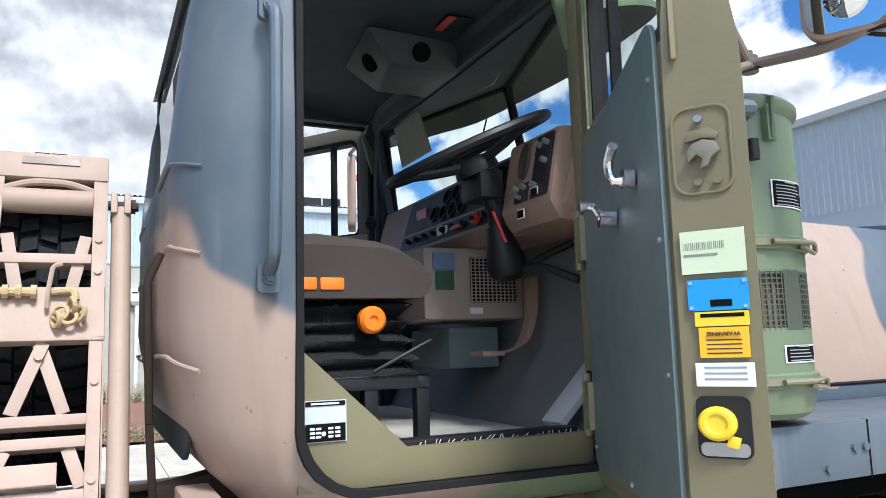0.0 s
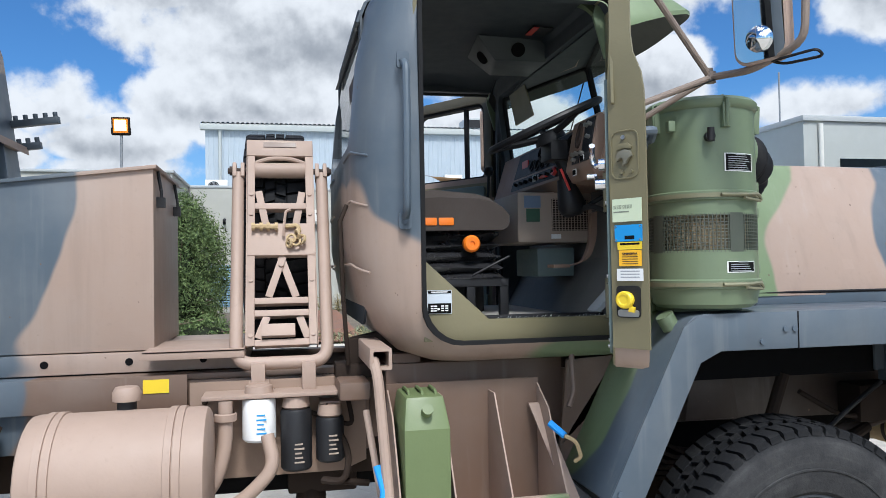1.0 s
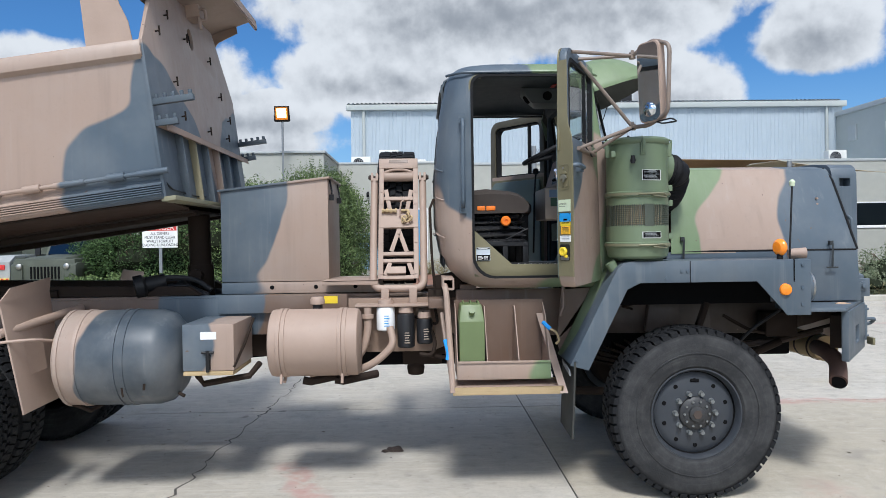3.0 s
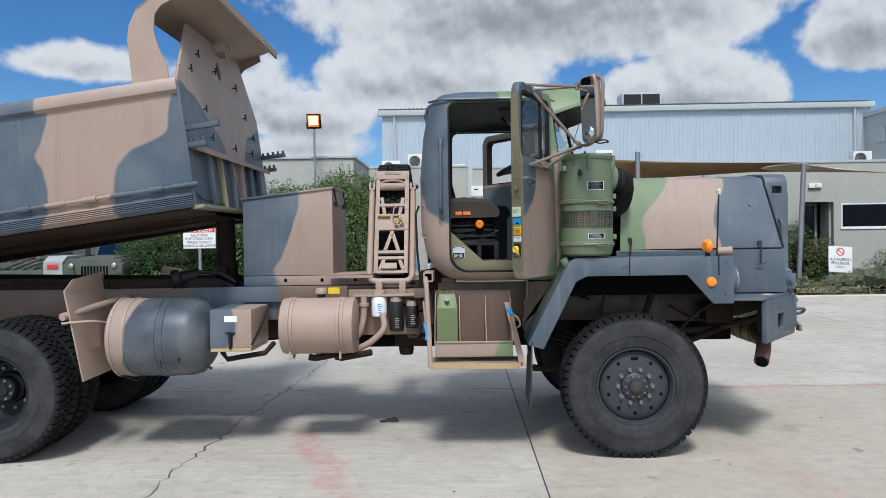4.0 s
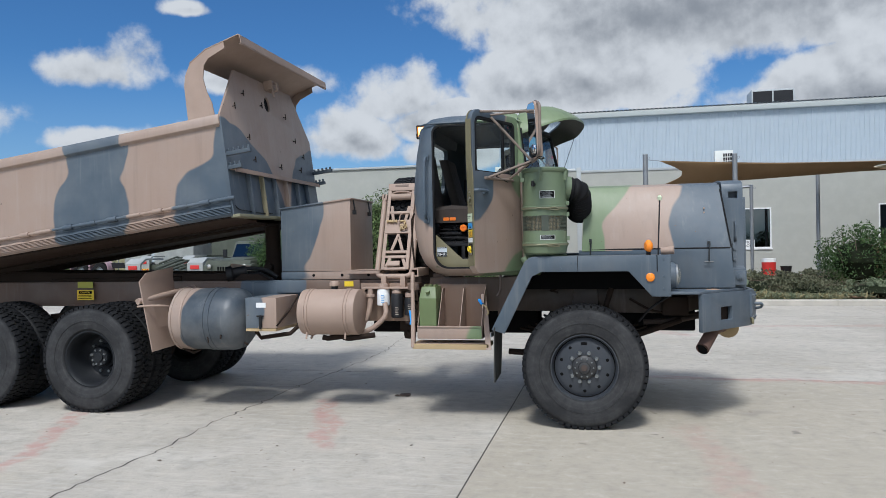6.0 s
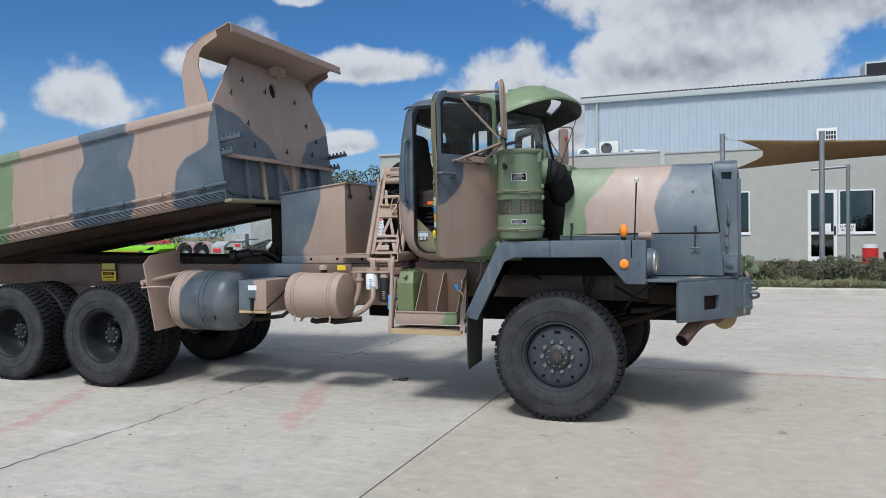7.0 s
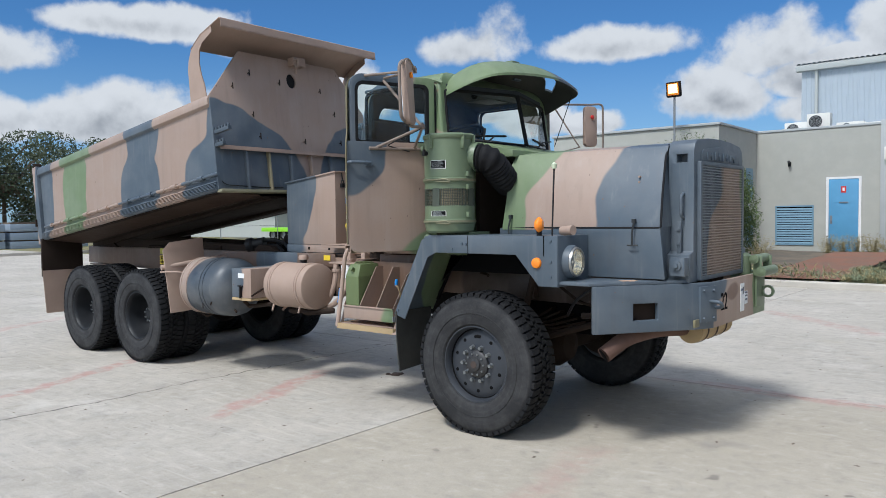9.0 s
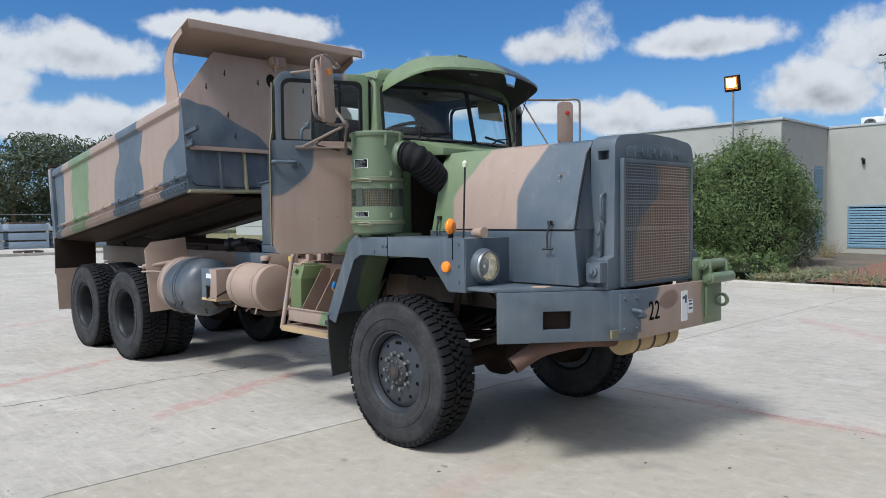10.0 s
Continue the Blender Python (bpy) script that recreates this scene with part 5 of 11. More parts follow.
# firewall and cowl behind the hood
bm = G()
box(bm, (-0.34, C - 0.72, 1.30), (-0.30, C + 0.72, 2.26))
# dark brown instead of green carries the shade behind air cleaner and duct
part("firewall", bm, m_brown, truck, "firewall behind the engine, darkened for the duct's shade")
bm = G()
prism(bm, [(-0.335, 2.20), (-0.335, 2.338), (-0.24, 2.33), (0.04, 2.255), (0.04, 2.20)], "y", C - 0.72, C + 0.72)
for s in (-1, 1):
    prism(bm, [(-0.335, C + s * 0.72), (-0.335, C), (-0.49, C), (-0.49, C + s * 0.80)][::s], "z", 2.24, 2.338)
part("cowl", bm, m_hood, truck, "green cowl ahead of the windscreen", bevel=0.006)
bm = G()
prism(bm, [(-0.84, 1.00), (-0.80, 1.36), (-0.44, 1.38), (-0.44, 1.555), (-0.50, 1.53), (-0.60, 1.34), (-0.82, 0.93)], "y", -0.735, -0.715)
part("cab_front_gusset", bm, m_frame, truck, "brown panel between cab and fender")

# ---- cab shell
CAB = [  # z, rear x, front x, half width, rear corner radius
    (1.38, -1.38, -0.42, 0.78, 0.14), (1.42, -1.50, -0.40, 0.835, 0.20), (1.50, -1.585, -0.38, 0.865, 0.24), (1.62, -1.645, -0.37, 0.88, 0.26),
    (1.85, -1.685, -0.36, 0.885, 0.26), (2.25, -1.685, -0.345, 0.885, 0.26), (2.325, -1.68, -0.346, 0.883, 0.26), (2.34, -1.679, -0.525, 0.882, 0.26), (2.60, -1.655, -0.565, 0.865, 0.25),
    (2.84, -1.61, -0.590, 0.845, 0.24), (2.90, -1.58, -0.595, 0.82, 0.23), (2.945, -1.53, -0.62, 0.77, 0.21), (2.975, -1.43, -0.66, 0.66, 0.18), (2.99, -1.26, -0.75, 0.48, 0.14)]


def cab_loft(inset):
    bm = G()
    rings = []
    for z, xr, xf, hw, r in CAB:
        zz = min(max(z, 1.38 + inset * 1.6), 2.99 - inset * 1.6) if inset else z
        k = max(hw - inset, 0.2)
        out = rounded(xr + inset, xf - inset, C * 0 - k, k, max(r - inset * 0.6, 0.03), 7, (0.1, 1, 1, 0.1))
        rings.append([bm.verts.new((x, y, zz)) for x, y in out])
    for a, b in zip(rings, rings[1:]):
        n = len(a)
        for i in range(n):
            bm.faces.new((a[i], a[(i + 1) % n], b[(i + 1) % n], b[i]))
    bm.faces.new(rings[0][::-1])
    bm.faces.new(rings[-1])
    return bm


def opening(grow=0.0):
    """The door opening's outline in x and z."""
    return rounded(-1.432 - grow, -0.625 + grow, 1.464 - grow, 2.845 + grow, 0.10, 6, (0.5, 0.7, 1.5, 0.5))


inner = G()
CAB_IN = 0.045
inner_rings = []
for z, xr, xf, hw, r in CAB:
    if 1.45 < z < 2.95:
        inner_rings.append([inner.verts.new((x, y, z)) for x, y in rounded(xr + CAB_IN, xf - CAB_IN, -hw + CAB_IN, hw - CAB_IN, max(r - 0.03, 0.02), 6, (0.1, 1, 1, 0.1))])
for a, b in zip(inner_rings, inner_rings[1:]):
    for i in range(len(a)):
        inner.faces.new((a[i], a[(i + 1) % len(a)], b[(i + 1) % len(a)], b[i]))
inner.faces.new(inner_rings[0][::-1])
inner.faces.new(inner_rings[-1])
doors_cut = prism(G(), opening(), "y", -1.4, 1.4)
rear_cut = prism(G(), rounded(-0.55, 0.55, 2.28, 2.78, 0.10, 5), "x", -2.0, -1.45)
ws_a = prism(G(), rounded(-0.79, 0.79, 2.36, 2.815, 0.05, 5), "x", -0.70, -0.1)
bm = carve(cab_loft(0.0), [inner, doors_cut, rear_cut, ws_a])
cab = part("cab", bm, m_cab, truck, "rounded steel cab, slate above tan, with olive and black inside")
cab.data.materials.append(m_ceiling)
cab.data.materials.append(m_olive)
for f in cab.data.polygons:
    c = f.center
    k = min(max(sum(1 for row in CAB if row[0] < c.z), 1), len(CAB) - 1)
    t = min(max((c.z - CAB[k - 1][0]) / (CAB[k][0] - CAB[k - 1][0]), 0), 1)
    xr, xf, hw = (CAB[k - 1][i] * (1 - t) + CAB[k][i] * t for i in (1, 2, 3))
    r = CAB[k][4]
    deep = min(c.x - xr, xf - c.x, hw - abs(c.y))
    if c.x < xr + r and abs(c.y) > hw - r:
        deep = r - math.hypot(c.x - xr - r, abs(c.y) - hw + r)
    if deep > 0.025 and 1.45 < c.z < 2.95:
        f.material_index = 1
    elif 0.80 < abs(c.y) < 0.90 and abs(f.normal.y) < 0.05 and -1.44 < c.x < -0.61 and 1.45 < c.z < 2.86:
        f.material_index = 2
    elif abs(c.y) < 0.83 and 2.34 < c.z < 2.90 and c.x > -0.66 and abs(f.normal.x) < 0.6:
        f.material_index = 1
# pressed beads round the rear corners
for s in (-1, 1):
    for z in (1.74, 2.00, 2.20):
        pts = []
        for k in range(9):
            a = math.radians(142 + 4.2 * k)
            pts.append((-1.425 + 0.260 * math.cos(a), s * (0.623 + 0.260 * math.sin(a)), z + 0.004 * k))
        pts += [(-1.687, s * y, z + 0.034) for y in (0.60, 0.50, 0.40, 0.32)]
        part("pressed_bead", tube(G(), pts, 0.0055, 8), m_cab, cab)
# rubber seal round the door opening, drip rail, body crease
for s in (-1, 1):
    bm = G()
    ring_plate(bm, opening(0.010), opening(-0.006), "y", s * 0.870, s * 0.896)
    part("door_seal", bm, m_seal, cab, "black rubber door seal")
bm = G()
for s in (-1, 1):
    tube(bm, bend([(-1.60, s * 0.70, 2.885), (-1.50, s * 0.835, 2.882), (-0.64, s * 0.850, 2.882), (-0.56, s * 0.845, 2.85)], 0.06), 0.010, 8)
part("drip_rail", bm, m_cab, cab)
bm = G()
sheet(bm, [[(-1.590, -0.62, 2.885), (-1.590, 0.62, 2.885)], [(-1.618, -0.62, 2.865), (-1.618, 0.62, 2.865)], [(-1.652, -0.60, 2.785), (-1.652, 0.60, 2.785)]], (0.015, 0, 0.0))
part("rear_visor", bm, m_cab, cab, "lip over the rear window")
# inside lining that shows through the door
bm = G()
prism(bm, [(-1.428, 1.466), (-1.428, 1.79), (-1.165, 1.548), (-0.64, 1.548), (-0.64, 1.466)], "y", -0.842, -0.815)
part("sill_panel", bm, m_olive, cab, "olive-painted sill gusset", bevel=0.004)
bm = G()
box(bm, (-1.165, -0.80, 1.538), (-0.66, -0.74, 1.558))
part("sill_tread", bm, m_black, cab, "black scuffed tread strip", bevel=0.004)
bm = G()
rng = random.Random(3)
for k in range(26):
    x = -1.12 + 0.47 * k / 26 + rng.uniform(-0.005, 0.005)
    z0, z1, d, w = 1.540 + rng.uniform(0, 0.006), 1.549 + rng.uniform(0, 0.007), rng.uniform(-0.004, 0.014), rng.uniform(0.0008, 0.002)
    hexa(bm, [(x, -0.803, z0), (x + w, -0.803, z0), (x + w, -0.801, z0), (x, -0.801, z0),
              (x + d, -0.803, z1), (x + d + w, -0.803, z1), (x + d + w, -0.801, z1), (x + d, -0.801, z1)])
part("scuff_mark", bm, m_white, cab)
bm = G()
box(bm, (-1.44, -0.80, 1.47), (-0.42, 0.80, 1.515))
part("cab_floor", bm, m_floor, cab, "worn grey rubber floor")
bm = G()
box(bm, (-0.425, -0.83, 1.5), (-0.415, 0.83, 2.33))
prism(bm, [(-0.42, 1.50), (-0.42, 1.80), (-0.52, 1.62), (-0.58, 1.51)], "y", -0.83, 0.83)
part("bulkhead_lining", bm, m_lining, cab, "dark grey bulkhead lining")
bm = G()
rows = [[(-1.60, y, 2.79), (-1.5, y, 2.89), (-1.0, y, 2.925), (-0.66, y, 2.90), (-0.60, y, 2.84)] for y in (-0.80, -0.70, 0.0, 0.70, 0.80)]
rows[0] = [(max(x, -1.42), y, z - 0.05) for x, y, z in rows[0]]
rows[-1] = [(max(x, -1.42), y, z - 0.05) for x, y, z in rows[-1]]
for k in (1, 3):
    rows[k] = [(max(x, -1.52), y, z) for x, y, z in rows[k]]
sheet(bm, rows, (0, 0, 0.012))
part("headlining", bm, m_ceiling, cab, "black roof lining")
bm = G()
ring_plate(bm, [(x, z) for x, z in rounded(-0.62, 0.62, 1.52, 2.86, 0.1, 5)], [(x, z) for x, z in rounded(-0.56, 0.56, 2.27, 2.79, 0.1, 5)], "x", -1.635, -1.625)
part("rear_lining", bm, m_ceiling, cab)
for s in (-1, 1):
    bm = G()
    ring_plate(bm, opening(0.020), opening(0.006), "y", s * 0.822, s * 0.842)
    part("jamb_lining", bm, m_olive if s < 0 else m_black, cab)
# windscreen: two flat panes that meet in a point well ahead of the pillars
for s in (-1, 1):
    quad = [V((-0.262, s * 0.008, 2.345)), V((-0.532, s * 0.80, 2.37)), V((-0.588, s * 0.785, 2.80)), V((-0.362, s * 0.008, 2.81))]
    bm = G()
    tube(bm, bend([(quad[0] + quad[1]) / 2, *quad[1:], quad[0], (quad[0] + quad[1]) / 2], 0.04, 5), 0.014, 8)
    part("windscreen_seal", bm, m_seal, cab, "black windscreen rubber")
    bm = G()
    sheet(bm, [[quad[0], quad[1]], [quad[3], quad[2]]])
    g = part("windscreen_pane", bm, m_glass, cab, "flat windscreen pane")
    g.visible_shadow = False
bm = tube(G(), [(-0.258, 0.0, 2.34), (-0.358, 0.0, 2.815)], 0.012, 8)
part("centre_post", bm, m_seal, cab, "black windscreen centre post")
bm = prism(G(), [(-0.60, -0.79), (-0.36, 0.0), (-0.60, 0.79)], "z", 2.808, 2.855)
part("windscreen_header", bm, m_ceiling, cab, "dark strip over the windscreen")
bm = prism(G(), [(-0.50, -0.80), (-0.25, 0.0), (-0.50, 0.80)], "z", 2.30, 2.346)
part("windscreen_sill", bm, m_green, cab, "green cowl under the windscreen")
bm = G()
tube(bm, [(-0.62, -0.72, 2.83), (-0.43, 0.0, 2.82), (-0.62, 0.72, 2.83)], 0.014, 8)
part("header_rail", bm, m_dash, cab, "brown rail along the windscreen header")
bm = G()
sheet(bm, [[(-1.655, -0.54, 2.29), (-1.655, 0.54, 2.29)], [(-1.63, -0.54, 2.77), (-1.63, 0.54, 2.77)]])
g = part("rear_window_pane", bm, m_glass, cab)
g.visible_shadow = False
bm = G()
for s in (-1, 1):
    y0 = s * 0.40
    tube(bm, [(-0.30, y0 - 0.16, 2.345), (-0.33, y0 - 0.02, 2.41), (-0.345, y0 + 0.16, 2.43)], 0.007, 6)
    a, b = V((-0.262, 0, 2.42)), V((-0.532, s * 0.80, 2.42))
    tube(bm, [a.lerp(b, 0.28) + V((0.0, 0, 0.005)), a.lerp(b, 0.80) + V((0.0, 0, -0.01))], 0.010, 6)
part("wiper", bm, m_black, cab, "black windscreen wipers")
bm = G()
hexa(bm, [(-0.640, -0.872, 1.52), (-0.600, -0.872, 1.52), (-0.585, -0.800, 1.52), (-0.625, -0.800, 1.52), (-0.640, -0.850, 2.80), (-0.600, -0.850, 2.80), (-0.585, -0.785, 2.80), (-0.625, -0.785, 2.80)])
part("hinge_pillar", bm, m_olive, cab, "olive inner hinge pillar", bevel=0.006)
# thin black plates, shade of the pockets put into their colour
bm = G()
for z in (1.66, 2.10):
    box(bm, (-0.6425, -0.858, z - 0.045), (-0.6395, -0.832, z + 0.045))
part("hinge_pocket", bm, m_dark, cab, "dark hinge pocket")
# grab handle, plates and small marks on the quarter panel
bm = G()
tube(bm, bend([(-1.502, -0.895, 2.545), (-1.502, -0.955, 2.52), (-1.505, -0.975, 2.25), (-1.505, -0.955, 1.97), (-1.505, -0.895, 1.945)], 0.05), 0.015, 10)
for z in (2.553, 1.936):
    prism(bm, rounded(-1.528, -1.480, z - 0.032, z + 0.032, 0.012, 4), "y", -0.900, -0.880)
    cyl(bm, (-1.504, -0.900, z), (-1.504, -0.908, z), 0.015, seg=14)
    cyl(bm, (-1.504, -0.908, z), (-1.504, -0.916, z), 0.010, seg=6)
part("grab_handle", bm, m_blue, cab, "slate tubular grab handle", bevel=0.0)
bm = G()
box(bm, (-1.415, -0.846, 1.575), (-1.317, -0.840, 1.667))
plate = part("data_plate", bm, plain("data_plate_enamel", (0.50, 0.55, 0.60), 0.4, amount=0.15), cab, "white and black data plate")
bm = G()
box(bm, (-1.412, -0.848, 1.577), (-1.320, -0.846, 1.616))
box(bm, (-1.412, -0.848, 1.655), (-1.320, -0.846, 1.665))
part("plate_field", bm, m_dark, plate)
bm = G()
for col in (-1.402, -1.388, -1.360, -1.344):
    for z in (1.585, 1.594, 1.603):
        box(bm, (col, -0.850, z), (col + 0.011, -0.848, z + 0.005))
cyl(bm, (-1.371, -0.848, 1.594), (-1.371, -0.850, 1.594), 0.005, seg=10)
box(bm, (-1.40, -0.850, 1.658), (-1.335, -0.848, 1.662))
part("plate_print", bm, m_white, plate)

# ---- front sun visor: a wide drooping peak
EDGE = [(-0.62, -0.83, 2.75), (-0.45, -0.81, 2.81), (-0.27, -0.765, 2.868), (-0.13, -0.67, 2.905), (-0.05, -0.40, 2.932), (0.0, 0.0, 2.945)]
EDGE = [V(p) for p in EDGE] + [V((x, -y, z)) for x, y, z in EDGE[-2::-1]]


def on_edge(u):
    """The peak's front edge, from one end (0) to the other (1)."""
    k = min(int(u * 10), 9)
    p = [EDGE[min(max(k + o, 0), 10)] for o in (-1, 0, 1, 2)]
    w = u * 10 - k
    return 0.5 * (2 * p[1] + (p[2] - p[0]) * w + (2 * p[0] - 5 * p[1] + 4 * p[2] - p[3]) * w * w + (3 * p[1] - p[0] - 3 * p[2] + p[3]) * w ** 3)


bm = G()
rows, NA, NT = [], 30, 12
for k in range(NT + 1):
    t = k / NT
    row = []
    for i in range(NA + 1):
        a = -1 + 2 * i / NA
        front, rear = on_edge(i / NA), V((-0.67, a * 0.81, 2.985 - 0.16 * a ** 4))
        p = rear.lerp(front, t)
        lift = 0.13 * math.sin(math.pi * t) ** 0.8 * (1 - abs(a) ** 2.5) if 0 < t < 1 else 0.0
        row.append((p.x, C + p.y, p.z + lift))
    rows.append(row)
for lo, hi, gap in ((0, NT, True),):
    skin = {}
    for layer, dz in ((0, 0.0), (1, -0.02)):
        for k in range(NT + 1):
            for i in range(NA + 1):
                x, y, z = rows[k][i]
                skin[layer, k, i] = bm.verts.new((x, y, z + dz))
    # a slot stays open on the left half
    cells = {(k, i) for k in range(NT) for i in range(NA) if not (6 <= k <= 7 and 19 <= i <= 24)}
    for k, i in cells:
        q = [(k, i), (k, i + 1), (k + 1, i + 1), (k + 1, i)]
        bm.faces.new([skin[0, a, b] for a, b in q])
        bm.faces.new([skin[1, a, b] for a, b in q[::-1]])
        for (n, (dk, di)) in enumerate(((-1, 0), (0, 1), (1, 0), (0, -1))):
            if (k + dk, i + di) not in cells:
                a, b = q[n], q[(n + 1) % 4]
                bm.faces.new((skin[0, a[0], a[1]], skin[1, a[0], a[1]], skin[1, b[0], b[1]], skin[0, b[0], b[1]]))
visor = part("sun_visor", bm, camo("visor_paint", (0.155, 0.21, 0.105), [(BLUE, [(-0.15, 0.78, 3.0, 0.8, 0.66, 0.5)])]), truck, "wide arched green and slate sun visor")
# faces that look down get a dark colour in place of shade under the peak
visor.data.materials.append(plain("visor_underside_shade", (0.055, 0.055, 0.048), 0.6, amount=0.2))
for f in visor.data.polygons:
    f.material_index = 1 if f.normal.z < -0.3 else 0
for s in (-1, 1):
    y = C + s * 0.835
    bm = prism(G(), [(-0.66, 2.86), (-0.60, 2.76), (-0.58, 2.64), (-0.63, 2.62), (-0.68, 2.80)], "y", y - 0.008, y + 0.008)
    part("visor_bracket", bm, m_green, visor, "green visor bracket", bevel=0.003)
for x, y, z, mat in ((-0.60, -0.25, 3.045, m_green), (-0.60, 0.30, 3.045, m_blue), (-0.36, -0.09, 3.085, m_green)):
    bm = box(G(), (x - 0.05, y - 0.06, z - 0.03), (x + 0.05, y + 0.06, z + 0.025))
    part("roof_marker", bm, mat, cab, "small painted roof marker housing", bevel=0.012)
bm = G()
tube(bm, [(-0.30, 0.55, 2.38), (-0.13, 0.60, 2.88)], 0.004, 6)
tube(bm, [(-0.30, -0.62, 2.36), (-0.28, -0.62, 2.46)], 0.010, 6)
part("aerial", bm, m_black, truck, "thin aerial")

# ---- right door, swung open
DH, DDIR = V((-0.655, -0.885, 0)), V((-0.42, -0.907, 0)).normalized()
DOUT = V((-DDIR.y, DDIR.x, 0)) * -1
if DOUT.x < 0:
    DOUT = -DOUT
door_m = Matrix(((DDIR.x, DOUT.x, 0, DH.x), (DDIR.y, DOUT.y, 0, DH.y), (0, 0, 1, 0), (0, 0, 0, 1)))
# local axes: u along the door from the hinge, v outward, z up
DL, DF, DT = 0.800, 0.762, 0.100      # length of the outer skin, of the window frame, thickness
SLANT = 0.065                         # the closing edge slants inward by this much


def dpart(name, bm, mat, parent, label="", bevel=0.0, m=None):
    bm.transform(m or door_m)
    return part(name, bm, mat, parent, label, bevel)


def door_lower(thick):
    """The lower door: a bulging box with a rounded lower rear corner."""
    bm = G()
    line = rounded(0.0, DL, 1.43, 2.33, 0.09, 6, (0.1, 0.1, 0.4, 1))
    n = len(line)
    front = [bm.verts.new((u - SLANT * u / DL, 0.0, z)) for u, z in line]
    mid = [bm.verts.new((u - 0.2 * SLANT * u / DL, thick * 0.8, z)) for u, z in line]
    cu, cz = DL / 2, 1.86
    out = [bm.verts.new((cu + (u - cu) * 0.985, thick * (1.0 if z < 2.2 else 0.80), cz + (z - cz) * 0.985)) for u, z in line]
    for a, b in ((front, mid), (mid, out)):
        for i in range(n):
            bm.faces.new((a[i], a[(i + 1) % n], b[(i + 1) % n], b[i]))
    bm.faces.new(front[::-1])
    bm.faces.new(out)
    return bm


door = dpart("cab_door", door_lower(DT), m_door, truck, "open camouflaged cab door with olive inner edge", 0.01)
bm = G()
prism(bm, rounded(0.005, DL - SLANT + 0.002, 1.435, 2.295, 0.09, 6, (0.1, 0.1, 0.4, 1)), "y", -0.006, 0.002)
# olive skin of the slanting closing edge, narrowing above the waist
edge_rows = [(1.50, -0.006, 0.101), (2.20, -0.006, 0.101), (2.28, -0.006, 0.099), (2.335, -0.005, 0.092), (2.40, 0.0, 0.070), (2.46, 0.003, 0.064), (2.78, 0.006, 0.062)]
lean_in = lambda z: 0.0 if z < 2.26 else 0.022 * min((z - 2.26) / 0.2, 1.0)
sheet(bm, [[(DL - SLANT + 0.0075 + SLANT / DT * v0 + lean_in(z), v0, z), (DL - SLANT + 0.0075 + SLANT / DT * (v0 + v1) / 2 + lean_in(z) * 0.4, (v0 + v1) / 2, z), (DL - SLANT + 0.0075 + SLANT / DT * v1 - lean_in(z) * 0.05, v1, z)] for z, v0, v1 in edge_rows], (-0.008, 0.004, 0))
dpart("door_inner_skin", bm, m_olive, door, "olive-painted inner door skin")
bm = G()
outer = rounded(-0.005, DF - 0.012, 2.27, 2.88, 0.10, 6, (1.1, 0.45, 0.05, 0.05))
hole = rounded(0.055, DF - 0.065, 2.325, 2.815, 0.07, 6, (1, 0.8, 0.4, 0.4))
ring_plate(bm, outer, hole, "y", 0.012, 0.058)
dpart("window_frame", bm, m_door, door, "slate window frame with rounded corner", 0.006)
bm = G()
ring_plate(bm, rounded(0.048, DF - 0.058, 2.318, 2.822, 0.07, 6, (1, 0.8, 0.4, 0.4)), rounded(0.072, DF - 0.082, 2.342, 2.798, 0.06, 6, (1, 0.8, 0.4, 0.4)), "y", 0.018, 0.060)
box(bm, (0.225, 0.03, 2.33), (0.245, 0.055, 2.81))
dpart("window_seal", bm, m_seal, door, "black window channel")
bm = G()
ring_plate(bm, rounded(-0.003, DF - 0.002, 2.25, 2.878, 0.10, 6, (1.1, 0.45, 0.05, 0.05)), rounded(0.052, DF - 0.062, 2.322, 2.818, 0.07, 6, (1, 0.8, 0.4, 0.4)), "y", 0.004, 0.013)
dpart("frame_skin", bm, m_olive, door, "olive inner window frame")
bm = G()
sheet(bm, [[(0.06, 0.045, 2.33), (DF - 0.07, 0.045, 2.33)], [(0.06, 0.045, 2.81), (DF - 0.07, 0.045, 2.81)]])
g = dpart("window_pane", bm, m_glass, door)
g.visible_shadow = False
bm = G()
prism(bm, [(u, z + 0.075 * max(u - 0.1, 0.0) / 0.62 * (z > 2.1)) for u, z in rounded(0.035, 0.722, 1.475, 2.275, 0.05, 6, (1, 0.4, 0.6, 1.0))], "y", -0.016, -0.006)
dpart("trim_panel", bm, m_vinyl, door, "dark grey vinyl trim panel", 0.003)
bm = G()
tube(bm, bend([(0.56, -0.022, 2.09), (0.54, -0.055, 2.085), (0.54, -0.062, 2.125), (0.585, -0.06, 2.15)], 0.025), 0.010, 10)
cyl(bm, (0.56, -0.02, 2.09), (0.56, -0.04, 2.09), 0.020, seg=16)
dpart("inside_handle", bm, m_chrome, door, "chrome inside handle")
bm = G()
cyl(bm, (0.40, -0.02, 2.04), (0.40, -0.055, 2.04), 0.02, seg=16)
tube(bm, [(0.40, -0.05, 2.04), (0.35, -0.055, 2.075)], 0.007, 8)
cyl(bm, (0.35, -0.05, 2.075), (0.35, -0.085, 2.075), 0.011, seg=10)
dpart("window_crank", bm, m_chrome, door, "chrome window crank")
bm = G()
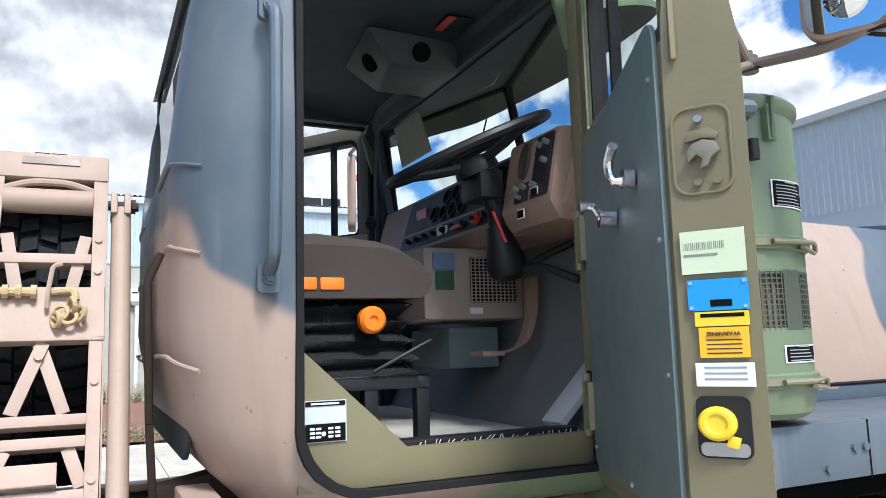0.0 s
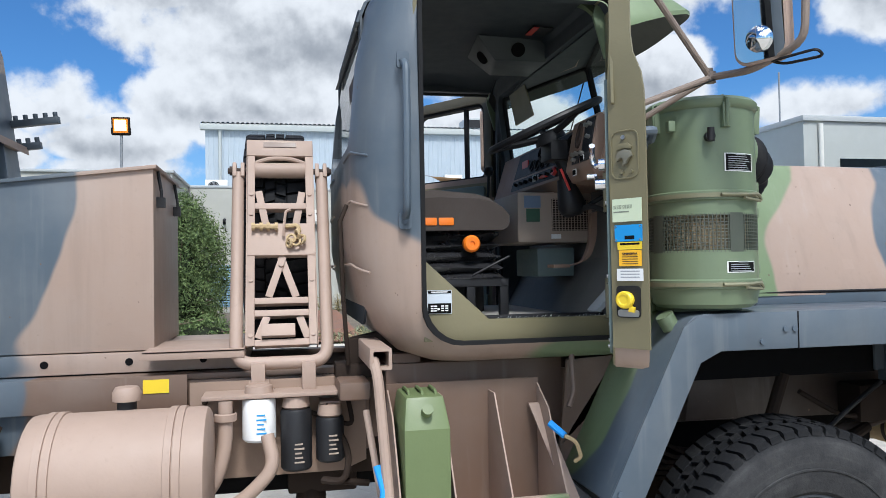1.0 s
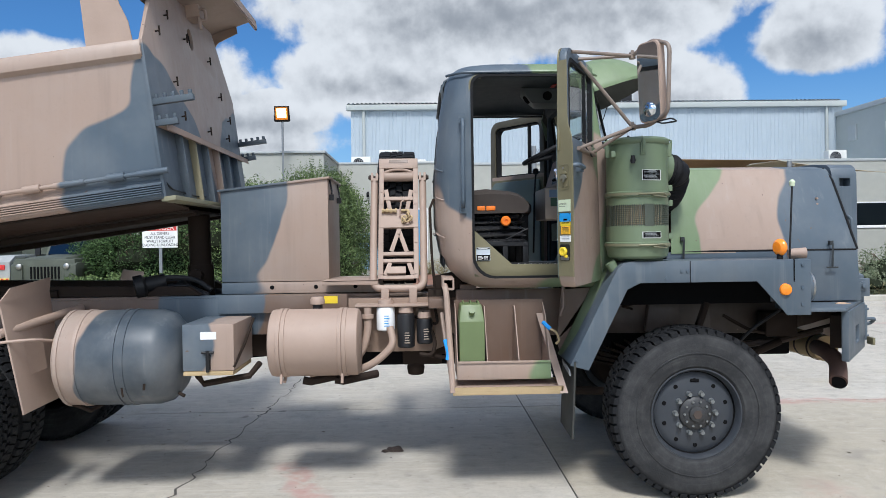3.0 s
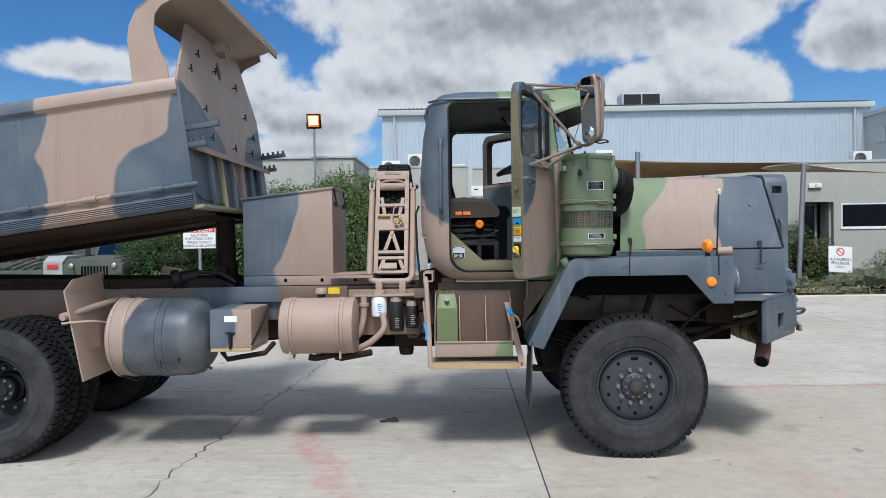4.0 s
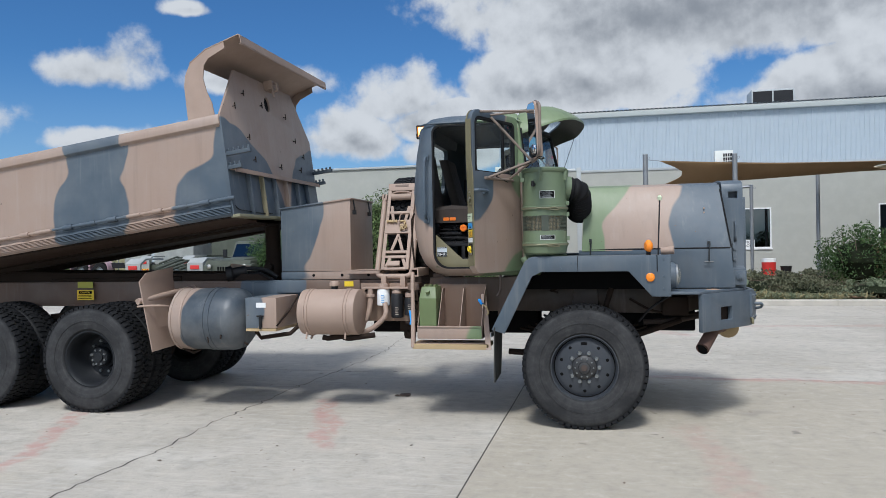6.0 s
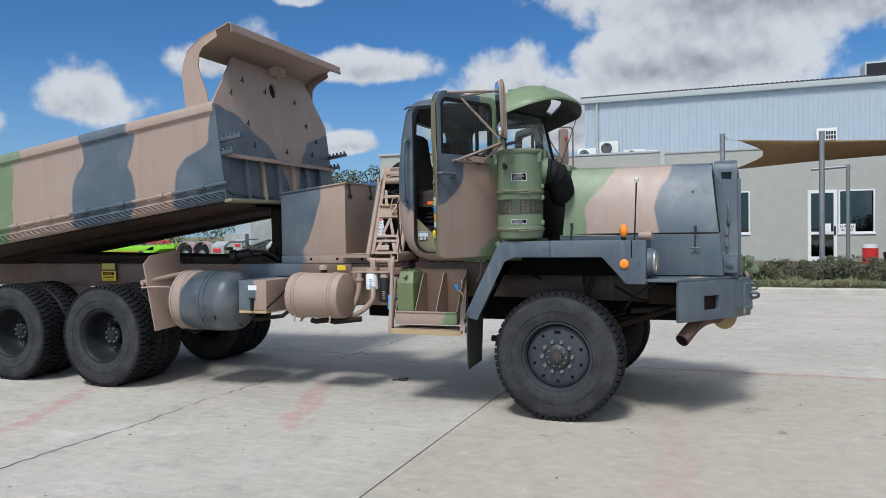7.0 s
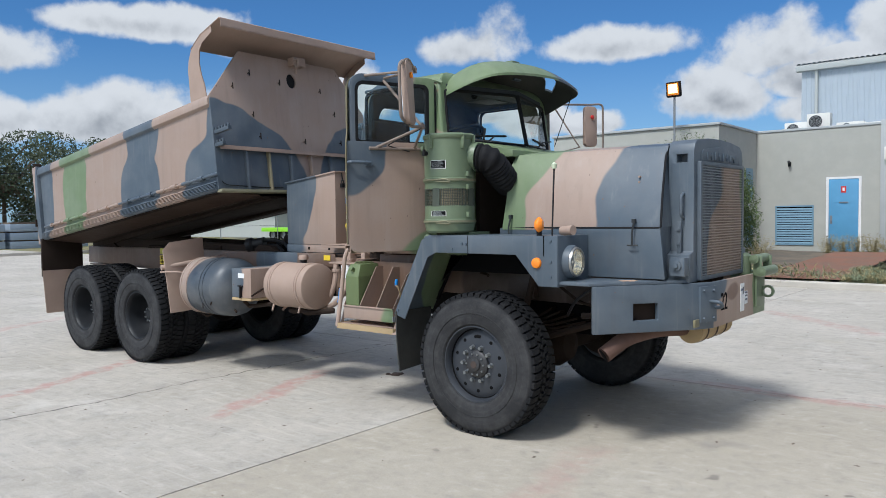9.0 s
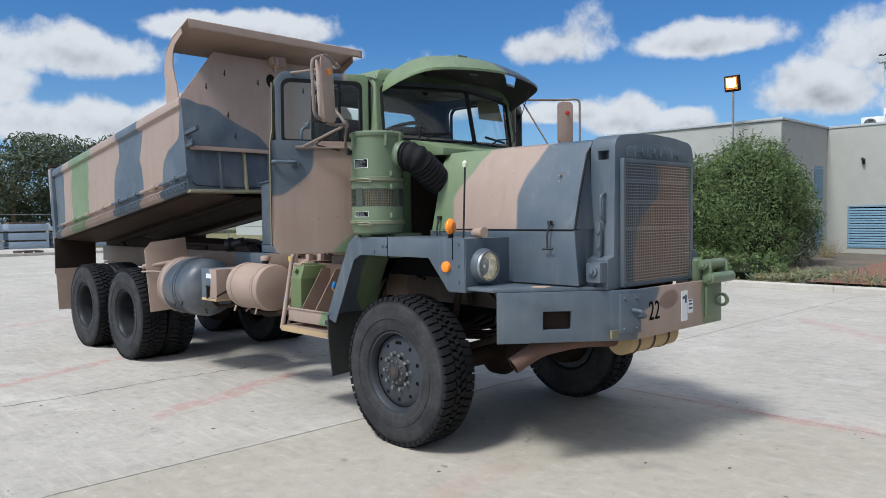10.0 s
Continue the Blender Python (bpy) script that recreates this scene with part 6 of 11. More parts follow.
for u, z in ((0.69, 2.24), (0.70, 1.95), (0.70, 1.72), (0.69, 1.50), (0.06, 1.52), (0.4, 1.49)):
    cyl(bm, (u, -0.014, z), (u, -0.021, z), 0.006, seg=10)
dpart("trim_button", bm, m_steel, door)
# latch, labels and cap recess on the door's closing edge
E = 0.0095
edge_way, edge_out = V((SLANT, DT, 0)).normalized(), V((DT, -SLANT, 0)).normalized()
# axes of the slanting edge: outward, from the inner to the outer side, up
edge_m = door_m @ Matrix(((edge_out.x, edge_way.x * 1.12, 0, DL - SLANT), (edge_out.y, edge_way.y * 1.12, 0, 0.0), (0, 0, 1, 0), (0, 0, 0, 1)))


def epart(name, bm, mat, parent, label="", bevel=0.0):
    return dpart(name, bm, mat, parent, label, bevel, edge_m)



def edge_plate(v0, v1, z0, z1, d=0.003):
    return box(G(), (E, v0, z0), (E + d, v1, z1))


bm = ring_plate(G(), rounded(0.004, 0.092, 2.015, 2.165, 0.026, 5), rounded(0.0085, 0.0875, 2.0195, 2.1605, 0.022, 5), "x", E - 0.002, E + 0.0006)
pocket = epart("latch_pocket", bm, m_olive, door, "pressed rim of the latch pocket", 0.002)
bm = prism(G(), [(0.030, 2.068), (0.028, 2.085), (0.036, 2.098), (0.052, 2.104), (0.070, 2.098), (0.076, 2.082), (0.064, 2.074), (0.058, 2.060), (0.046, 2.055), (0.050, 2.072), (0.042, 2.080)], "x", E, E + 0.012)
epart("latch", bm, plain("worn_latch_steel", (0.19, 0.18, 0.135), 0.5, 0.35, amount=0.3), door, "worn steel rotary latch", 0.002)
bm = prism(G(), [(0.026, 2.104), (0.030, 2.122), (0.060, 2.124), (0.074, 2.112), (0.070, 2.104), (0.050, 2.108)], "x", E, E + 0.005)
epart("latch_lip", bm, m_olive, door, "olive lip over the latch", 0.001)
for v, z, mat in ((0.046, 2.142, m_steel), (0.040, 2.036, m_olive), (0.068, 2.036, m_olive)):
    epart("latch_screw", cyl(G(), (E - 0.001, v, z), (E + 0.004, v, z), 0.0065, seg=10), mat, door)
for name, mat, z0, z1, v0, v1, label in (("label", m_lime, 1.885, 1.955, 0.008, 0.098, "pale green label with a row of bars"), ("label", m_blue_sign, 1.825, 1.875, 0.014, 0.098, "blue riveted label"),
                                        ("label", m_yellow, 1.800, 1.823, 0.022, 0.096, "yellow label strip"), ("label", plain("amber_label", (0.85, 0.45, 0.02), 0.45, amount=0.05), 1.750, 1.798, 0.026, 0.094, "orange warning label"),
                                        ("label", m_white, 1.705, 1.742, 0.018, 0.098, "white printed label")):
    lab = epart(name, edge_plate(v0, v1, z0, z1), mat, door, label)
    bm = G()
    if mat is m_lime:
        for k in range(22):
            v = 0.012 + 0.0027 * k
            box(bm, (E + 0.003, v, 1.924), (E + 0.0036, v + (0.0013 if k % 3 else 0.0006), 1.936))
        box(bm, (E + 0.003, 0.012, 1.913), (E + 0.0036, 0.060, 1.917))
    elif mat is m_blue_sign:
        box(bm, (E + 0.003, 0.045, 1.831), (E + 0.0036, 0.075, 1.842))
    elif mat is m_yellow:
        box(bm, (E + 0.003, 0.03, 1.814), (E + 0.0036, 0.09, 1.820))
    elif mat is m_white:
        for z in (1.715, 1.724, 1.733):
            box(bm, (E + 0.003, 0.03, z), (E + 0.0036, 0.088, z + 0.003))
    else:
        for z in (1.756, 1.763, 1.770, 1.777):
            box(bm, (E + 0.003, 0.036, z), (E + 0.0036, 0.084, z + 0.002))
    epart("print", bm, m_faded if mat is m_lime else m_rust if z0 == 1.750 else m_bar_grey if mat is m_white else m_dark, lab)
    if mat is m_blue_sign:
        for v in (0.019, 0.093):
            for z in (1.830, 1.870):
                epart("rivet", cyl(G(), (E + 0.002, v, z), (E + 0.005, v, z), 0.003, seg=8), m_chrome, lab)
m_lab = edge_m @ put(E + 0.004, 0.06, 1.788) @ pose(0, 0, 0, 180, 0, 0) @ Matrix(((0, 0, 1, 0), (1, 0, 0, 0), (0, 1, 0, 0), (0, 0, 0, 1)))
words("print", "WARNING", 0.0095, m_rust, door, m_lab, "black warning heading")
# flat black plate, the shade inside the recess put into its colour
bm = prism(G(), rounded(0.014, 0.088, 1.594, 1.690, 0.012, 4), "x", E - 0.002, E + 0.0010)
recess = epart("cap_recess", bm, m_black, door, "black plate, shade of the cap recess painted in")
bm = prism(G(), rounded(0.018, 0.084, 1.597, 1.618, 0.008, 4), "x", E + 0.001, E + 0.002)
epart("recess_floor", bm, m_steel, door, "scuffed metal recess floor")
bm = G()
lathe(bm, [(0.026, 0.0), (0.027, 0.012), (0.023, 0.018), (0.015, 0.018), (0.013, 0.0155), (0.0, 0.0155)], (E, 0.044, 1.648), (1, 0, 0), 24)
hexa(bm, [(E, 0.054, 1.613), (E + 0.010, 0.054, 1.613), (E + 0.010, 0.070, 1.610), (E, 0.070, 1.610), (E, 0.058, 1.63), (E + 0.010, 0.058, 1.63), (E + 0.010, 0.074, 1.626), (E, 0.074, 1.626)])
epart("plastic_cap", bm, m_yellow, door, "yellow plastic cap", 0.002)
bm = G()
for v, w, z in ((0.10, 0.128, 2.155),):
    tube(bm, bend([(0.605, 0.08, z), (0.605, w, z), (0.775, w, z + 0.004), (0.785, 0.09, z)], 0.02), 0.014, 8)
    box(bm, (0.58, 0.075, z - 0.025), (0.635, 0.118, z + 0.025))
dpart("outside_handle", bm, m_blue, door, "slate outside door handle", 0.0)
bm = G()
for z in (1.62, 2.05):
    box(bm, (-0.03, -0.03, z - 0.06), (0.05, 0.01, z + 0.06))
    cyl(bm, (-0.015, -0.02, z - 0.08), (-0.015, -0.02, z + 0.08), 0.013, seg=10)
dpart("hinge", bm, m_olive, door, "olive door hinges", 0.003)

# ---- right mirror on tubular arms from the open door
def dw(u, v, z):
    p = door_m @ V((u, v, z))
    return (p.x, p.y, p.z)


MJ, MT = (-0.431, -1.261, 2.430), (-0.448, -1.328, 2.868)
MC = V((-0.374, -1.487, 2.668))
mirror = part("mirror_arm", tube(G(), [dw(0.54, 0.085, 2.282), MJ], 0.011), m_arm, truck, "tan tubular mirror arms")
bm = G()
tube(bm, [dw(0.20, 0.085, 2.282), MJ], 0.011)
tube(bm, bend([MJ, (-0.385, -1.44, 2.412), (-0.325, -1.63, 2.46), (-0.318, -1.65, 2.86), (-0.37, -1.49, 2.925), MT], 0.05), 0.013)
tube(bm, [dw(0.62, 0.06, 2.862), MT], 0.011)
tube(bm, [dw(0.45, 0.06, 2.852), MT], 0.010)
tube(bm, [dw(0.46, 0.07, 2.83), MJ], 0.012)
tube(bm, [dw(0.14, 0.092, 2.275), dw(0.60, 0.092, 2.275)], 0.014)
for p in (MJ, MT):
    lathe(bm, [(0.0, -0.02), (0.020, -0.02), (0.020, 0.02), (0.0, 0.02)], p, (0, 0, 1), 10)
    cyl(bm, V(p) + V((0, 0, 0.02)), V(p) + V((0, 0, 0.034)), 0.010, seg=6)
part("stay", bm, m_arm, mirror)
bm = G()
tube(bm, bend([(-0.37, -1.48, 2.44), (-0.33, -1.53, 2.41), (-0.28, -1.66, 2.405), (-0.32, -1.68, 2.42), (-0.39, -1.42, 2.425), (-0.43, -1.27, 2.418), dw(0.45, 0.10, 2.30), dw(0.25, 0.10, 2.255)], 0.03), 0.005, 6)
part("cable", bm, m_black, mirror, "thin black heater cable")
# the head turns its glass to the driver
mm = Matrix.Translation(MC) @ pose(0, 0, 0, -3, 0, 117)
bm = prism(G(), rounded(-0.095, 0.095, -0.245, 0.245, 0.05, 6), "y", -0.022, 0.028)
bm.transform(mm)
head = part("mirror_head", bm, m_tan, mirror, "tan rectangular mirror housing", bevel=0.008)
bm = prism(G(), rounded(-0.086, 0.086, -0.235, 0.235, 0.045, 6), "y", 0.028, 0.031)
bm.transform(mm)
part("mirror_glass", bm, m_mirror, mirror, "mirror glass")
bm = lathe(G(), [(0.045, 0.030), (0.043, 0.042), (0.028, 0.052), (0.0, 0.056)], (0.0, 0.0, -0.165), (0, 1, 0), 24)
bm.transform(mm)
part("blind_spot_mirror", bm, m_mirror, mirror, "small round convex mirror")
bm = lathe(G(), [(0.022, 0.0), (0.022, 0.016), (0.0, 0.022)], (0.0, -0.024, 0.13), (0, -1, 0), 14)
bm.transform(mm)
part("mirror_lamp", bm, m_amber, mirror, "small orange lamp")
# left mirror on its arms
bm = G()
tube(bm, [(-0.62, 0.90, 2.86), (-0.50, 1.62, 2.92)], 0.011)
tube(bm, [(-0.62, 0.90, 2.30), (-0.50, 1.62, 2.42)], 0.011)
tube(bm, bend([(-0.50, 1.62, 2.92), (-0.40, 1.75, 2.93), (-0.40, 1.75, 2.42), (-0.50, 1.62, 2.42)], 0.05), 0.011)
tube(bm, [(-0.64, 1.11, 2.86), (-0.38, 1.19, 2.42), (-0.60, 0.95, 2.34)], 0.009)
lm = part("mirror_arm", bm, m_arm, truck, "tan tubular mirror arms")
bm = prism(G(), rounded(-0.085, 0.085, -0.22, 0.22, 0.045, 6), "y", -0.022, 0.022)
bm.transform(Matrix.Translation((-0.49, 1.62, 2.68)) @ pose(0, 0, 0, 0, 0, 70))
part("mirror_head", bm, m_tan, lm, "tan rectangular mirror housing", bevel=0.008)
bm = lathe(G(), [(0.022, 0.0), (0.022, 0.016), (0.0, 0.022)], (-0.462, 1.615, 2.78), (1, -0.3, 0), 14)
part("mirror_lamp", bm, m_red, lm, "small red reflector")

# ---- left door, swung open as well
LD = V((-0.57, 0.82, 0)).normalized()
LO = V((LD.y, -LD.x, 0))
left_m = Matrix(((LD.x, LO.x, 0, -0.655), (LD.y, LO.y, 0, 0.885), (0, 0, 1, 0), (0, 0, 0, 1)))
ld = dpart("cab_door", door_lower(DT), m_cab, truck, "open left cab door seen from its inner side", 0.01, left_m)
bm = G()
prism(bm, rounded(0.005, DL - SLANT, 1.435, 2.295, 0.09, 6, (0.1, 0.1, 0.4, 1)), "y", -0.006, 0.002)
dpart("inner_skin", bm, m_olive, ld, "olive inner skin", 0.0, left_m)
bm = G()
ring_plate(bm, rounded(-0.005, DF, 2.20, 2.88, 0.10, 6, (1.1, 0.7, 0.05, 0.05)), rounded(0.055, DF - 0.065, 2.325, 2.815, 0.07, 6, (1, 0.8, 0.4, 0.4)), "y", 0.004, 0.085)
dpart("window_frame", bm, plain("brown_frame_paint", (0.085, 0.075, 0.050), 0.5, amount=0.2), ld, "brown window frame with rounded corners", 0.006, left_m)
bm = G()
ring_plate(bm, rounded(0.048, DF - 0.058, 2.318, 2.822, 0.07, 6, (1, 0.8, 0.4, 0.4)), rounded(0.072, DF - 0.082, 2.342, 2.798, 0.06, 6, (1, 0.8, 0.4, 0.4)), "y", 0.020, 0.078)
box(bm, (0.225, 0.03, 2.33), (0.245, 0.06, 2.81))
dpart("window_seal", bm, m_seal, ld, "black window channel", 0.0, left_m)
bm = prism(G(), rounded(0.035, 0.715, 1.475, 2.275, 0.07, 6, (1, 0.4, 0.6, 1.0)), "y", -0.024, -0.006)
dpart("trim_panel", bm, m_vinyl, ld, "dark grey vinyl trim panel", 0.006, left_m)
bm = G()
tube(bm, bend([(0.50, -0.022, 2.09), (0.50, -0.06, 2.09), (0.53, -0.06, 2.13), (0.58, -0.06, 2.14)], 0.02), 0.010, 8)
dpart("inside_handle", bm, m_chrome, ld, "chrome inside handle", 0.0, left_m)
bm = G()
lathe(bm, [(0.0, -0.03), (0.022, -0.022), (0.03, 0.0), (0.022, 0.022), (0.0, 0.03)], (-0.80, 0.42, 2.30), (0, 0, 1), 14)
tube(bm, [(-0.80, 0.42, 2.28), (-0.82, 0.38, 2.10), (-0.84, 0.34, 1.6)], 0.008, 8)
part("gear_lever", bm, m_black, cab, "black gear lever with a round knob")

# ---- cab interior
SEAT_M = put(-0.07, 0, 0.008)
seat = G()
rows = []
for i in range(9):
    u = i / 8
    y = -0.66 + 0.50 * u
    edge = 1 - (2 * u - 1) ** 6
    rows.append([(x, y, z) for x, z in ((-1.42, 1.95), (-1.42, 2.03 + 0.035 * edge), (-1.25, 2.04 + 0.045 * edge), (-1.08, 2.035 + 0.032 * edge), (-1.02, 2.022 + 0.028 * edge), (-0.975, 1.998 + 0.020 * edge), (-0.950, 1.97 + 0.010 * edge), (-0.944, 1.945), (-0.952, 1.918), (-0.975, 1.903), (-1.42, 1.90))])
sheet(seat, rows)
for row in (rows[0], rows[-1]):
    seat.faces.new([seat.verts.new(p) for p in row])
seat.transform(SEAT_M)
seat_o = part("driver_seat", seat, m_seat, truck, "brown cloth driver's seat on a black suspension base")
bm = G()
rows = []
for i in range(7):
    y = -0.64 + 0.46 * i / 6
    rows.append([(-1.46, y, 2.0), (-1.40, y, 2.05), (-1.46, y, 2.35), (-1.50, y, 2.62), (-1.545, y, 2.66), (-1.575, y, 2.60), (-1.56, y, 2.0)])
sheet(bm, rows)
for row in (rows[0], rows[-1]):
    bm.faces.new([bm.verts.new(p) for p in row])
bm.transform(SEAT_M)
part("backrest", bm, m_seat, seat_o, "brown cloth backrest")
bm = G()
rings = []
for k in range(21):
    z, g = 1.70 + 0.0115 * k, 0.018 * math.cos(math.pi * k / 2) - 0.02 * (k / 20)
    rings.append([(x, y, z + 0.006 * math.sin(9 * x + 5 * k)) for x, y in rounded(-1.39 - g, -0.97 + g, -0.62 - g, -0.21 + g, 0.05, 4)])
loft(bm, rings)
bm.transform(SEAT_M)
part("bellows", bm, m_bellows, seat_o, "black rubber bellows")
bm = G()
box(bm, (-1.40, -0.66, 1.665), (-0.955, -0.62, 1.70))
box(bm, (-1.40, -0.22, 1.665), (-0.955, -0.18, 1.70))
box(bm, (-0.99, -0.66, 1.665), (-0.955, -0.18, 1.70))
for x, y in ((-0.975, -0.64), (-1.12, -0.64), (-0.975, -0.20), (-1.38, -0.20)):
    box(bm, (x - 0.018, y - 0.018, 1.515), (x + 0.018, y + 0.018, 1.68))
tube(bm, [(-1.12, -0.67, 1.71), (-1.0, -0.68, 1.77), (-0.955, -0.675, 1.79)], 0.006, 6)
bm.transform(SEAT_M)
part("seat_frame", bm, m_black, seat_o, "black steel seat frame", bevel=0.003)
bm = G()
lathe(bm, [(0.036, 0.0), (0.036, 0.025), (0.028, 0.034), (0.012, 0.034), (0.010, 0.028), (0.0, 0.028)], (-1.115, -0.64, 1.845), (0, -1, 0), 24)
bm.transform(SEAT_M)
part("adjuster_knob", bm, m_orange, seat_o, "round orange adjuster knob")
for x0, x1 in ((-1.32, -1.262), (-1.255, -1.19)):
    bm = box(G(), (x0, -0.665, 1.922), (x1, -0.635, 1.955))
    bm.transform(SEAT_M)
    part("buckle", bm, m_orange, seat_o, "orange plastic lever", bevel=0.006)
# plain unseen passenger seat on its boxed base, added to darken the cab's gap
bm = loft(G(), [[(x, y, z) for x, y in rounded(-1.46 + g, -0.87 - g, 0.16 + g, 0.68 - g, 0.07, 4)] for z, g in ((1.92, 0.02), (1.95, 0.0), (2.00, 0.0), (2.04, 0.03), (2.05, 0.08))])
pseat = part("added_passenger_seat", bm, m_seat, truck, "added brown passenger seat, unseen, that darkens the cab")
part("seat_base", box(G(), (-1.42, 0.20, 1.515), (-0.90, 0.64, 1.92)), m_black, pseat, "black boxed seat base", bevel=0.01)
bm = loft(G(), [[(x - 0.16 * q, y, 2.02 + 0.62 * q) for x, y in rounded(-1.46, -1.36, 0.18, 0.66, 0.04, 4)] for q in (0.0, 0.5, 1.0)])
part("backrest", bm, m_seat, pseat, "brown cloth backrest")
# steering wheel and column
sw_c, sw_n = V((-0.765, -0.42, 2.405)), V((-0.42, 0.0, 0.91)).normalized()
bm = G()
d, s1, u1 = frame_of(sw_n)
N = 40
tor = []
for i in range(N):
    a = 2 * math.pi * i / N
    c = s1 * math.cos(a) + u1 * math.sin(a)
    tor.append([bm.verts.new(sw_c + c * (0.272 + 0.017 * math.cos(2 * math.pi * k / 8)) + d * 0.017 * math.sin(2 * math.pi * k / 8)) for k in range(8)])
for i in range(N):
    a, b = tor[i], tor[(i + 1) % N]
    for k in range(8):
        bm.faces.new((a[k], a[(k + 1) % 8], b[(k + 1) % 8], b[k]))
hub_c = sw_c - d * 0.05
for ang in (0.3, 2.84, 4.71):
    c = s1 * math.cos(ang) + u1 * math.sin(ang)
    tube(bm, [hub_c + c * 0.04, hub_c + c * 0.15 + d * 0.02, sw_c + c * 0.268], 0.016, 8)
lathe(bm, [(0.075, -0.03), (0.07, 0.0), (0.05, 0.02), (0.0, 0.025)], hub_c, tuple(d), 20)
steering = part("steering_wheel", bm, m_black, truck, "large black steering wheel")
bm = G()
tube(bm, [hub_c, hub_c - d * 0.16 + V((0.01, 0, 0)), (-0.66, -0.42, 2.12), (-0.63, -0.42, 2.02)], 0.034, 12)
box(bm, (-0.76, -0.49, 2.24), (-0.68, -0.35, 2.33))
lathe(bm, [(0.034, 0.0), (0.058, 0.02), (0.066, 0.05), (0.058, 0.09), (0.048, 0.13), (0.036, 0.18)], (-0.625, -0.42, 1.985), (-0.25, 0, 0.97), 16)
tube(bm, bend([(-0.625, -0.42, 2.0), (-0.58, -0.50, 2.03), (-0.50, -0.62, 1.97)], 0.04), 0.014, 8)
tube(bm, bend([(-0.60, -0.40, 2.0), (-0.52, -0.44, 2.06), (-0.45, -0.52, 2.10)], 0.04), 0.012, 8)
part("steering_column", bm, m_black, steering, "black steering column", bevel=0.004)
bm = G()
tube(bm, [(-0.705, -0.462, 2.20), (-0.665, -0.468, 2.10)], 0.006, 6)
part("column_stalk", bm, m_red, steering, "red column lever")
# dashboard
bm = G()
prism(bm, [(-0.42, 2.12), (-0.42, 2.30), (-0.545, 2.345), (-0.560, 2.415), (-0.585, 2.41), (-0.66, 2.17), (-0.62, 2.12)], "y", -0.80, 0.80)
dash = part("dashboard", bm, m_dash, truck, "brown dashboard with gauges and switches", bevel=0.012)
bm = G()
panel_n = V((-0.95, 0, 0.30)).normalized()
top = prism(G(), [(-0.56, -0.77), (-0.31, 0.0), (-0.56, 0.77)], "z", 2.347, 2.362)
part("dash_top", top, m_black, dash, "black dash top under the windscreen")
# wrap-round pod by the driver
prism(bm, [(-0.58, 2.115), (-0.55, 2.41), (-0.655, 2.40), (-0.70, 2.18), (-0.67, 2.125)], "y", -0.78, -0.50)
part("switch_pod", bm, m_dash, dash, "brown switch pod", bevel=0.015)


def on_panel(y, z):
    return V((-0.587 - (2.41 - z) * 0.3125, y, z))


bm = G()
for z0, z1 in ((2.255, 2.395), (2.185, 2.243)):
    hexa(bm, [tuple(on_panel(y, z) + V((dx, 0, 0))) for z in (z0, z1) for y, dx in ((-0.46, -0.001), (0.46, -0.001), (0.46, 0.01), (-0.46, 0.01))])
part("gauge_panel", bm, m_black, dash, "black gauge panel")
bm, bm2 = G(), G()
for k, (y, z, r) in enumerate(((-0.36, 2.325, 0.052), (-0.22, 2.325, 0.052), (-0.09, 2.355, 0.028), (-0.09, 2.292, 0.028), (-0.01, 2.355, 0.028), (-0.01, 2.292, 0.028), (0.07, 2.355, 0.028), (0.07, 2.292, 0.028), (0.16, 2.30, 0.028))):
    lathe(bm, [(r + 0.006, 0.0), (r + 0.006, 0.010), (r, 0.010), (r, 0.002)], on_panel(y, z), tuple(panel_n), 20)
    lathe(bm2, [(r, 0.004), (0.0, 0.004)], on_panel(y, z), tuple(panel_n), 20)
for k in range(10):
    lathe(bm, [(0.010, 0.0), (0.010, 0.02), (0.0, 0.024)], on_panel(-0.40 + 0.085 * k, 2.214), tuple(panel_n), 10)
part("gauge_ring", bm, m_black, dash, "black gauge rings and knobs")
part("gauge_face", bm2, m_dark, dash)
bm = G()
for y, z, w, h in ((0.06, 2.215, 0.045, 0.038), (0.0, 2.215, 0.016, 0.03)):
    p = on_panel(y, z) + panel_n * 0.004
    box(bm, tuple(p - V((0.002, w / 2, h / 2))), tuple(p + V((0.002, w / 2, h / 2))))
part("dash_label", bm, m_white, dash, "small printed dash labels")
bm = G()
box(bm, tuple(on_panel(0.30, 2.325) - V((0.008, 0.05, 0.02))), tuple(on_panel(0.30, 2.325) + V((0.0, 0.05, 0.02))))
lathe(bm, [(0.022, 0.0), (0.022, 0.018), (0.014, 0.018), (0.012, 0.010), (0.0, 0.010)], on_panel(-0.25, 2.214), tuple(panel_n), 16)
box(bm, tuple(on_panel(-0.10, 2.208) - V((0.014, 0.045, 0.006))), tuple(on_panel(-0.10, 2.208) + V((0.0, 0.045, 0.008))))
part("warning_lens", bm, m_red, dash, "dull red warning lens")
bm = G()
def pod_face(y, z):
    """A point on the front of the switch pod."""
    return V((-0.655 - (2.40 - z) * 0.2045, y, z))


for y0, y1, z0, z1 in ((-0.765, -0.675, 2.20, 2.385), (-0.655, -0.585, 2.20, 2.255)):
    hexa(bm, [tuple(pod_face(y, z) + V((dx, 0, 0))) for z in (z0, z1) for y, dx in ((y0, -0.006), (y1, -0.006), (y1, 0.006), (y0, 0.006))])
part("switch_panel", bm, m_black, dash, "black switch panel")
bm = G()
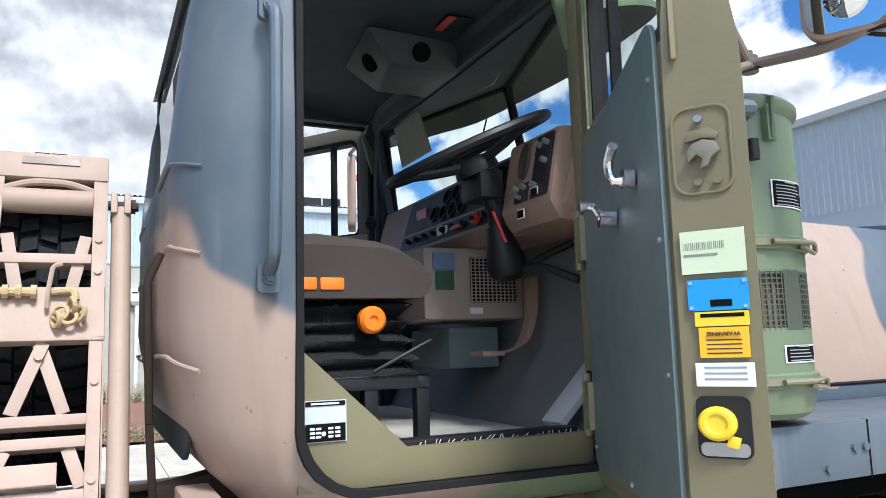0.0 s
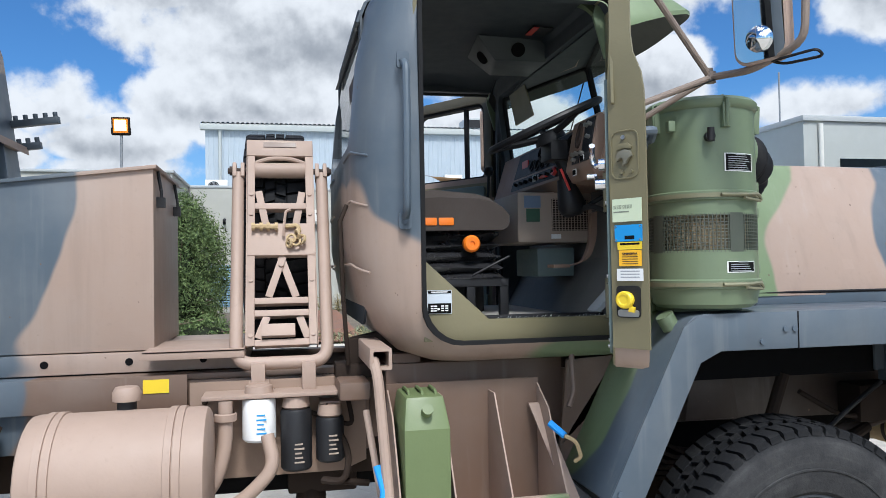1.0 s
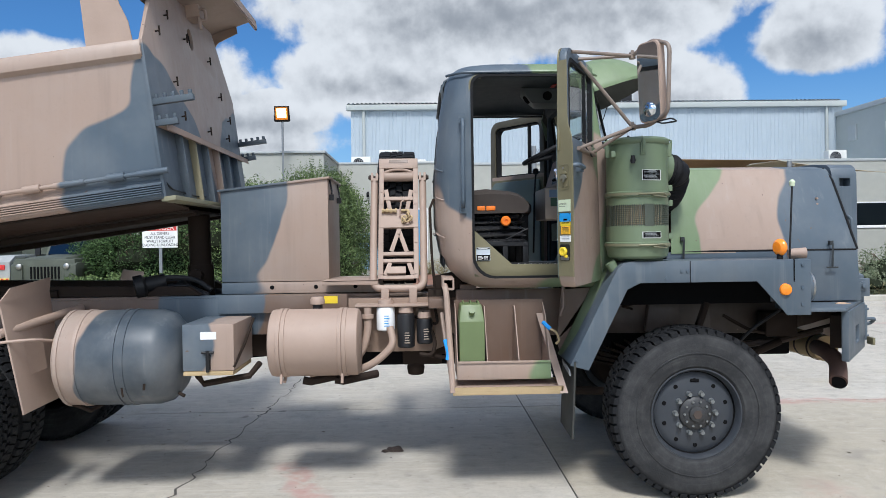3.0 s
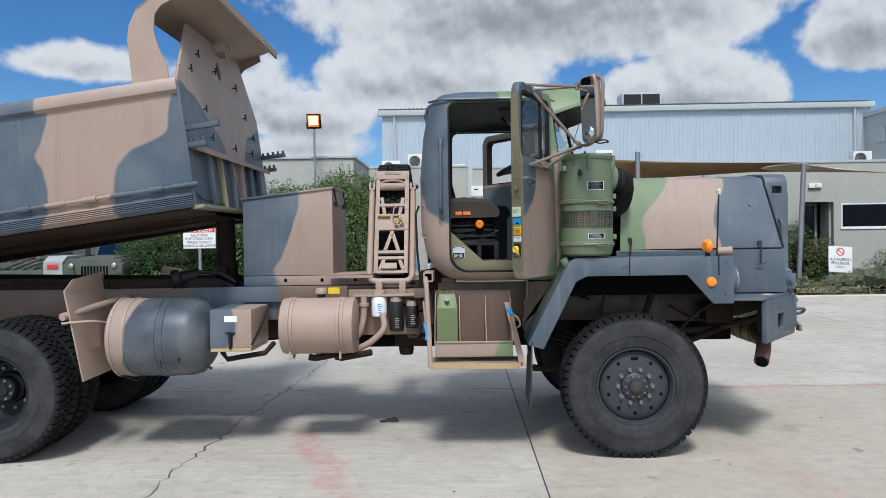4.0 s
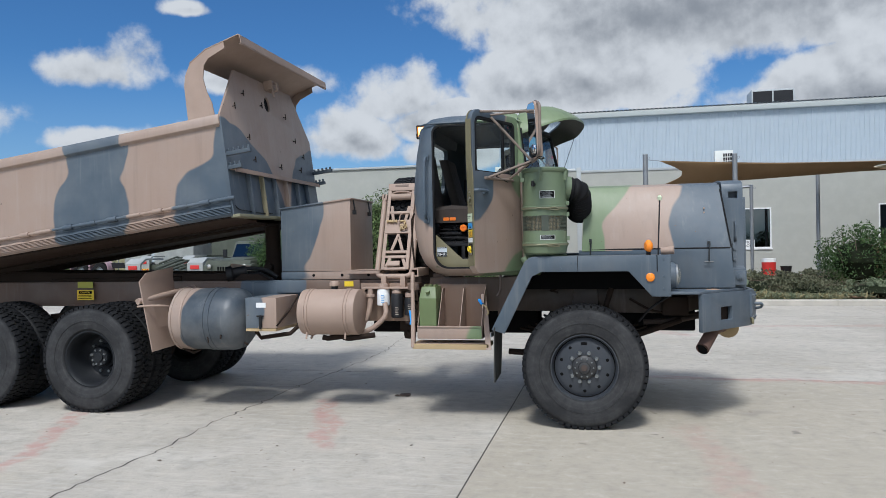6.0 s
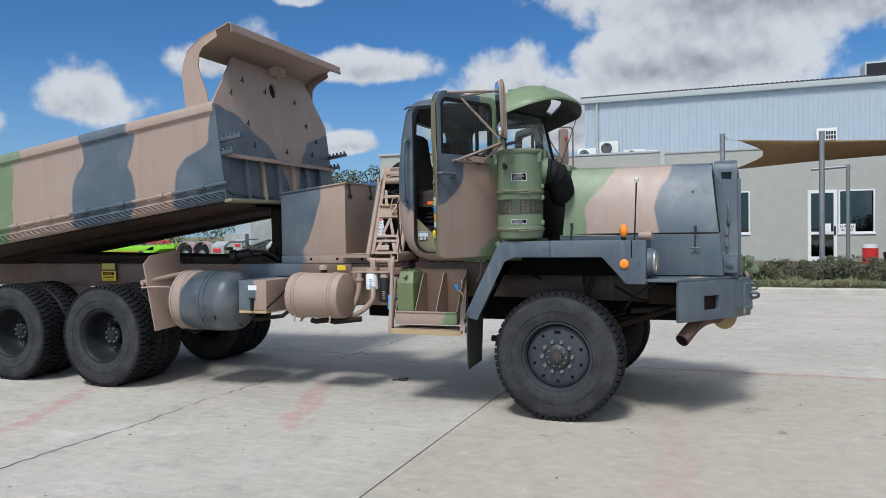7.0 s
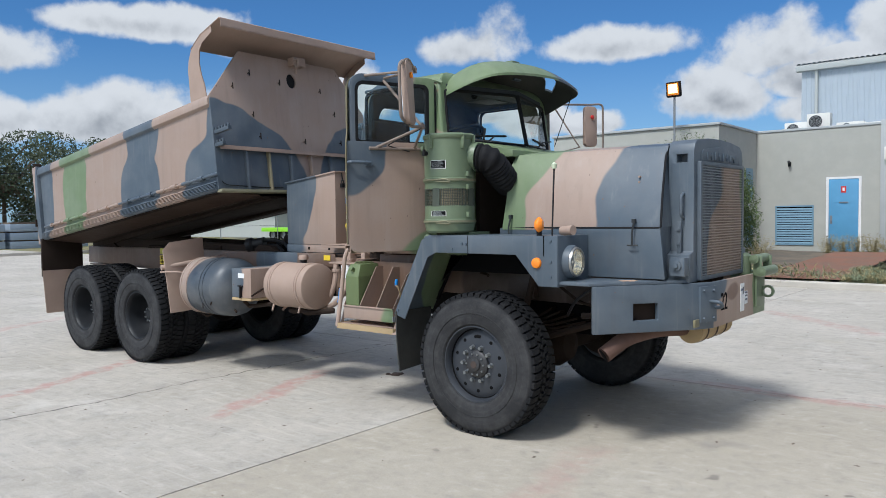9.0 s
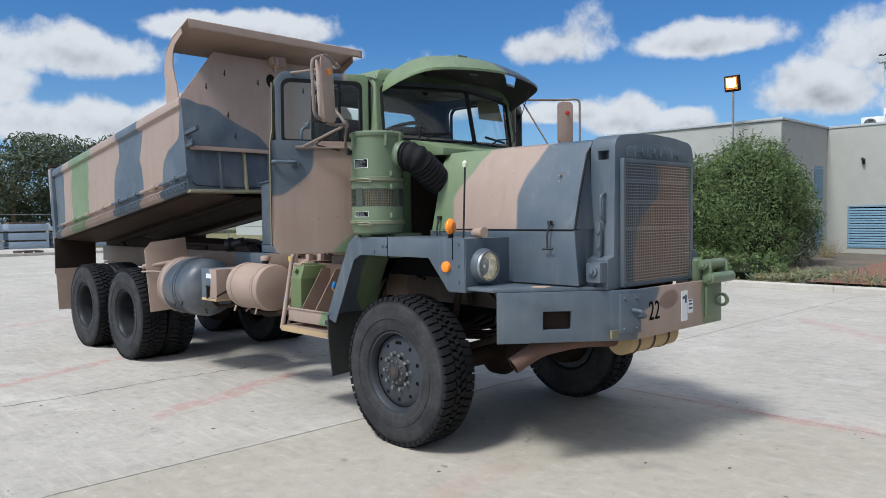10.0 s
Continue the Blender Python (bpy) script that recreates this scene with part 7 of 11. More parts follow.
for y, z in ((-0.74, 2.355), (-0.70, 2.355), (-0.74, 2.30), (-0.70, 2.235), (-0.64, 2.24), (-0.62, 2.215), (-0.60, 2.24)):
    lathe(bm, [(0.009, 0.0), (0.009, 0.018), (0.0, 0.022)], pod_face(y, z) + V((-0.006, 0, 0)), tuple(panel_n), 10)
part("switch", bm, m_steel, dash, "metal toggle switch")
bm = G()
lathe(bm, [(0.030, 0.0), (0.030, 0.010), (0.022, 0.010), (0.020, 0.002), (0.0, 0.002)], (0, 0, 0), (0, 0, 1), 20)
bm.transform(Matrix.Translation(pod_face(-0.615, 2.325)) @ pose(0, 0, 0, 0, -78, 0) @ Matrix.Diagonal((1.9, 0.9, 1, 1)))
part("air_vent", bm, m_rust, dash, "brown oval air vent")
for y, z in ((-0.70, 2.215), (-0.64, 2.160)):
    p = pod_face(y, z) + V((-0.007, 0, 0))
    lab = part("dash_plate", box(G(), tuple(p - V((0.001, 0.020, 0.014))), tuple(p + V((0.001, 0.020, 0.014)))), m_white, dash, "small white plate with black field")
    part("plate_field", box(G(), tuple(p - V((0.0022, 0.017, 0.011))), tuple(p - V((0.0012, -0.017, -0.011)))), m_dark, lab)

# heater box, pedals, cards, roof console
bm = G()
box(bm, (-0.82, -0.16, 1.87), (-0.42, 0.36, 2.125))
heater = part("heater_box", bm, m_heater, truck, "grey-tan heater box under the dash", bevel=0.02)
bm = G()
box(bm, (-0.64, -0.165, 1.93), (-0.45, -0.160, 2.09))
part("vent_backing", bm, m_dark, heater)
bm = G()
for k in range(14):
    z = 1.932 + 0.0118 * k
    box(bm, (-0.64, -0.170, z), (-0.45, -0.164, z + 0.003))
for k in range(12):
    x = -0.64 + 0.0165 * k
    box(bm, (x, -0.171, 1.93), (x + 0.003, -0.166, 2.09))
part("vent_grid", bm, m_heater, heater, "perforated vent grid")
bm = G()
box(bm, (-0.785, -0.166, 2.045), (-0.70, -0.1605, 2.105))
part("heater_label", bm, plain("blue_grey_label", (0.16, 0.22, 0.32), 0.4), heater)
bm = G()
box(bm, (-0.775, -0.166, 1.975), (-0.705, -0.1605, 2.04))
part("heater_label", bm, plain("green_label", (0.05, 0.11, 0.07), 0.4), heater)
bm = G()
box(bm, (-0.645, -0.166, 1.89), (-0.595, -0.1605, 1.912))
part("heater_label", bm, m_white, heater)
bm = box(G(), (-0.70, -0.10, 1.70), (-0.50, 0.25, 1.845))
part("heater_duct", bm, m_vinyl, heater, bevel=0.01)
bm = G()
arm = bend([(-0.515, -0.34, 2.00), (-0.52, -0.34, 1.86), (-0.56, -0.34, 1.765), (-0.66, -0.34, 1.745)], 0.08, 6)
sheet(bm, [[p + V((0, -0.020, 0)), p + V((0, 0.020, 0))] for p in arm], (0.030, 0, 0.012))
box(bm, (-0.72, -0.39, 1.745), (-0.64, -0.30, 1.76))
part("pedal", bm, m_dash, truck, "brown clutch pedal arm", bevel=0.002)
bm = G()
hexa(bm, [(-0.66, -0.72, 1.56), (-0.66, -0.62, 1.56), (-0.645, -0.62, 1.545), (-0.645, -0.72, 1.545), (-0.48, -0.72, 1.74), (-0.48, -0.62, 1.74), (-0.465, -0.62, 1.725), (-0.465, -0.72, 1.725)])
part("accelerator_pedal", bm, m_trimgrey, truck, "bare metal accelerator pedal", bevel=0.003)
bm = hexa(G(), [(-0.90, -0.08, 2.80), (-0.62, -0.08, 2.80), (-0.62, 0.22, 2.80), (-0.84, 0.22, 2.80), (-1.0, -0.12, 2.918), (-0.60, -0.12, 2.905), (-0.60, 0.30, 2.905), (-0.95, 0.30, 2.918)])
console = part("roof_console", bm, plain("dark_roof_console", (0.048, 0.056, 0.060), 0.55, amount=0.1), truck, "dark grey roof console with round outlets", bevel=0.015)
for p, d in (((-0.92, 0.06, 2.855), (-0.8, -0.15, -0.6)), ((-0.78, -0.095, 2.855), (0.0, -0.9, -0.3))):
    bm = lathe(G(), [(0.036, 0.0), (0.036, 0.012), (0.0, 0.012)], p, d, 16)
    part("outlet", bm, m_dark, console, "dark round outlet")
bm = box(G(), (-0.78, -0.34, 2.893), (-0.68, -0.22, 2.897))
card = part("roof_card", bm, m_black, truck, "red and black card under the roof")
bm = box(G(), (-0.78, -0.34, 2.890), (-0.75, -0.22, 2.893))
part("card_field", bm, m_red, card)
bm = G()
hexa(bm, [(-0.545, 0.36, 2.62), (-0.538, 0.36, 2.62), (-0.538, 0.69, 2.62), (-0.545, 0.69, 2.62), (-0.59, 0.38, 2.80), (-0.583, 0.38, 2.80), (-0.583, 0.67, 2.80), (-0.59, 0.67, 2.80)])
part("sun_blind", bm, m_olive, truck, "olive sun blind")
# ---- air cleaner in front of the door
ax, ay = -0.343, -1.035
bm = G()
lathe(bm, [(0.0, 1.585), (0.175, 1.585), (0.195, 1.60), (0.203, 1.64), (0.206, 1.655), (0.212, 1.66), (0.212, 1.69), (0.203, 1.695), (0.203, 1.80), (0.198, 1.803), (0.198, 1.80)], (ax, ay, 0), (0, 0, 1), 48)
lathe(bm, [(0.198, 1.935), (0.203, 1.935), (0.203, 1.985), (0.212, 1.99), (0.212, 2.02), (0.203, 2.025), (0.200, 2.33), (0.207, 2.335), (0.213, 2.345), (0.213, 2.362), (0.20, 2.375), (0.0, 2.378)], (ax, ay, 0), (0, 0, 1), 48)
acl = part("air_cleaner", bm, m_green, truck, "tall green canister air cleaner with a mesh band")
bm = G()
for k in range(60):
    a0, a1, am = (2 * math.pi * (k + f) / 60 for f in (0, 1, 0.5))
    sheet(bm, [[(ax + r * math.cos(a), ay + r * math.sin(a), z) for a, r in ((a0, 0.186), (am, 0.172), (a1, 0.186))] for z in (1.79, 1.945)])
part("filter_element", bm, m_perf, acl, "dusty pleated filter element")
bm = G()
NC = 88
for i in range(NC):
    a = 2 * math.pi * i / NC
    skip = (i % 22) < 4
    w = 0.0085 if skip else 0.0017
    c, s_ = math.cos(a), math.sin(a)
    p, q = V((ax + 0.2 * c, ay + 0.2 * s_, 1.795)), V((ax + 0.2 * c, ay + 0.2 * s_, 1.94))
    t_ = V((-s_, c, 0)) * w
    o_ = V((c, s_, 0)) * 0.003
    hexa(bm, [p - t_ - o_, p + t_ - o_, p + t_ + o_, p - t_ + o_, q - t_ - o_, q + t_ - o_, q + t_ + o_, q - t_ + o_])
for k in range(11):
    z = 1.805 + 0.0125 * k
    lathe(bm, [(0.2, z), (0.2025, z), (0.2025, z + 0.0034), (0.2, z + 0.0034), (0.2, z)], (ax, ay, 0), (0, 0, 1), 44)
part("mesh_band", bm, plain("dark_band_mesh", (0.052, 0.062, 0.045), 0.5, amount=0.3), acl, "dark green perforated steel band")
bm = G()
for z in (1.675, 2.005):
    lathe(bm, [(0.213, z - 0.008), (0.217, z - 0.008), (0.217, z + 0.008), (0.213, z + 0.008)], (ax, ay, 0), (0, 0, 1), 40)
    tube(bm, [(ax - 0.05, ay - 0.217, z), (ax + 0.05, ay - 0.222, z)], 0.007, 8)
    tube(bm, bend([(ax + 0.05, ay - 0.222, z), (ax + 0.12, ay - 0.195, z + 0.005), (ax + 0.15, ay - 0.17, z - 0.02), (ax + 0.04, ay - 0.225, z - 0.012)], 0.02), 0.006, 6)
part("clamp_band", bm, plain("dull_clamp_metal", (0.19, 0.185, 0.115), 0.5, 0.3, amount=0.45), acl, "dull metal clamp bands")
bm = G()
for a in (-95, 15, 140, -20, -170):
    c, s_ = math.cos(radians(a)), math.sin(radians(a))
    p = V((ax + 0.206 * c, ay + 0.206 * s_, 2.30))
    box(bm, tuple(p - V((0.015, 0.012, 0.045))), tuple(p + V((0.015, 0.012, 0.045))))
    tube(bm, [p + V((c, s_, 0)) * 0.012 + V((0, 0, -0.04)), p + V((c, s_, 0)) * 0.018 + V((0, 0, 0.06)), p + V((-0.02 * c, -0.02 * s_, 0.075))], 0.007, 6)
for a, z in ((-8, 1.73), (-8, 1.95), (-8, 2.05), (-150, 2.27)):
    c, s_ = math.cos(radians(a)), math.sin(radians(a))
    p = V((ax + 0.215 * c, ay + 0.215 * s_, z))
    box(bm, tuple(p - V((0.014, 0.014, 0.02))), tuple(p + V((0.014, 0.014, 0.02))))
part("lid_clip", bm, m_green, acl, "green lid clips", bevel=0.003)


def curved_label(a0, a1, z0, z1, r, mat, parent, name, label=""):
    b = G()
    rows = []
    for k in range(9):
        a = radians(a0 + (a1 - a0) * k / 8)
        rows.append([(ax + r * math.cos(a), ay + r * math.sin(a), z0), (ax + r * math.cos(a), ay + r * math.sin(a), z1)])
    sheet(b, rows)
    return part(name, b, mat, parent, label)


for z0, z1 in ((2.092, 2.160), (1.718, 1.760)):
    lab = curved_label(-97, -59, z0, z1, 0.2052, m_white, acl, "label", "black instruction label with a white border")
    curved_label(-95.6, -60.4, z0 + 0.003, z1 - 0.003, 0.2056, m_dark, lab, "label_field")
    n = int((z1 - z0) / 0.008)
    for k in range(n):
        wide = 3 if k == n - 1 else (k * 5) % 4
        curved_label(-93 + (9 if k == n - 1 else 0), -64 - 2.2 * wide, z0 + 0.008 * k + 0.005, z0 + 0.008 * k + (0.0095 if k == n - 1 else 0.0075), 0.2060, m_bar_grey, lab, "print")
bm = G()
cyl(bm, (ax - 0.08, ay - 0.19, 2.22), (ax - 0.085, ay - 0.215, 2.22), 0.018, seg=12)
cyl(bm, (ax - 0.085, ay - 0.215, 2.20), (ax - 0.085, ay - 0.215, 2.25), 0.013, seg=12)
part("dust_valve", bm, m_black, acl, "small black restriction gauge")
bm = G()
tube(bm, [(ax + 0.15, ay + 0.08, 2.20), (ax + 0.22, ay + 0.10, 2.19)], 0.115, 24)
part("outlet", bm, m_green, acl, "green outlet neck")
bm = G()
path = bend([(ax + 0.20, ay + 0.10, 2.19), (ax + 0.30, ay + 0.14, 2.17), (ax + 0.31, ay + 0.30, 2.04), (ax + 0.29, ay + 0.44, 1.98)], 0.2, 10)
rings = []
fine_path = []
for a, b in zip(path, path[1:]):
    n = max(1, round((b - a).length / 0.0065))
    fine_path += [a.lerp(b, q / n) for q in range(n)]
side = V((0, 0, 1))
for k, p in enumerate(fine_path):
    d = (fine_path[min(k + 1, len(fine_path) - 1)] - fine_path[max(k - 1, 0)]).normalized()
    u = (side - d * side.dot(d)).normalized()
    w = d.cross(u)
    r = 0.110 + 0.007 * math.cos(2 * math.pi * k / 5)
    rings.append([p + (u * math.cos(2 * math.pi * q / 28) + w * math.sin(2 * math.pi * q / 28)) * r for q in range(28)])
loft(bm, rings)
part("air_duct", bm, m_seal, truck, "black corrugated rubber intake duct")
bm = G()
tube(bm, [(ax + 0.05, ay + 0.15, 1.59), (ax + 0.05, ay + 0.15, 1.50)], 0.06, 14)
box(bm, (ax - 0.12, ay + 0.02, 1.565), (ax + 0.18, ay + 0.30, 1.588))
tube(bm, [(ax - 0.20, ay - 0.05, 1.56), (ax - 0.17, ay - 0.05, 1.51)], 0.035, 12)
part("cleaner_bracket", bm, m_green, truck, "green mounting bracket")

# ---- tipper body, raised a little
TILT_BODY = 7.6
body_m = put(-7.78, C, 1.455) @ pose(0, 0, 0, 0, -TILT_BODY, 0)
BL, BH, BW = 4.36, 1.03, 1.185


def bpart(name, bm, mat, parent, label="", bevel=0.0):
    bm.transform(body_m)
    return part(name, bm, mat, parent, label, bevel)


def along(bm, section, u0, u1):
    """A section of (y, z) points drawn along the body."""
    return prism(bm, section, "x", u0, u1)


tipper = None
for s in (-1, 1):
    bm = along(G(), [(s * y, z) for y, z in ((BW - 0.045, 0.10), (BW - 0.045, 0.93), (BW - 0.07, 0.93), (BW - 0.07, 0.08))][::s], 0.02, BL)
    if tipper is None:
        tipper = bpart("tipper_body", bm, m_body, truck, "steel tipper body in tan, slate and green camouflage")
    else:
        bpart("side_wall", bm, m_body, tipper, "camouflaged steel side")
    bm = along(G(), [(s * y, z) for y, z in ((BW - 0.06, 0.895), (BW - 0.045, 0.905), (BW - 0.01, 0.93), (BW - 0.01, 0.985), (BW - 0.028, 1.03), (BW - 0.12, 1.03), (BW - 0.13, 1.00), (BW - 0.13, 0.90))][::s], 0.0, BL)
    bpart("top_rail", bm, m_rail, tipper, "folded top rail", 0.004)
    # rolled rub rail with grooves
    sec = [(BW - 0.06, 0.13), (BW - 0.045, 0.125), (BW - 0.035, 0.10)]
    for k in range(5):
        z = 0.088 - 0.015 * k
        sec += [(BW - 0.022 + 0.003 * k, z), (BW - 0.006 + 0.003 * k, z - 0.003), (BW - 0.006 + 0.003 * k, z - 0.009), (BW - 0.022 + 0.003 * k, z - 0.012)]
    sec += [(BW - 0.01, 0.005), (BW - 0.03, -0.012), (BW - 0.09, -0.012), (BW - 0.09, 0.12)]
    bm = along(G(), [(s * y, z) for y, z in sec][::s], 0.0, BL)
    bpart("rub_rail", bm, m_body, tipper, "grooved rub rail along the lower edge")
    # lashing rail with brackets
    bm = G()
    y = s * (BW - 0.012)
    tube(bm, [(0.10, y, 0.165), (BL - 0.10, y, 0.165)], 0.015, 10)
    for k in range(8):
        u = 0.30 + 0.54 * k
        box(bm, (u - 0.04, s * (BW - 0.05), 0.15), (u + 0.04, s * (BW + 0.004), 0.185))
        cyl(bm, (u - 0.055, y, 0.165), (u + 0.055, y, 0.165), 0.026, seg=12)
        cyl(bm, (u + 0.14, y, 0.165), (u + 0.34, y, 0.165), 0.020, seg=12)
    bpart("lashing_rail", bm, m_body, tipper, "tubular lashing rail")
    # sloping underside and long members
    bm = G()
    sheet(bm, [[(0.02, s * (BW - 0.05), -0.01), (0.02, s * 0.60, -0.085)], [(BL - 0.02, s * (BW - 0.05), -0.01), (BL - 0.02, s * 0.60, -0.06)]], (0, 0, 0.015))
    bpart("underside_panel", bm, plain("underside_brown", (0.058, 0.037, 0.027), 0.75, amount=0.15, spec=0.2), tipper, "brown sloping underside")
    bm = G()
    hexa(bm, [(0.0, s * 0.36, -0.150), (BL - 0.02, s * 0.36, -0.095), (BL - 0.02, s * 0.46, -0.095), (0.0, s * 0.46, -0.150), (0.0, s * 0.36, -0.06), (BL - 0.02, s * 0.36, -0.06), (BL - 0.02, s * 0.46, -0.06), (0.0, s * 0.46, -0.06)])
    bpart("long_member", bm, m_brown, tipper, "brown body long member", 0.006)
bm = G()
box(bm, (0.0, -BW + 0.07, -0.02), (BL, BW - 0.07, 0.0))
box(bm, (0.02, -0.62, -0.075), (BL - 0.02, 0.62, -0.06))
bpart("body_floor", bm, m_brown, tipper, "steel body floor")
# tail gate and rear posts
bm = G()
box(bm, (-0.05, -BW + 0.03, 0.02), (0.0, BW - 0.03, 1.0))
for y in (-BW + 0.05, BW - 0.05):
    box(bm, (-0.12, y - 0.05, -0.06), (0.01, y + 0.05, 1.06))
bpart("tail_gate", bm, m_body, tipper, "tail gate with corner posts", 0.008)
bm = G()
for y in (-BW + 0.05, BW - 0.05):
    cyl(bm, (-0.06, y - 0.05, 1.08), (-0.06, y + 0.05, 1.08), 0.035, seg=12)
    box(bm, (-0.13, y - 0.07, 0.2), (-0.10, y - 0.05, 0.3))
bpart("gate_pivot", bm, m_brown, tipper)
# headboard, canopy wings and canopy
hb = [(-BW + 0.03, 0.0), (-BW + 0.03, 1.03), (-0.72, 1.58), (0.72, 1.58), (BW - 0.03, 1.03), (BW - 0.03, 0.0)]
cutter = lathe(G(), [(0.0, -0.2), (0.07, -0.2), (0.07, 0.2), (0.0, 0.2)], (BL, 0.0, 1.33), (1, 0, 0), 20)
for v in cutter.verts:
    v.co.z = 1.33 + (v.co.z - 1.33) * 1.25
bm = carve(prism(G(), hb, "x", BL - 0.01, BL + 0.015), [cutter])
bm.transform(body_m)
# added black disc: blacks out the hole where sky and lit steel would show
backing = lathe(G(), [(0.0, 0.0), (0.085, 0.0), (0.085, 0.004), (0.0, 0.004)], (BL - 0.018, 0.0, 1.33), (1, 0, 0), 20)
for v in backing.verts:
    v.co.z = 1.33 + (v.co.z - 1.33) * 1.25
board = part("headboard", bm, m_plate, tipper, "tall steel headboard with a round hole", bevel=0.003)
for s in (-1, 1):
    wing = [(4.01, 1.03), (4.02, 1.38), (4.05, 1.49), (4.12, 1.60), (4.31, 1.70), (4.52, 1.745), (4.52, 1.675), (4.33, 1.61), (4.27, 1.55), (4.24, 1.42), (4.26, 1.28), (4.30, 1.16), (4.31, 1.03)]
    bm = prism(G(), wing, "y", s * (BW - 0.04) - 0.006, s * (BW - 0.04) + 0.006)
    bpart("canopy_wing", bm, m_tan, tipper, "tan canopy side wing")
bm = G()
prof = [(4.12, 1.607), (4.31, 1.708), (4.69, 1.785), (4.71, 1.77), (4.71, 1.69), (4.695, 1.69)]
rows = [[(u, y, z) for u, z in prof] for y in (-BW + 0.03, -0.4, 0.4, BW - 0.03)]
sheet(bm, rows, (-0.006, 0, -0.010))
bpart("canopy", bm, m_tan, tipper, "tan cab-guard canopy with a folded lip", 0.0)
bm = G()
box(bm, (BL + 0.015, -0.02, 1.50), (BL + 0.12, 0.16, 1.60))
box(bm, (BL + 0.10, 0.0, 1.40), (BL + 0.12, 0.03, 1.56))
tube(bm, bend([(BL + 0.12, 0.015, 1.56), (BL + 0.16, 0.015, 1.56), (BL + 0.16, 0.015, 1.47), (BL + 0.12, 0.015, 1.47)], 0.03), 0.012, 8)
bpart("headboard_bracket", bm, m_tan, tipper, "small bracket with hook", 0.003)
bpart("hole_blackout", backing, m_seal, board, "added black disc that darkens the round hole")
# ledge angle and stiffening ribs on the headboard
bm = G()
box(bm, (BL + 0.015, -BW + 0.06, 0.46), (BL + 0.085, BW - 0.06, 0.475))
box(bm, (BL + 0.078, -BW + 0.06, 0.43), (BL + 0.085, BW - 0.06, 0.475))
bpart("ledge_angle", bm, m_tan, board, "worn ledge angle", 0.002)
for k in range(6):
    y = -0.78 + 0.31 * k
    bm = box(G(), (BL + 0.014, y - 0.012, 0.0), (BL + 0.065, y + 0.012, 0.46))
    bpart("rib", bm, plain("worn_olive_tan", (0.24, 0.21, 0.13), 0.6, amount=0.3) if k == 1 else m_plate, board, "vertical stiffening rib", 0.003)
bm = box(G(), (BL - 0.02, -BW + 0.03, -0.03), (BL + 0.075, BW - 0.03, 0.0))
bpart("toe_angle", bm, plain("worn_olive_edge", (0.20, 0.19, 0.12), 0.6, amount=0.4), board, "", 0.003)
for y, z in ((-0.86, 1.16), (-0.62, 0.86), (-0.55, 0.62), (-0.2, 1.28), (0.42, 1.25), (0.62, 0.98), (0.68, 0.62), (0.10, 0.60), (-0.62, 1.34), (0.82, 0.80)):
    bm = G()
    tube(bm, [(BL + 0.012, y, z), (BL + 0.042, y, z)], 0.006, 8)
    tube(bm, [(BL + 0.042, y, z - 0.032), (BL + 0.045, y, z + 0.034)], 0.0065, 8)
    bpart("cleat", bm, m_brown, board, "small lashing cleat")
# toothed racks at both sides
for s in (-1, 1):
    for z, L, teeth in ((0.62, 0.27, 5), (0.48, 0.15, 3)):
        bm = G()
        u0 = BL + 0.01
        y = s * (BW - 0.06)
        box(bm, (u0, y - 0.022, z - 0.02), (u0 + L, y + 0.022, z + 0.02))
        for k in range(teeth):
            cyl(bm, (u0 + 0.03 + (L - 0.05) * k / (teeth - 1), y, z + 0.02), (u0 + 0.03 + (L - 0.05) * k / (teeth - 1), y, z + 0.05), 0.014, seg=8)
        bpart("tool_rack", bm, m_tool_rack, board, "toothed tool rack", 0.002)
bm = G()
tube(bm, bend([(BL - 0.02, -BW + 0.05, 0.17), (BL + 0.03, -BW + 0.1, 0.05), (BL + 0.03, -0.5, 0.03), (BL + 0.03, -0.3, 0.04)], 0.06), 0.006, 6)
bpart("cable", bm, m_black, board, "hanging black cable")
# hoist ram and pivots
bm = G()
cyl(bm, (-3.56, C, 1.15), (-3.57, C, 1.55), 0.10, seg=20)
cyl(bm, (-3.57, C, 1.55), (-3.58, C, 2.02), 0.085, seg=20)
cyl(bm, (-3.57, C - 0.16, 1.47), (-3.57, C + 0.16, 1.47), 0.05, seg=14)
part("hoist_ram", bm, m_brown, truck, "brown hydraulic hoist ram")
bm = G()
lathe(bm, [(0.0, 0.0), (0.085, 0.0), (0.085, 0.06), (0.06, 0.08), (0.055, 0.22), (0.0, 0.22)], (-3.93, -0.40, 1.40), (0.9, 0.4, 0.2), 16)
tube(bm, bend([(-3.85, -0.36, 1.42), (-3.72, -0.30, 1.47), (-3.55, -0.2, 1.45), (-3.42, -0.2, 1.36)], 0.08), 0.022, 10)
tube(bm, bend([(-3.9, -0.30, 1.38), (-3.6, -0.25, 1.40), (-3.42, -0.28, 1.32)], 0.08), 0.024, 10)
lathe(bm, [(0.0, 0.0), (0.07, 0.01), (0.08, 0.06), (0.06, 0.16), (0.0, 0.17)], (-3.66, C - 0.05, 1.36), (0, -1, 0.1), 14)
part("hoist_pump", bm, m_black, truck, "black hydraulic pump and hoses")
bm = G()
for y in (C - 0.42, C + 0.42):
    prism(bm, [(-7.75, 1.30), (-7.75, 1.52), (-7.4, 1.52), (-7.05, 1.33), (-7.05, 1.30)], "y", y - 0.03, y + 0.03)
    tube(bm, [(-6.2, y, 1.34), (-4.5, y, 1.36)], 0.03, 8)
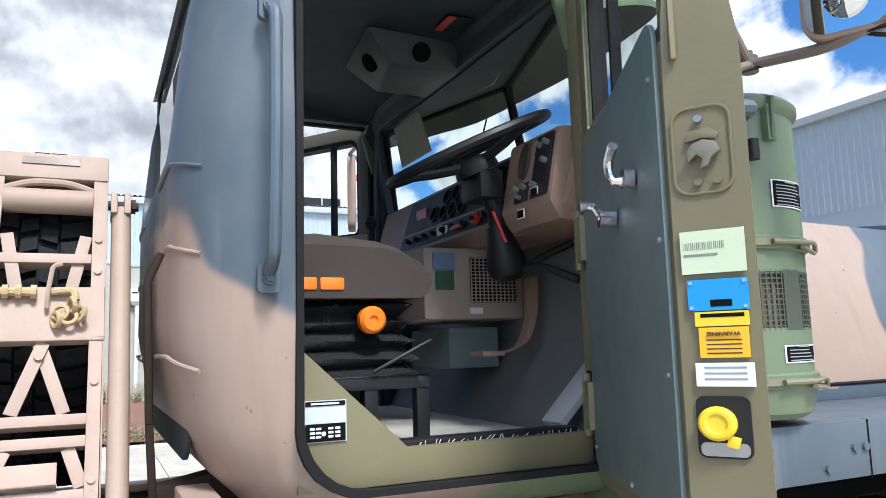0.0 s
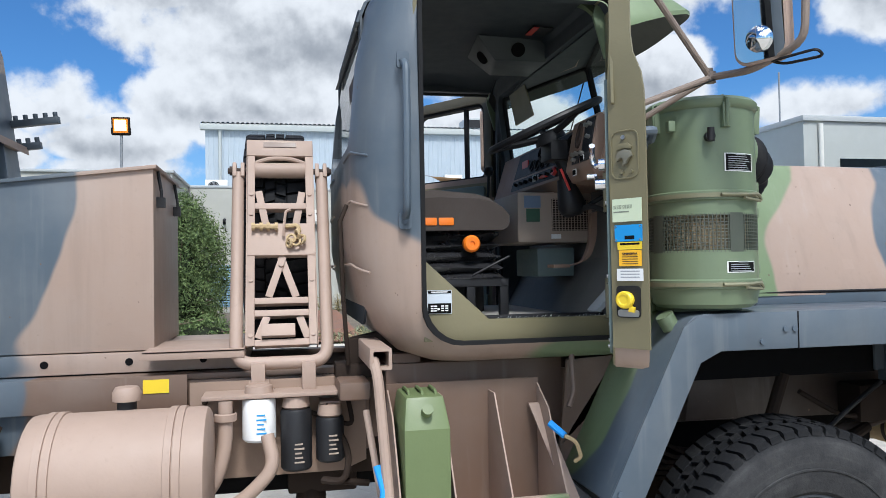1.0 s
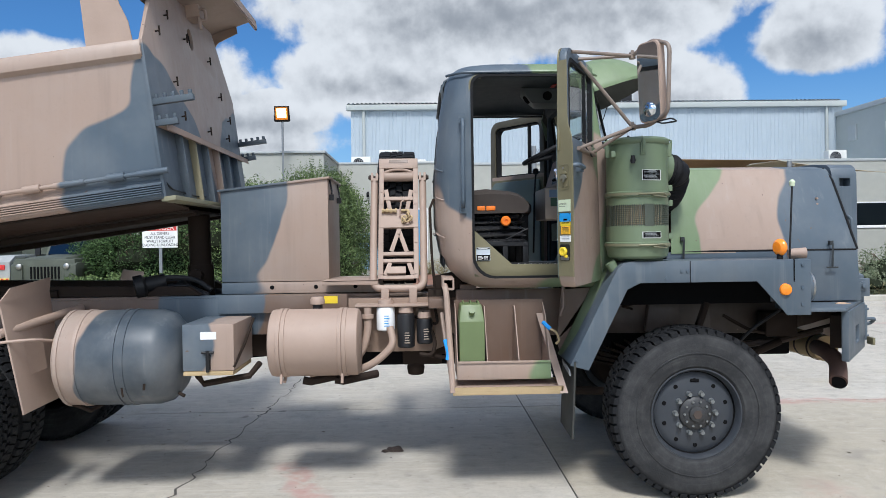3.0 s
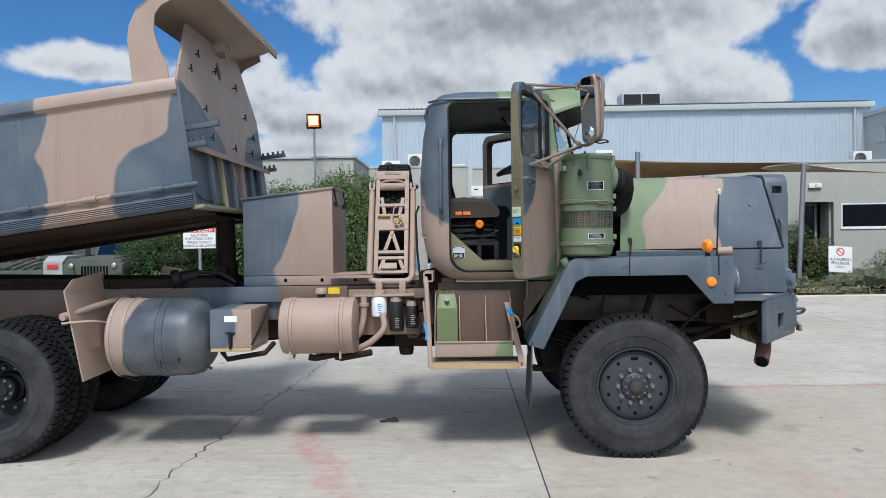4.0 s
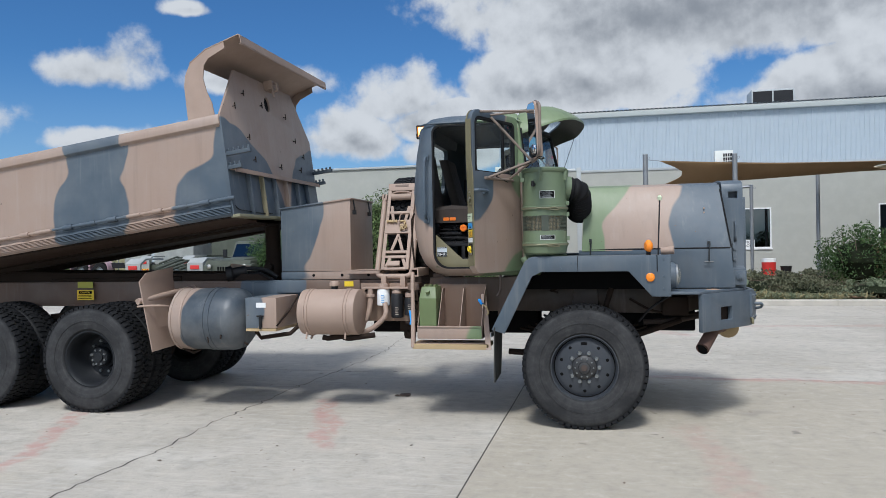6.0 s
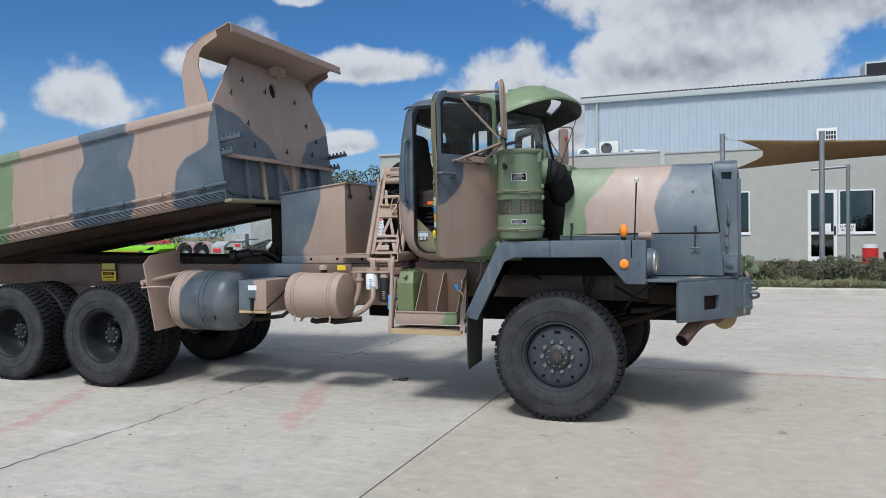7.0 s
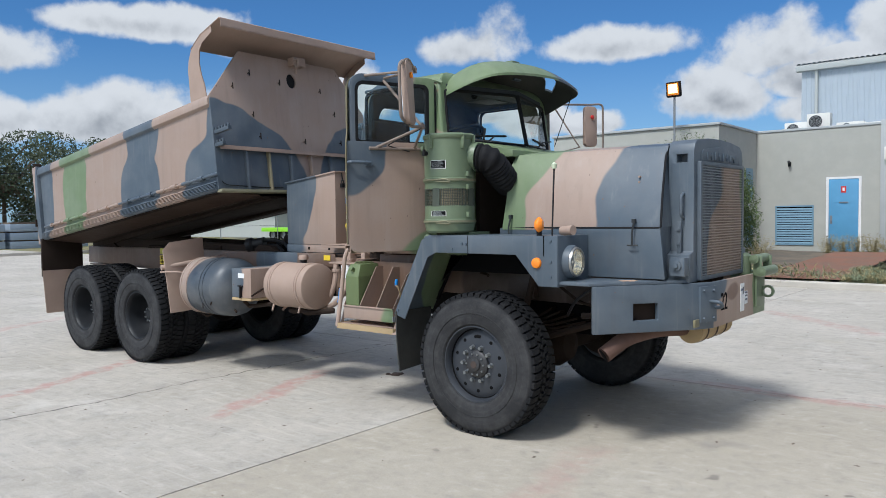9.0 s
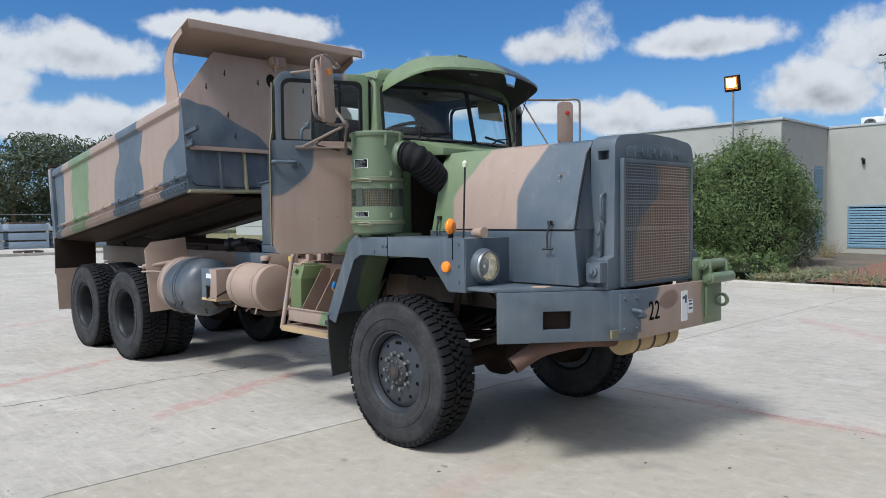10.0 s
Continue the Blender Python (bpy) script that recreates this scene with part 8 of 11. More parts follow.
part("body_pivot", bm, m_brown, truck, "tipper body pivot brackets")
# rear mudguards and flaps
for s in (-1, 1):
    y0, y1 = C + s * 1.20, C + s * 0.62
    bm = G()
    hexa(bm, [(-7.80, y0, 0.92), (-7.76, y0, 0.92), (-7.76, y1, 0.92), (-7.80, y1, 0.92), (-7.80, y0, 1.46), (-7.76, y0, 1.46), (-7.76, y1, 1.46), (-7.80, y1, 1.46)])
    guard = part("rear_mudguard", bm, m_brown, truck, "brown steel mudguard", bevel=0.004)
    bm = G()
    rows = [[(-7.78 + 0.10 * t, y0, 1.06 - 0.66 * t), (-7.78 + 0.10 * t, y1, 1.06 - 0.66 * t)] for t in (0, 0.5, 1)]
    sheet(bm, rows, (0.012, 0, 0))
    part("mud_flap", bm, m_tan, guard, "tan rubber mud flap")
    bm = G()
    # front board of the rear wheels, bent at its upper edge
    yo, yi = C + s * 1.22, C + s * (0.74 if s < 0 else 0.50)
    rows = [[(-4.36, yo, 0.64), (-4.32, yi, 0.67)], [(-4.50, yo, 1.36), (-4.42, yi, 1.40)], [(-4.46, yo - s * 0.06, 1.45), (-4.40, yi + s * 0.02, 1.50)]]
    sheet(bm, rows, (0.012, 0, 0.004))
    brd = part("wheel_board", bm, m_tan, truck, "tan splash board ahead of the rear wheels", bevel=0.003)
    bm = G()
    tube(bm, [(-4.50, yo + s * 0.02, 1.16), (-4.30, C + s * 0.5, 1.26)], 0.032, 12)
    tube(bm, bend([(-4.50, yo + s * 0.03, 1.11), (-4.30, yo - s * 0.05, 1.12), (-4.15, C + s * 0.8, 1.04)], 0.08), 0.010, 8)
    part("stay", bm, m_tan, brd, "tan tubular stay")
bm = G()
box(bm, (-5.79, -0.466, 1.262), (-5.59, -0.462, 1.335))
part("label", bm, plain("faded_yellow", (0.42, 0.40, 0.06), 0.5, amount=0.2), truck, "faded yellow caution label")
bm = G()
box(bm, (-5.80, -0.466, 1.125), (-5.58, -0.462, 1.24))
lab = part("label", bm, m_yellow, truck, "yellow and black caution label")
bm = G()
box(bm, (-5.775, -0.468, 1.195), (-5.605, -0.466, 1.228))
for z in (1.14, 1.158, 1.176):
    box(bm, (-5.785, -0.468, z), (-5.61, -0.466, z + 0.007))
part("print", bm, m_dark, lab)
words("print", "CAUTION", 0.028, m_yellow, lab, put(-5.69, -0.469, 1.211) @ FACE_SOUTH)

# ---- big air canister, side box, fuel tank
bm = G()
lathe(bm, [(0.0, -4.245), (0.20, -4.235), (0.29, -4.20), (0.322, -4.15), (0.322, -3.58), (0.30, -3.50), (0.22, -3.43), (0.0, -3.395)], (0, -0.845, 0.955), (1, 0, 0), 40)
can = part("air_canister", bm, m_canister, truck, "large cylindrical tank in tan and slate")
bm = G()
for x in (-4.16, -4.05, -3.80, -3.74):
    lathe(bm, [(0.322, x - 0.013), (0.328, x - 0.011), (0.328, x + 0.011), (0.322, x + 0.013)], (0, -0.845, 0.955), (1, 0, 0), 40)
part("strap", bm, m_canister, can, "steel tank straps")
bm = G()
tube(bm, [(-3.74, -1.155, 0.80), (-3.73, -1.16, 0.74)], 0.006, 6)
tube(bm, [(-3.60, -1.14, 0.82), (-3.60, -1.15, 0.78)], 0.008, 6)
tube(bm, [(-3.44, -0.95, 0.72), (-3.40, -0.96, 0.70)], 0.012, 8)
tube(bm, [(-4.15, -0.95, 0.66), (-4.05, -0.9, 0.60), (-4.0, -0.85, 0.63)], 0.014, 8)
part("drain_cock", bm, m_brown, can)
bm = box(G(), (-3.39, -1.02, 0.875), (-3.05, -0.48, 1.185))
sbox = part("side_box", bm, m_sidebox, truck, "slate and tan steel battery box", bevel=0.006)
bm = box(G(), (-3.385, -1.025, 0.845), (-3.055, -0.50, 0.872))
part("box_tray", bm, m_wrap, sbox, "pale worn tray edge", bevel=0.004)
bm = box(G(), (-3.27, -1.024, 1.085), (-3.165, -1.020, 1.135))
part("paper_tag", bm, m_white, sbox, "white paper tag")
bm = G()
box(bm, (-3.235, -1.032, 0.885), (-3.205, -1.02, 1.0))
tube(bm, [(-3.26, -1.035, 1.0), (-3.18, -1.035, 1.0)], 0.008, 6)
tube(bm, [(-3.22, -1.04, 0.87), (-3.22, -1.04, 1.01)], 0.012, 6)
part("latch", bm, m_black, sbox, "black toggle latch")
bm = G()
tube(bm, bend([(-3.05, -1.02, 0.90), (-3.04, -0.75, 1.02), (-3.03, -0.52, 1.17)], 0.02), 0.010, 6)
tube(bm, [(-3.32, -0.92, 0.83), (-3.30, -0.86, 0.76), (-3.0, -0.8, 0.80), (-2.95, -0.7, 0.87)], 0.022, 8)
part("stay", bm, m_brown, sbox)
bm = G()
lathe(bm, [(0.0, -2.835), (0.215, -2.835), (0.228, -2.828), (0.232, -2.81), (0.232, -2.255), (0.228, -2.238), (0.215, -2.23), (0.0, -2.225)], (0, -0.80, 1.025), (1, 0, 0), 40)
tank = part("fuel_tank", bm, m_tan, truck, "tan cylindrical tank with straps")
bm = G()
for x in (-2.765, -2.735, -2.355, -2.325):
    lathe(bm, [(0.232, x - 0.014), (0.238, x - 0.012), (0.238, x + 0.012), (0.232, x + 0.014)], (0, -0.80, 1.025), (1, 0, 0), 40)
for x in (-2.75, -2.34):
    tube(bm, [(x, -0.80, 0.79), (x, -0.85, 0.76)], 0.012, 8)
    tube(bm, [(x, -0.96, 0.83), (x, -0.98, 0.77)], 0.010, 8)
part("strap", bm, m_tan, tank, "tan tank straps")
bm = G()
cyl(bm, (-2.53, -0.74, 1.24), (-2.53, -0.74, 1.29), 0.035, seg=16)
neck = part("filler_neck", bm, m_black, tank)
bm = lathe(G(), [(0.05, 0.0), (0.052, 0.03), (0.04, 0.05), (0.0, 0.052)], (-2.53, -0.74, 1.285), (0, 0, 1), 16)
part("filler_cap", bm, m_tan, neck, "tan filler cap")
bm = G()
for x in (-2.62, -2.40):
    tube(bm, [(x, -0.85, 0.77), (x + 0.05, -0.85, 0.76), (x + 0.28, -0.7, 0.78)], 0.028, 10)
part("suction_pipe", bm, m_brown, tank)

# ---- toolbox and deck
bm = prism(G(), [(-3.31, 1.425), (-3.31, 2.115), (-2.50, 2.205), (-2.50, 1.425)], "y", -0.31, 0.46)
tb = part("toolbox", bm, m_toolbox, truck, "large slate and tan steel locker with sloping lid", bevel=0.004)
bm = G()
hexa(bm, [(-3.33, -0.325, 2.108), (-2.485, -0.325, 2.202), (-2.485, 0.475, 2.202), (-3.33, 0.475, 2.108), (-3.33, -0.325, 2.124), (-2.485, -0.325, 2.218), (-2.485, 0.475, 2.218), (-3.33, 0.475, 2.124)])
part("lid", bm, m_toolbox, tb, "thin steel lid", bevel=0.002)
for y in (-0.22, 0.30):
    bm = G()
    tube(bm, [(-2.495, y, 2.20), (-2.48, y, 2.11)], 0.008, 6)
    box(bm, (-2.50, y - 0.018, 2.04), (-2.465, y + 0.018, 2.085))
    tube(bm, bend([(-2.48, y - 0.014, 2.08), (-2.48, y - 0.014, 2.12), (-2.48, y + 0.014, 2.12), (-2.48, y + 0.014, 2.08)], 0.01), 0.005, 6)
    part("padlock", bm, m_black, tb, "black padlock on a hasp")
bm = G()
box(bm, (-3.31, -0.32, 1.335), (-2.12, 0.46, 1.42))
deck = part("deck", bm, m_toolbox, truck, "steel deck under the locker", bevel=0.004)
# black discs on the deck's face, the holes' shade put into colour
bm = G()
for x in (-2.93, -2.60, -2.3):
    cyl(bm, (x, -0.319, 1.38), (x, -0.323, 1.38), 0.016, seg=14)
part("drain_hole", bm, m_dark, deck)
bm = G()
prism(bm, [(-2.52, 1.425), (-2.12, 1.425), (-2.12, 1.435), (-2.52, 1.435)], "y", -0.50, 0.0)
box(bm, (-2.53, -0.50, 1.400), (-2.12, -0.49, 1.436))
part("deck_plate", bm, m_tan, deck, "tan folded shelf plate", bevel=0.002)
bm = box(G(), (-3.3, -0.47, 1.20), (-2.35, -0.458, 1.335))
part("side_plate", bm, m_frame, deck, "", bevel=0.003)
bm = box(G(), (-2.52, -0.4735, 1.265), (-2.42, -0.470, 1.32))
part("label", bm, m_yellow, deck, "small yellow label")

# ---- spare wheel on its hinged carrier
spare = copy_thing(front_wheel, put(-1.99, 0.42, 1.915) @ pose(0, 0, 0, 0, 15, 90))
lean = math.atan(0.40)
cm = put(-1.967, -0.50, 1.32) @ pose(0, 0, 0, -math.degrees(lean), 0, 0)


def cpart(name, bm, mat, parent, label="", bevel=0.0):
    bm.transform(cm)
    return part(name, bm, mat, parent, label, bevel)


def bar(bm, x0, z0, x1, z1, w, y0, y1):
    """A flat bar between two points of the carrier's plane."""
    d = (V((x1, 0, z1)) - V((x0, 0, z0))).normalized()
    n = V((d.z, 0, -d.x)) * w / 2
    a, b = V((x0, 0, z0)), V((x1, 0, z1))
    hexa(bm, [p + V((0, y, 0)) for p, y in ((a - n, y0), (a + n, y0), (a + n, y1), (a - n, y1), (b - n, y0), (b + n, y0), (b + n, y1), (b - n, y1))])


bm = tube(G(), bend([(-0.189, 0.012, 0.955), (-0.189, 0.0, 0.052), (0.189, 0.0, 0.052), (0.189, 0.012, 0.955)], 0.075, 7), 0.0275, 14)
carrier = cpart("spare_wheel_carrier", bm, m_tan, truck, "tan hinged spare wheel carrier of bent tube")
# flattened ears with their pins at the head of each tube
for s in (-1, 1):
    bm = G()
    prism(bm, [(s * 0.160, 0.93), (s * 0.160, 1.0), (s * 0.178, 1.0), (s * 0.178, 0.93)][::s], "y", -0.022, 0.045)
    prism(bm, [(s * 0.196, 0.93), (s * 0.196, 1.0), (s * 0.214, 1.0), (s * 0.214, 0.93)][::s], "y", -0.022, 0.045)
    cpart("pin_ear", bm, m_tan, carrier, "tan pin ear", 0.004)
    bm = cyl(G(), (s * 0.135, 0.012, 0.972), (s * 0.236, 0.012, 0.972), 0.014, seg=12)
    cyl(bm, (s * 0.216, 0.012, 0.972), (s * 0.228, 0.012, 0.972), 0.022, seg=8)
    cpart("hinge_pin", bm, m_rust, carrier, "rusty hinge pin and nut")
# channel-section uprights
for s in (-1, 1):
    bm = box(G(), (s * 0.152, -0.012, 0.125), (s * 0.146, 0.050, 1.115))
    box(bm, (s * 0.146, -0.012, 0.125), (s * 0.114, -0.006, 1.115))
    cpart("upright", bm, m_tan, carrier, "tan channel upright with chipped edges", 0.002)
    bm = G()
    for z in (0.17, 0.42, 0.74, 0.84):
        cyl(bm, (s * 0.130, -0.012, z), (s * 0.130, -0.018, z), 0.010, seg=8)
    cpart("bolt", bm, m_tan, carrier)
bm = box(G(), (-0.152, -0.016, 1.04), (0.152, 0.055, 1.125))
cpart("head_plate", bm, m_tan, carrier, "tan folded head plate", 0.004)
bm = box(G(), (-0.075, -0.020, 1.085), (0.075, -0.015, 1.110))
cpart("head_slot", bm, m_frame, carrier, "worn slot in the head plate")
bm = tube(G(), bend([(-0.12, 0.0, 1.005), (-0.05, -0.006, 1.03), (0.05, -0.006, 1.03), (0.12, 0.0, 1.005)], 0.05, 5), 0.011, 8)
cpart("curved_stay", bm, m_tan, carrier, "tan curved stay")
for z0, z1, name in ((0.768, 0.797, "cross_bar"), (0.312, 0.340, "cross_bar"), (0.256, 0.284, "cross_bar"), (0.125, 0.153, "cross_bar")):
    bm = box(G(), (-0.114, -0.008, z0), (0.114, 0.010, z1))
    box(bm, (-0.114, 0.010, z0), (0.114, 0.034, z0 + 0.006))
    cpart(name, bm, m_tan, carrier, "tan cross bar", 0.002)
bm = box(G(), (-0.146, -0.016, 0.542), (0.150, -0.010, 0.690))
box(bm, (-0.146, -0.016, 0.535), (0.150, 0.02, 0.542))
cpart("hook_plate", bm, m_tan, carrier, "tan plate with rust stains", 0.002)
bm = box(G(), (-0.085, -0.030, 0.160), (0.055, -0.024, 0.215))
box(bm, (-0.085, -0.030, 0.160), (0.055, 0.0, 0.166))
cpart("toe_plate", bm, m_tan, carrier, "small tan toe plate", 0.002)
for x0, z0, x1, z1 in ((-0.055, 0.345, 0.008, 0.535), (0.062, 0.345, -0.002, 0.535), (-0.098, 0.86, -0.066, 0.690), (0.098, 0.86, 0.066, 0.690), (-0.100, 0.16, -0.062, 0.256), (0.108, 0.16, 0.075, 0.256)):
    bm = G()
    bar(bm, x0, z0, x1, z1, 0.032, -0.004 if x0 < 0 else 0.003, 0.002 if x0 < 0 else 0.009)
    cpart("brace", bm, m_tan, carrier, "diagonal flat brace", 0.0015)
bm = G()
cyl(bm, (-0.114, 0.005, 0.972), (0.114, 0.005, 0.972), 0.036, seg=20)
cpart("roller", bm, m_tan, carrier, "tan cross roller", 0.003)
bm = cyl(G(), (0.0, -0.004, 0.495), (0.0, -0.012, 0.495), 0.012, seg=8)
cpart("bolt", bm, m_tan, carrier)
# hook, screw and chain on the plate
bm = G()
tube(bm, [(-0.125, -0.034, 0.668), (-0.02, -0.036, 0.664)], 0.011, 8)
for x in (-0.12, -0.085, -0.055, -0.02):
    cyl(bm, (x - 0.007, -0.035, 0.666), (x + 0.007, -0.035, 0.666), 0.019, seg=8)
cpart("screw_shaft", bm, m_wrap, carrier, "worn screw shaft")
bm = tube(G(), bend([(0.012, -0.03, 0.62), (0.012, -0.045, 0.655), (0.022, -0.05, 0.735), (0.045, -0.05, 0.742)], 0.015), 0.0065, 6)
cpart("locking_rod", bm, m_tan, carrier, "bent locking rod")
bm = tube(G(), bend([(0.02, -0.03, 0.668), (0.075, -0.036, 0.672), (0.080, -0.036, 0.64)], 0.02), 0.010, 8)
cpart("screw_eye", bm, m_wrap, carrier, "worn screw eye")
for k, (x, z, ax_) in enumerate(((0.045, 0.605, (0.3, 1, 0.1)), (0.072, 0.625, (1, 0.3, 0.3)), (0.066, 0.59, (0.2, 1, -0.2)), (0.092, 0.60, (0.8, 0.6, 0)), (0.035, 0.585, (1, 0.5, 0.2)))):
    bm = lathe(G(), [(0.014, -0.006), (0.024, -0.006), (0.024, 0.006), (0.014, 0.006), (0.014, -0.006)], (x, -0.036 - 0.004 * (k % 2), z), ax_, 12)
    cpart("chain_link", bm, m_wrap, carrier, "heavy rusty chain link", 0.002)
bm = G()
box(bm, (-2.28, -0.62, 1.245), (-1.70, -0.36, 1.262))
for x in (-2.065, -1.86):
    box(bm, (x - 0.028, -0.545, 1.262), (x + 0.028, -0.455, 1.375))
part("carrier_base", bm, m_tan, truck, "tan base plate of the carrier", bevel=0.004)
# fuel and oil filters with hoses
for x, mat, z0, z1, r, label in ((-2.062, m_white, 1.070, 1.240, 0.067, "white spin-on filter"), (-1.915, m_black, 0.945, 1.190, 0.063, "tall black filter"), (-1.778, m_black, 0.970, 1.150, 0.058, "black filter")):
    bm = lathe(G(), [(0.0, z0), (r - 0.008, z0), (r, z0 + 0.01), (r, z1 - 0.012), (r - 0.006, z1), (0.0, z1)], (x, -0.56, 0), (0, 0, 1), 24)
    f_ = part("spin_on_filter", bm, mat, truck, label)
    bm = lathe(G(), [(r * 0.7, z1), (r * 0.9, z1 + 0.01), (r * 0.8, z1 + 0.05), (0.0, z1 + 0.055)], (x, -0.56, 0), (0, 0, 1), 16)
    box(bm, (x - 0.04, -0.56, z1 + 0.02), (x + 0.04, -0.46, z1 + 0.06))
    part("filter_head", bm, m_tan, f_)
    bm = G()
    dark = mat is m_white
    for k in range(5):
        w = 0.03 - 0.005 * (k % 3)
        box(bm, (x - w * 0.3, -0.56 - r - 0.0012, z0 + 0.035 + 0.018 * k), (x + w, -0.56 - r * 0.86, z0 + 0.041 + 0.018 * k))
    part("print", bm, m_blue_sign if dark else m_heater, f_)
bm = G()
tube(bm, bend([(-2.19, -0.60, 1.24), (-2.19, -0.62, 1.05), (-2.24, -0.64, 0.90), (-2.42, -0.66, 0.80), (-2.60, -0.70, 0.79)], 0.10, 6), 0.028, 12)
tube(bm, bend([(-2.03, -0.62, 1.10), (-2.0, -0.66, 0.98), (-2.12, -0.66, 0.86), (-2.36, -0.66, 0.75), (-2.55, -0.66, 0.77)], 0.10, 6), 0.027, 12)
lathe(bm, [(0.038, 0.0), (0.044, 0.005), (0.044, 0.03), (0.038, 0.035)], (-2.19, -0.605, 1.16), (0, 0, 1), 14)
part("tan_hose", bm, m_tan, truck, "thick tan hoses")
bm = G()
tube(bm, bend([(-1.80, -0.58, 1.20), (-1.70, -0.58, 1.0), (-1.72, -0.6, 0.88), (-1.84, -0.58, 0.90), (-1.62, -0.55, 0.86)], 0.06, 5), 0.014, 8)
tube(bm, bend([(-1.70, -0.5, 1.22), (-1.68, -0.55, 1.10), (-1.90, -0.52, 1.18)], 0.04, 4), 0.010, 8)
part("thin_hose", bm, m_brown, truck, "thin brown fuel lines")
bm = G()
box(bm, (-1.80, -0.46, 0.98), (-1.60, -0.40, 1.30))
box(bm, (-1.75, -0.75, 1.24), (-1.63, -0.40, 1.31))
part("bracket", bm, m_frame, truck, "", bevel=0.01)
bm = prism(G(), [(-2.34, 0.90), (-2.34, 1.30), (-1.62, 1.30), (-1.62, 0.94), (-1.72, 0.90)], "y", -0.472, -0.462)
part("frame_plate", bm, plain("tan_frame_plate", (0.24, 0.165, 0.12), 0.65, amount=0.3), truck, "tan plate on the chassis rail", bevel=0.003)
bm = G()
for x, z in ((-2.28, 1.22), (-2.28, 0.98), (-1.70, 1.22), (-2.0, 1.25)):
    cyl(bm, (x, -0.472, z), (x, -0.482, z), 0.013, seg=8)
part("bolt", bm, m_brown, truck)

# ---- steps, can rack, jerry can
bm = G()
ring_plate(bm, rounded(-1.655, -1.575, 1.385, 1.465, 0.006, 2), rounded(-1.643, -1.587, 1.397, 1.453, 0.004, 2), "y", -0.98, -0.40)
part("step_beam", bm, m_tan, truck, "square tube step beam, open ended")
bm = G()
tube(bm, bend([(-1.64, -0.95, 1.42), (-1.63, -1.0, 1.36), (-1.61, -1.08, 0.98), (-1.60, -1.14, 0.72)], 0.05), 0.020, 10)
tube(bm, [(-1.66, -0.86, 1.22), (-1.60, -1.08, 0.74)], 0.013, 8)
hexa(bm, [(-0.995, -0.80, 1.20), (-0.945, -0.80, 1.20), (-0.945, -0.785, 1.20), (-0.995, -0.785, 1.20), (-0.895, -1.16, 0.71), (-0.845, -1.16, 0.71), (-0.845, -1.145, 0.71), (-0.895, -1.145, 0.71)])
part("step_hanger", bm, m_tan, truck, "tan step hangers")
bm = G()
box(bm, (-1.60, -1.15, 0.705), (-0.875, -1.13, 0.755))
box(bm, (-1.60, -0.86, 0.72), (-0.875, -0.84, 0.755))
box(bm, (-1.60, -1.15, 0.72), (-1.585, -0.84, 0.755))
box(bm, (-0.89, -1.15, 0.72), (-0.875, -0.84, 0.755))
stp = part("cab_step", bm, m_wrap, truck, "worn tan lower step with punched tread", bevel=0.003)
bm = G()
for k in range(9):
    y = -1.125 + 0.032 * k
    box(bm, (-1.585, y - 0.012, 0.742), (-0.89, y + 0.012, 0.752))
for k in range(26):
    x = -1.585 + 0.0275 * k
    box(bm, (x - 0.009, -1.13, 0.7415), (x + 0.009, -0.86, 0.7515))
part("tread", bm, m_tan, stp, "punched steel tread")
bm = G()
box(bm, (-1.565, -1.09, 0.80), (-0.945, -1.082, 0.915))
box(bm, (-1.565, -1.09, 0.795), (-0.945, -0.76, 0.805))
box(bm, (-1.565, -1.10, 0.905), (-0.945, -1.08, 0.918))
rack = part("can_rack", bm, m_rack, truck, "tan and green open steel can rack", bevel=0.002)
for name, x in (("divider", -1.365), ("divider", -1.155)):
    bm = prism(G(), [(-1.085, 0.80), (-1.085, 0.91), (-0.86, 1.26), (-0.77, 1.26), (-0.77, 0.80)], "x", x - 0.003, x + 0.003)
    part(name, bm, m_tan, rack, "thin steel divider")
for x in (-1.565, -0.948):
    bm = prism(G(), [(-1.085, 0.80), (-1.085, 0.915), (-0.90, 1.20), (-0.77, 1.28), (-0.77, 0.80)], "x", x - 0.003, x + 0.003)
    part("end_plate", bm, m_tan, rack)
bm = box(G(), (-1.57, -0.772, 0.80), (-0.945, -0.760, 1.30))
part("back_plate", bm, m_frame, rack, "brown rack back plate")
bm = G()
tube(bm, [(-1.645, -1.05, 1.06), (-1.625, -1.08, 0.98), (-1.63, -1.09, 0.93)], 0.014, 8)
part("strap", bm, m_strap, rack, "blue webbing strap end")
bm = G()
tube(bm, [(-0.98, -1.0, 1.16), (-0.94, -1.05, 1.12)], 0.014, 8)
part("strap", bm, m_strap, rack, "blue webbing strap end")
bm = G()
tube(bm, bend([(-0.94, -1.05, 1.12), (-0.90, -1.06, 1.10), (-0.88, -1.06, 1.04), (-0.90, -1.04, 1.02)], 0.02), 0.008, 6)
tube(bm, [(-1.0, -1.06, 0.80), (-0.985, -1.06, 0.90)], 0.008, 6)
part("strap_tail", bm, m_wrap, rack)
bm = G()
tube(bm, [(-0.80, -0.78, 1.40), (-0.80, -0.80, 1.24), (-0.83, -0.82, 1.18)], 0.012, 8)
part("stay_rod", bm, m_frame, truck)
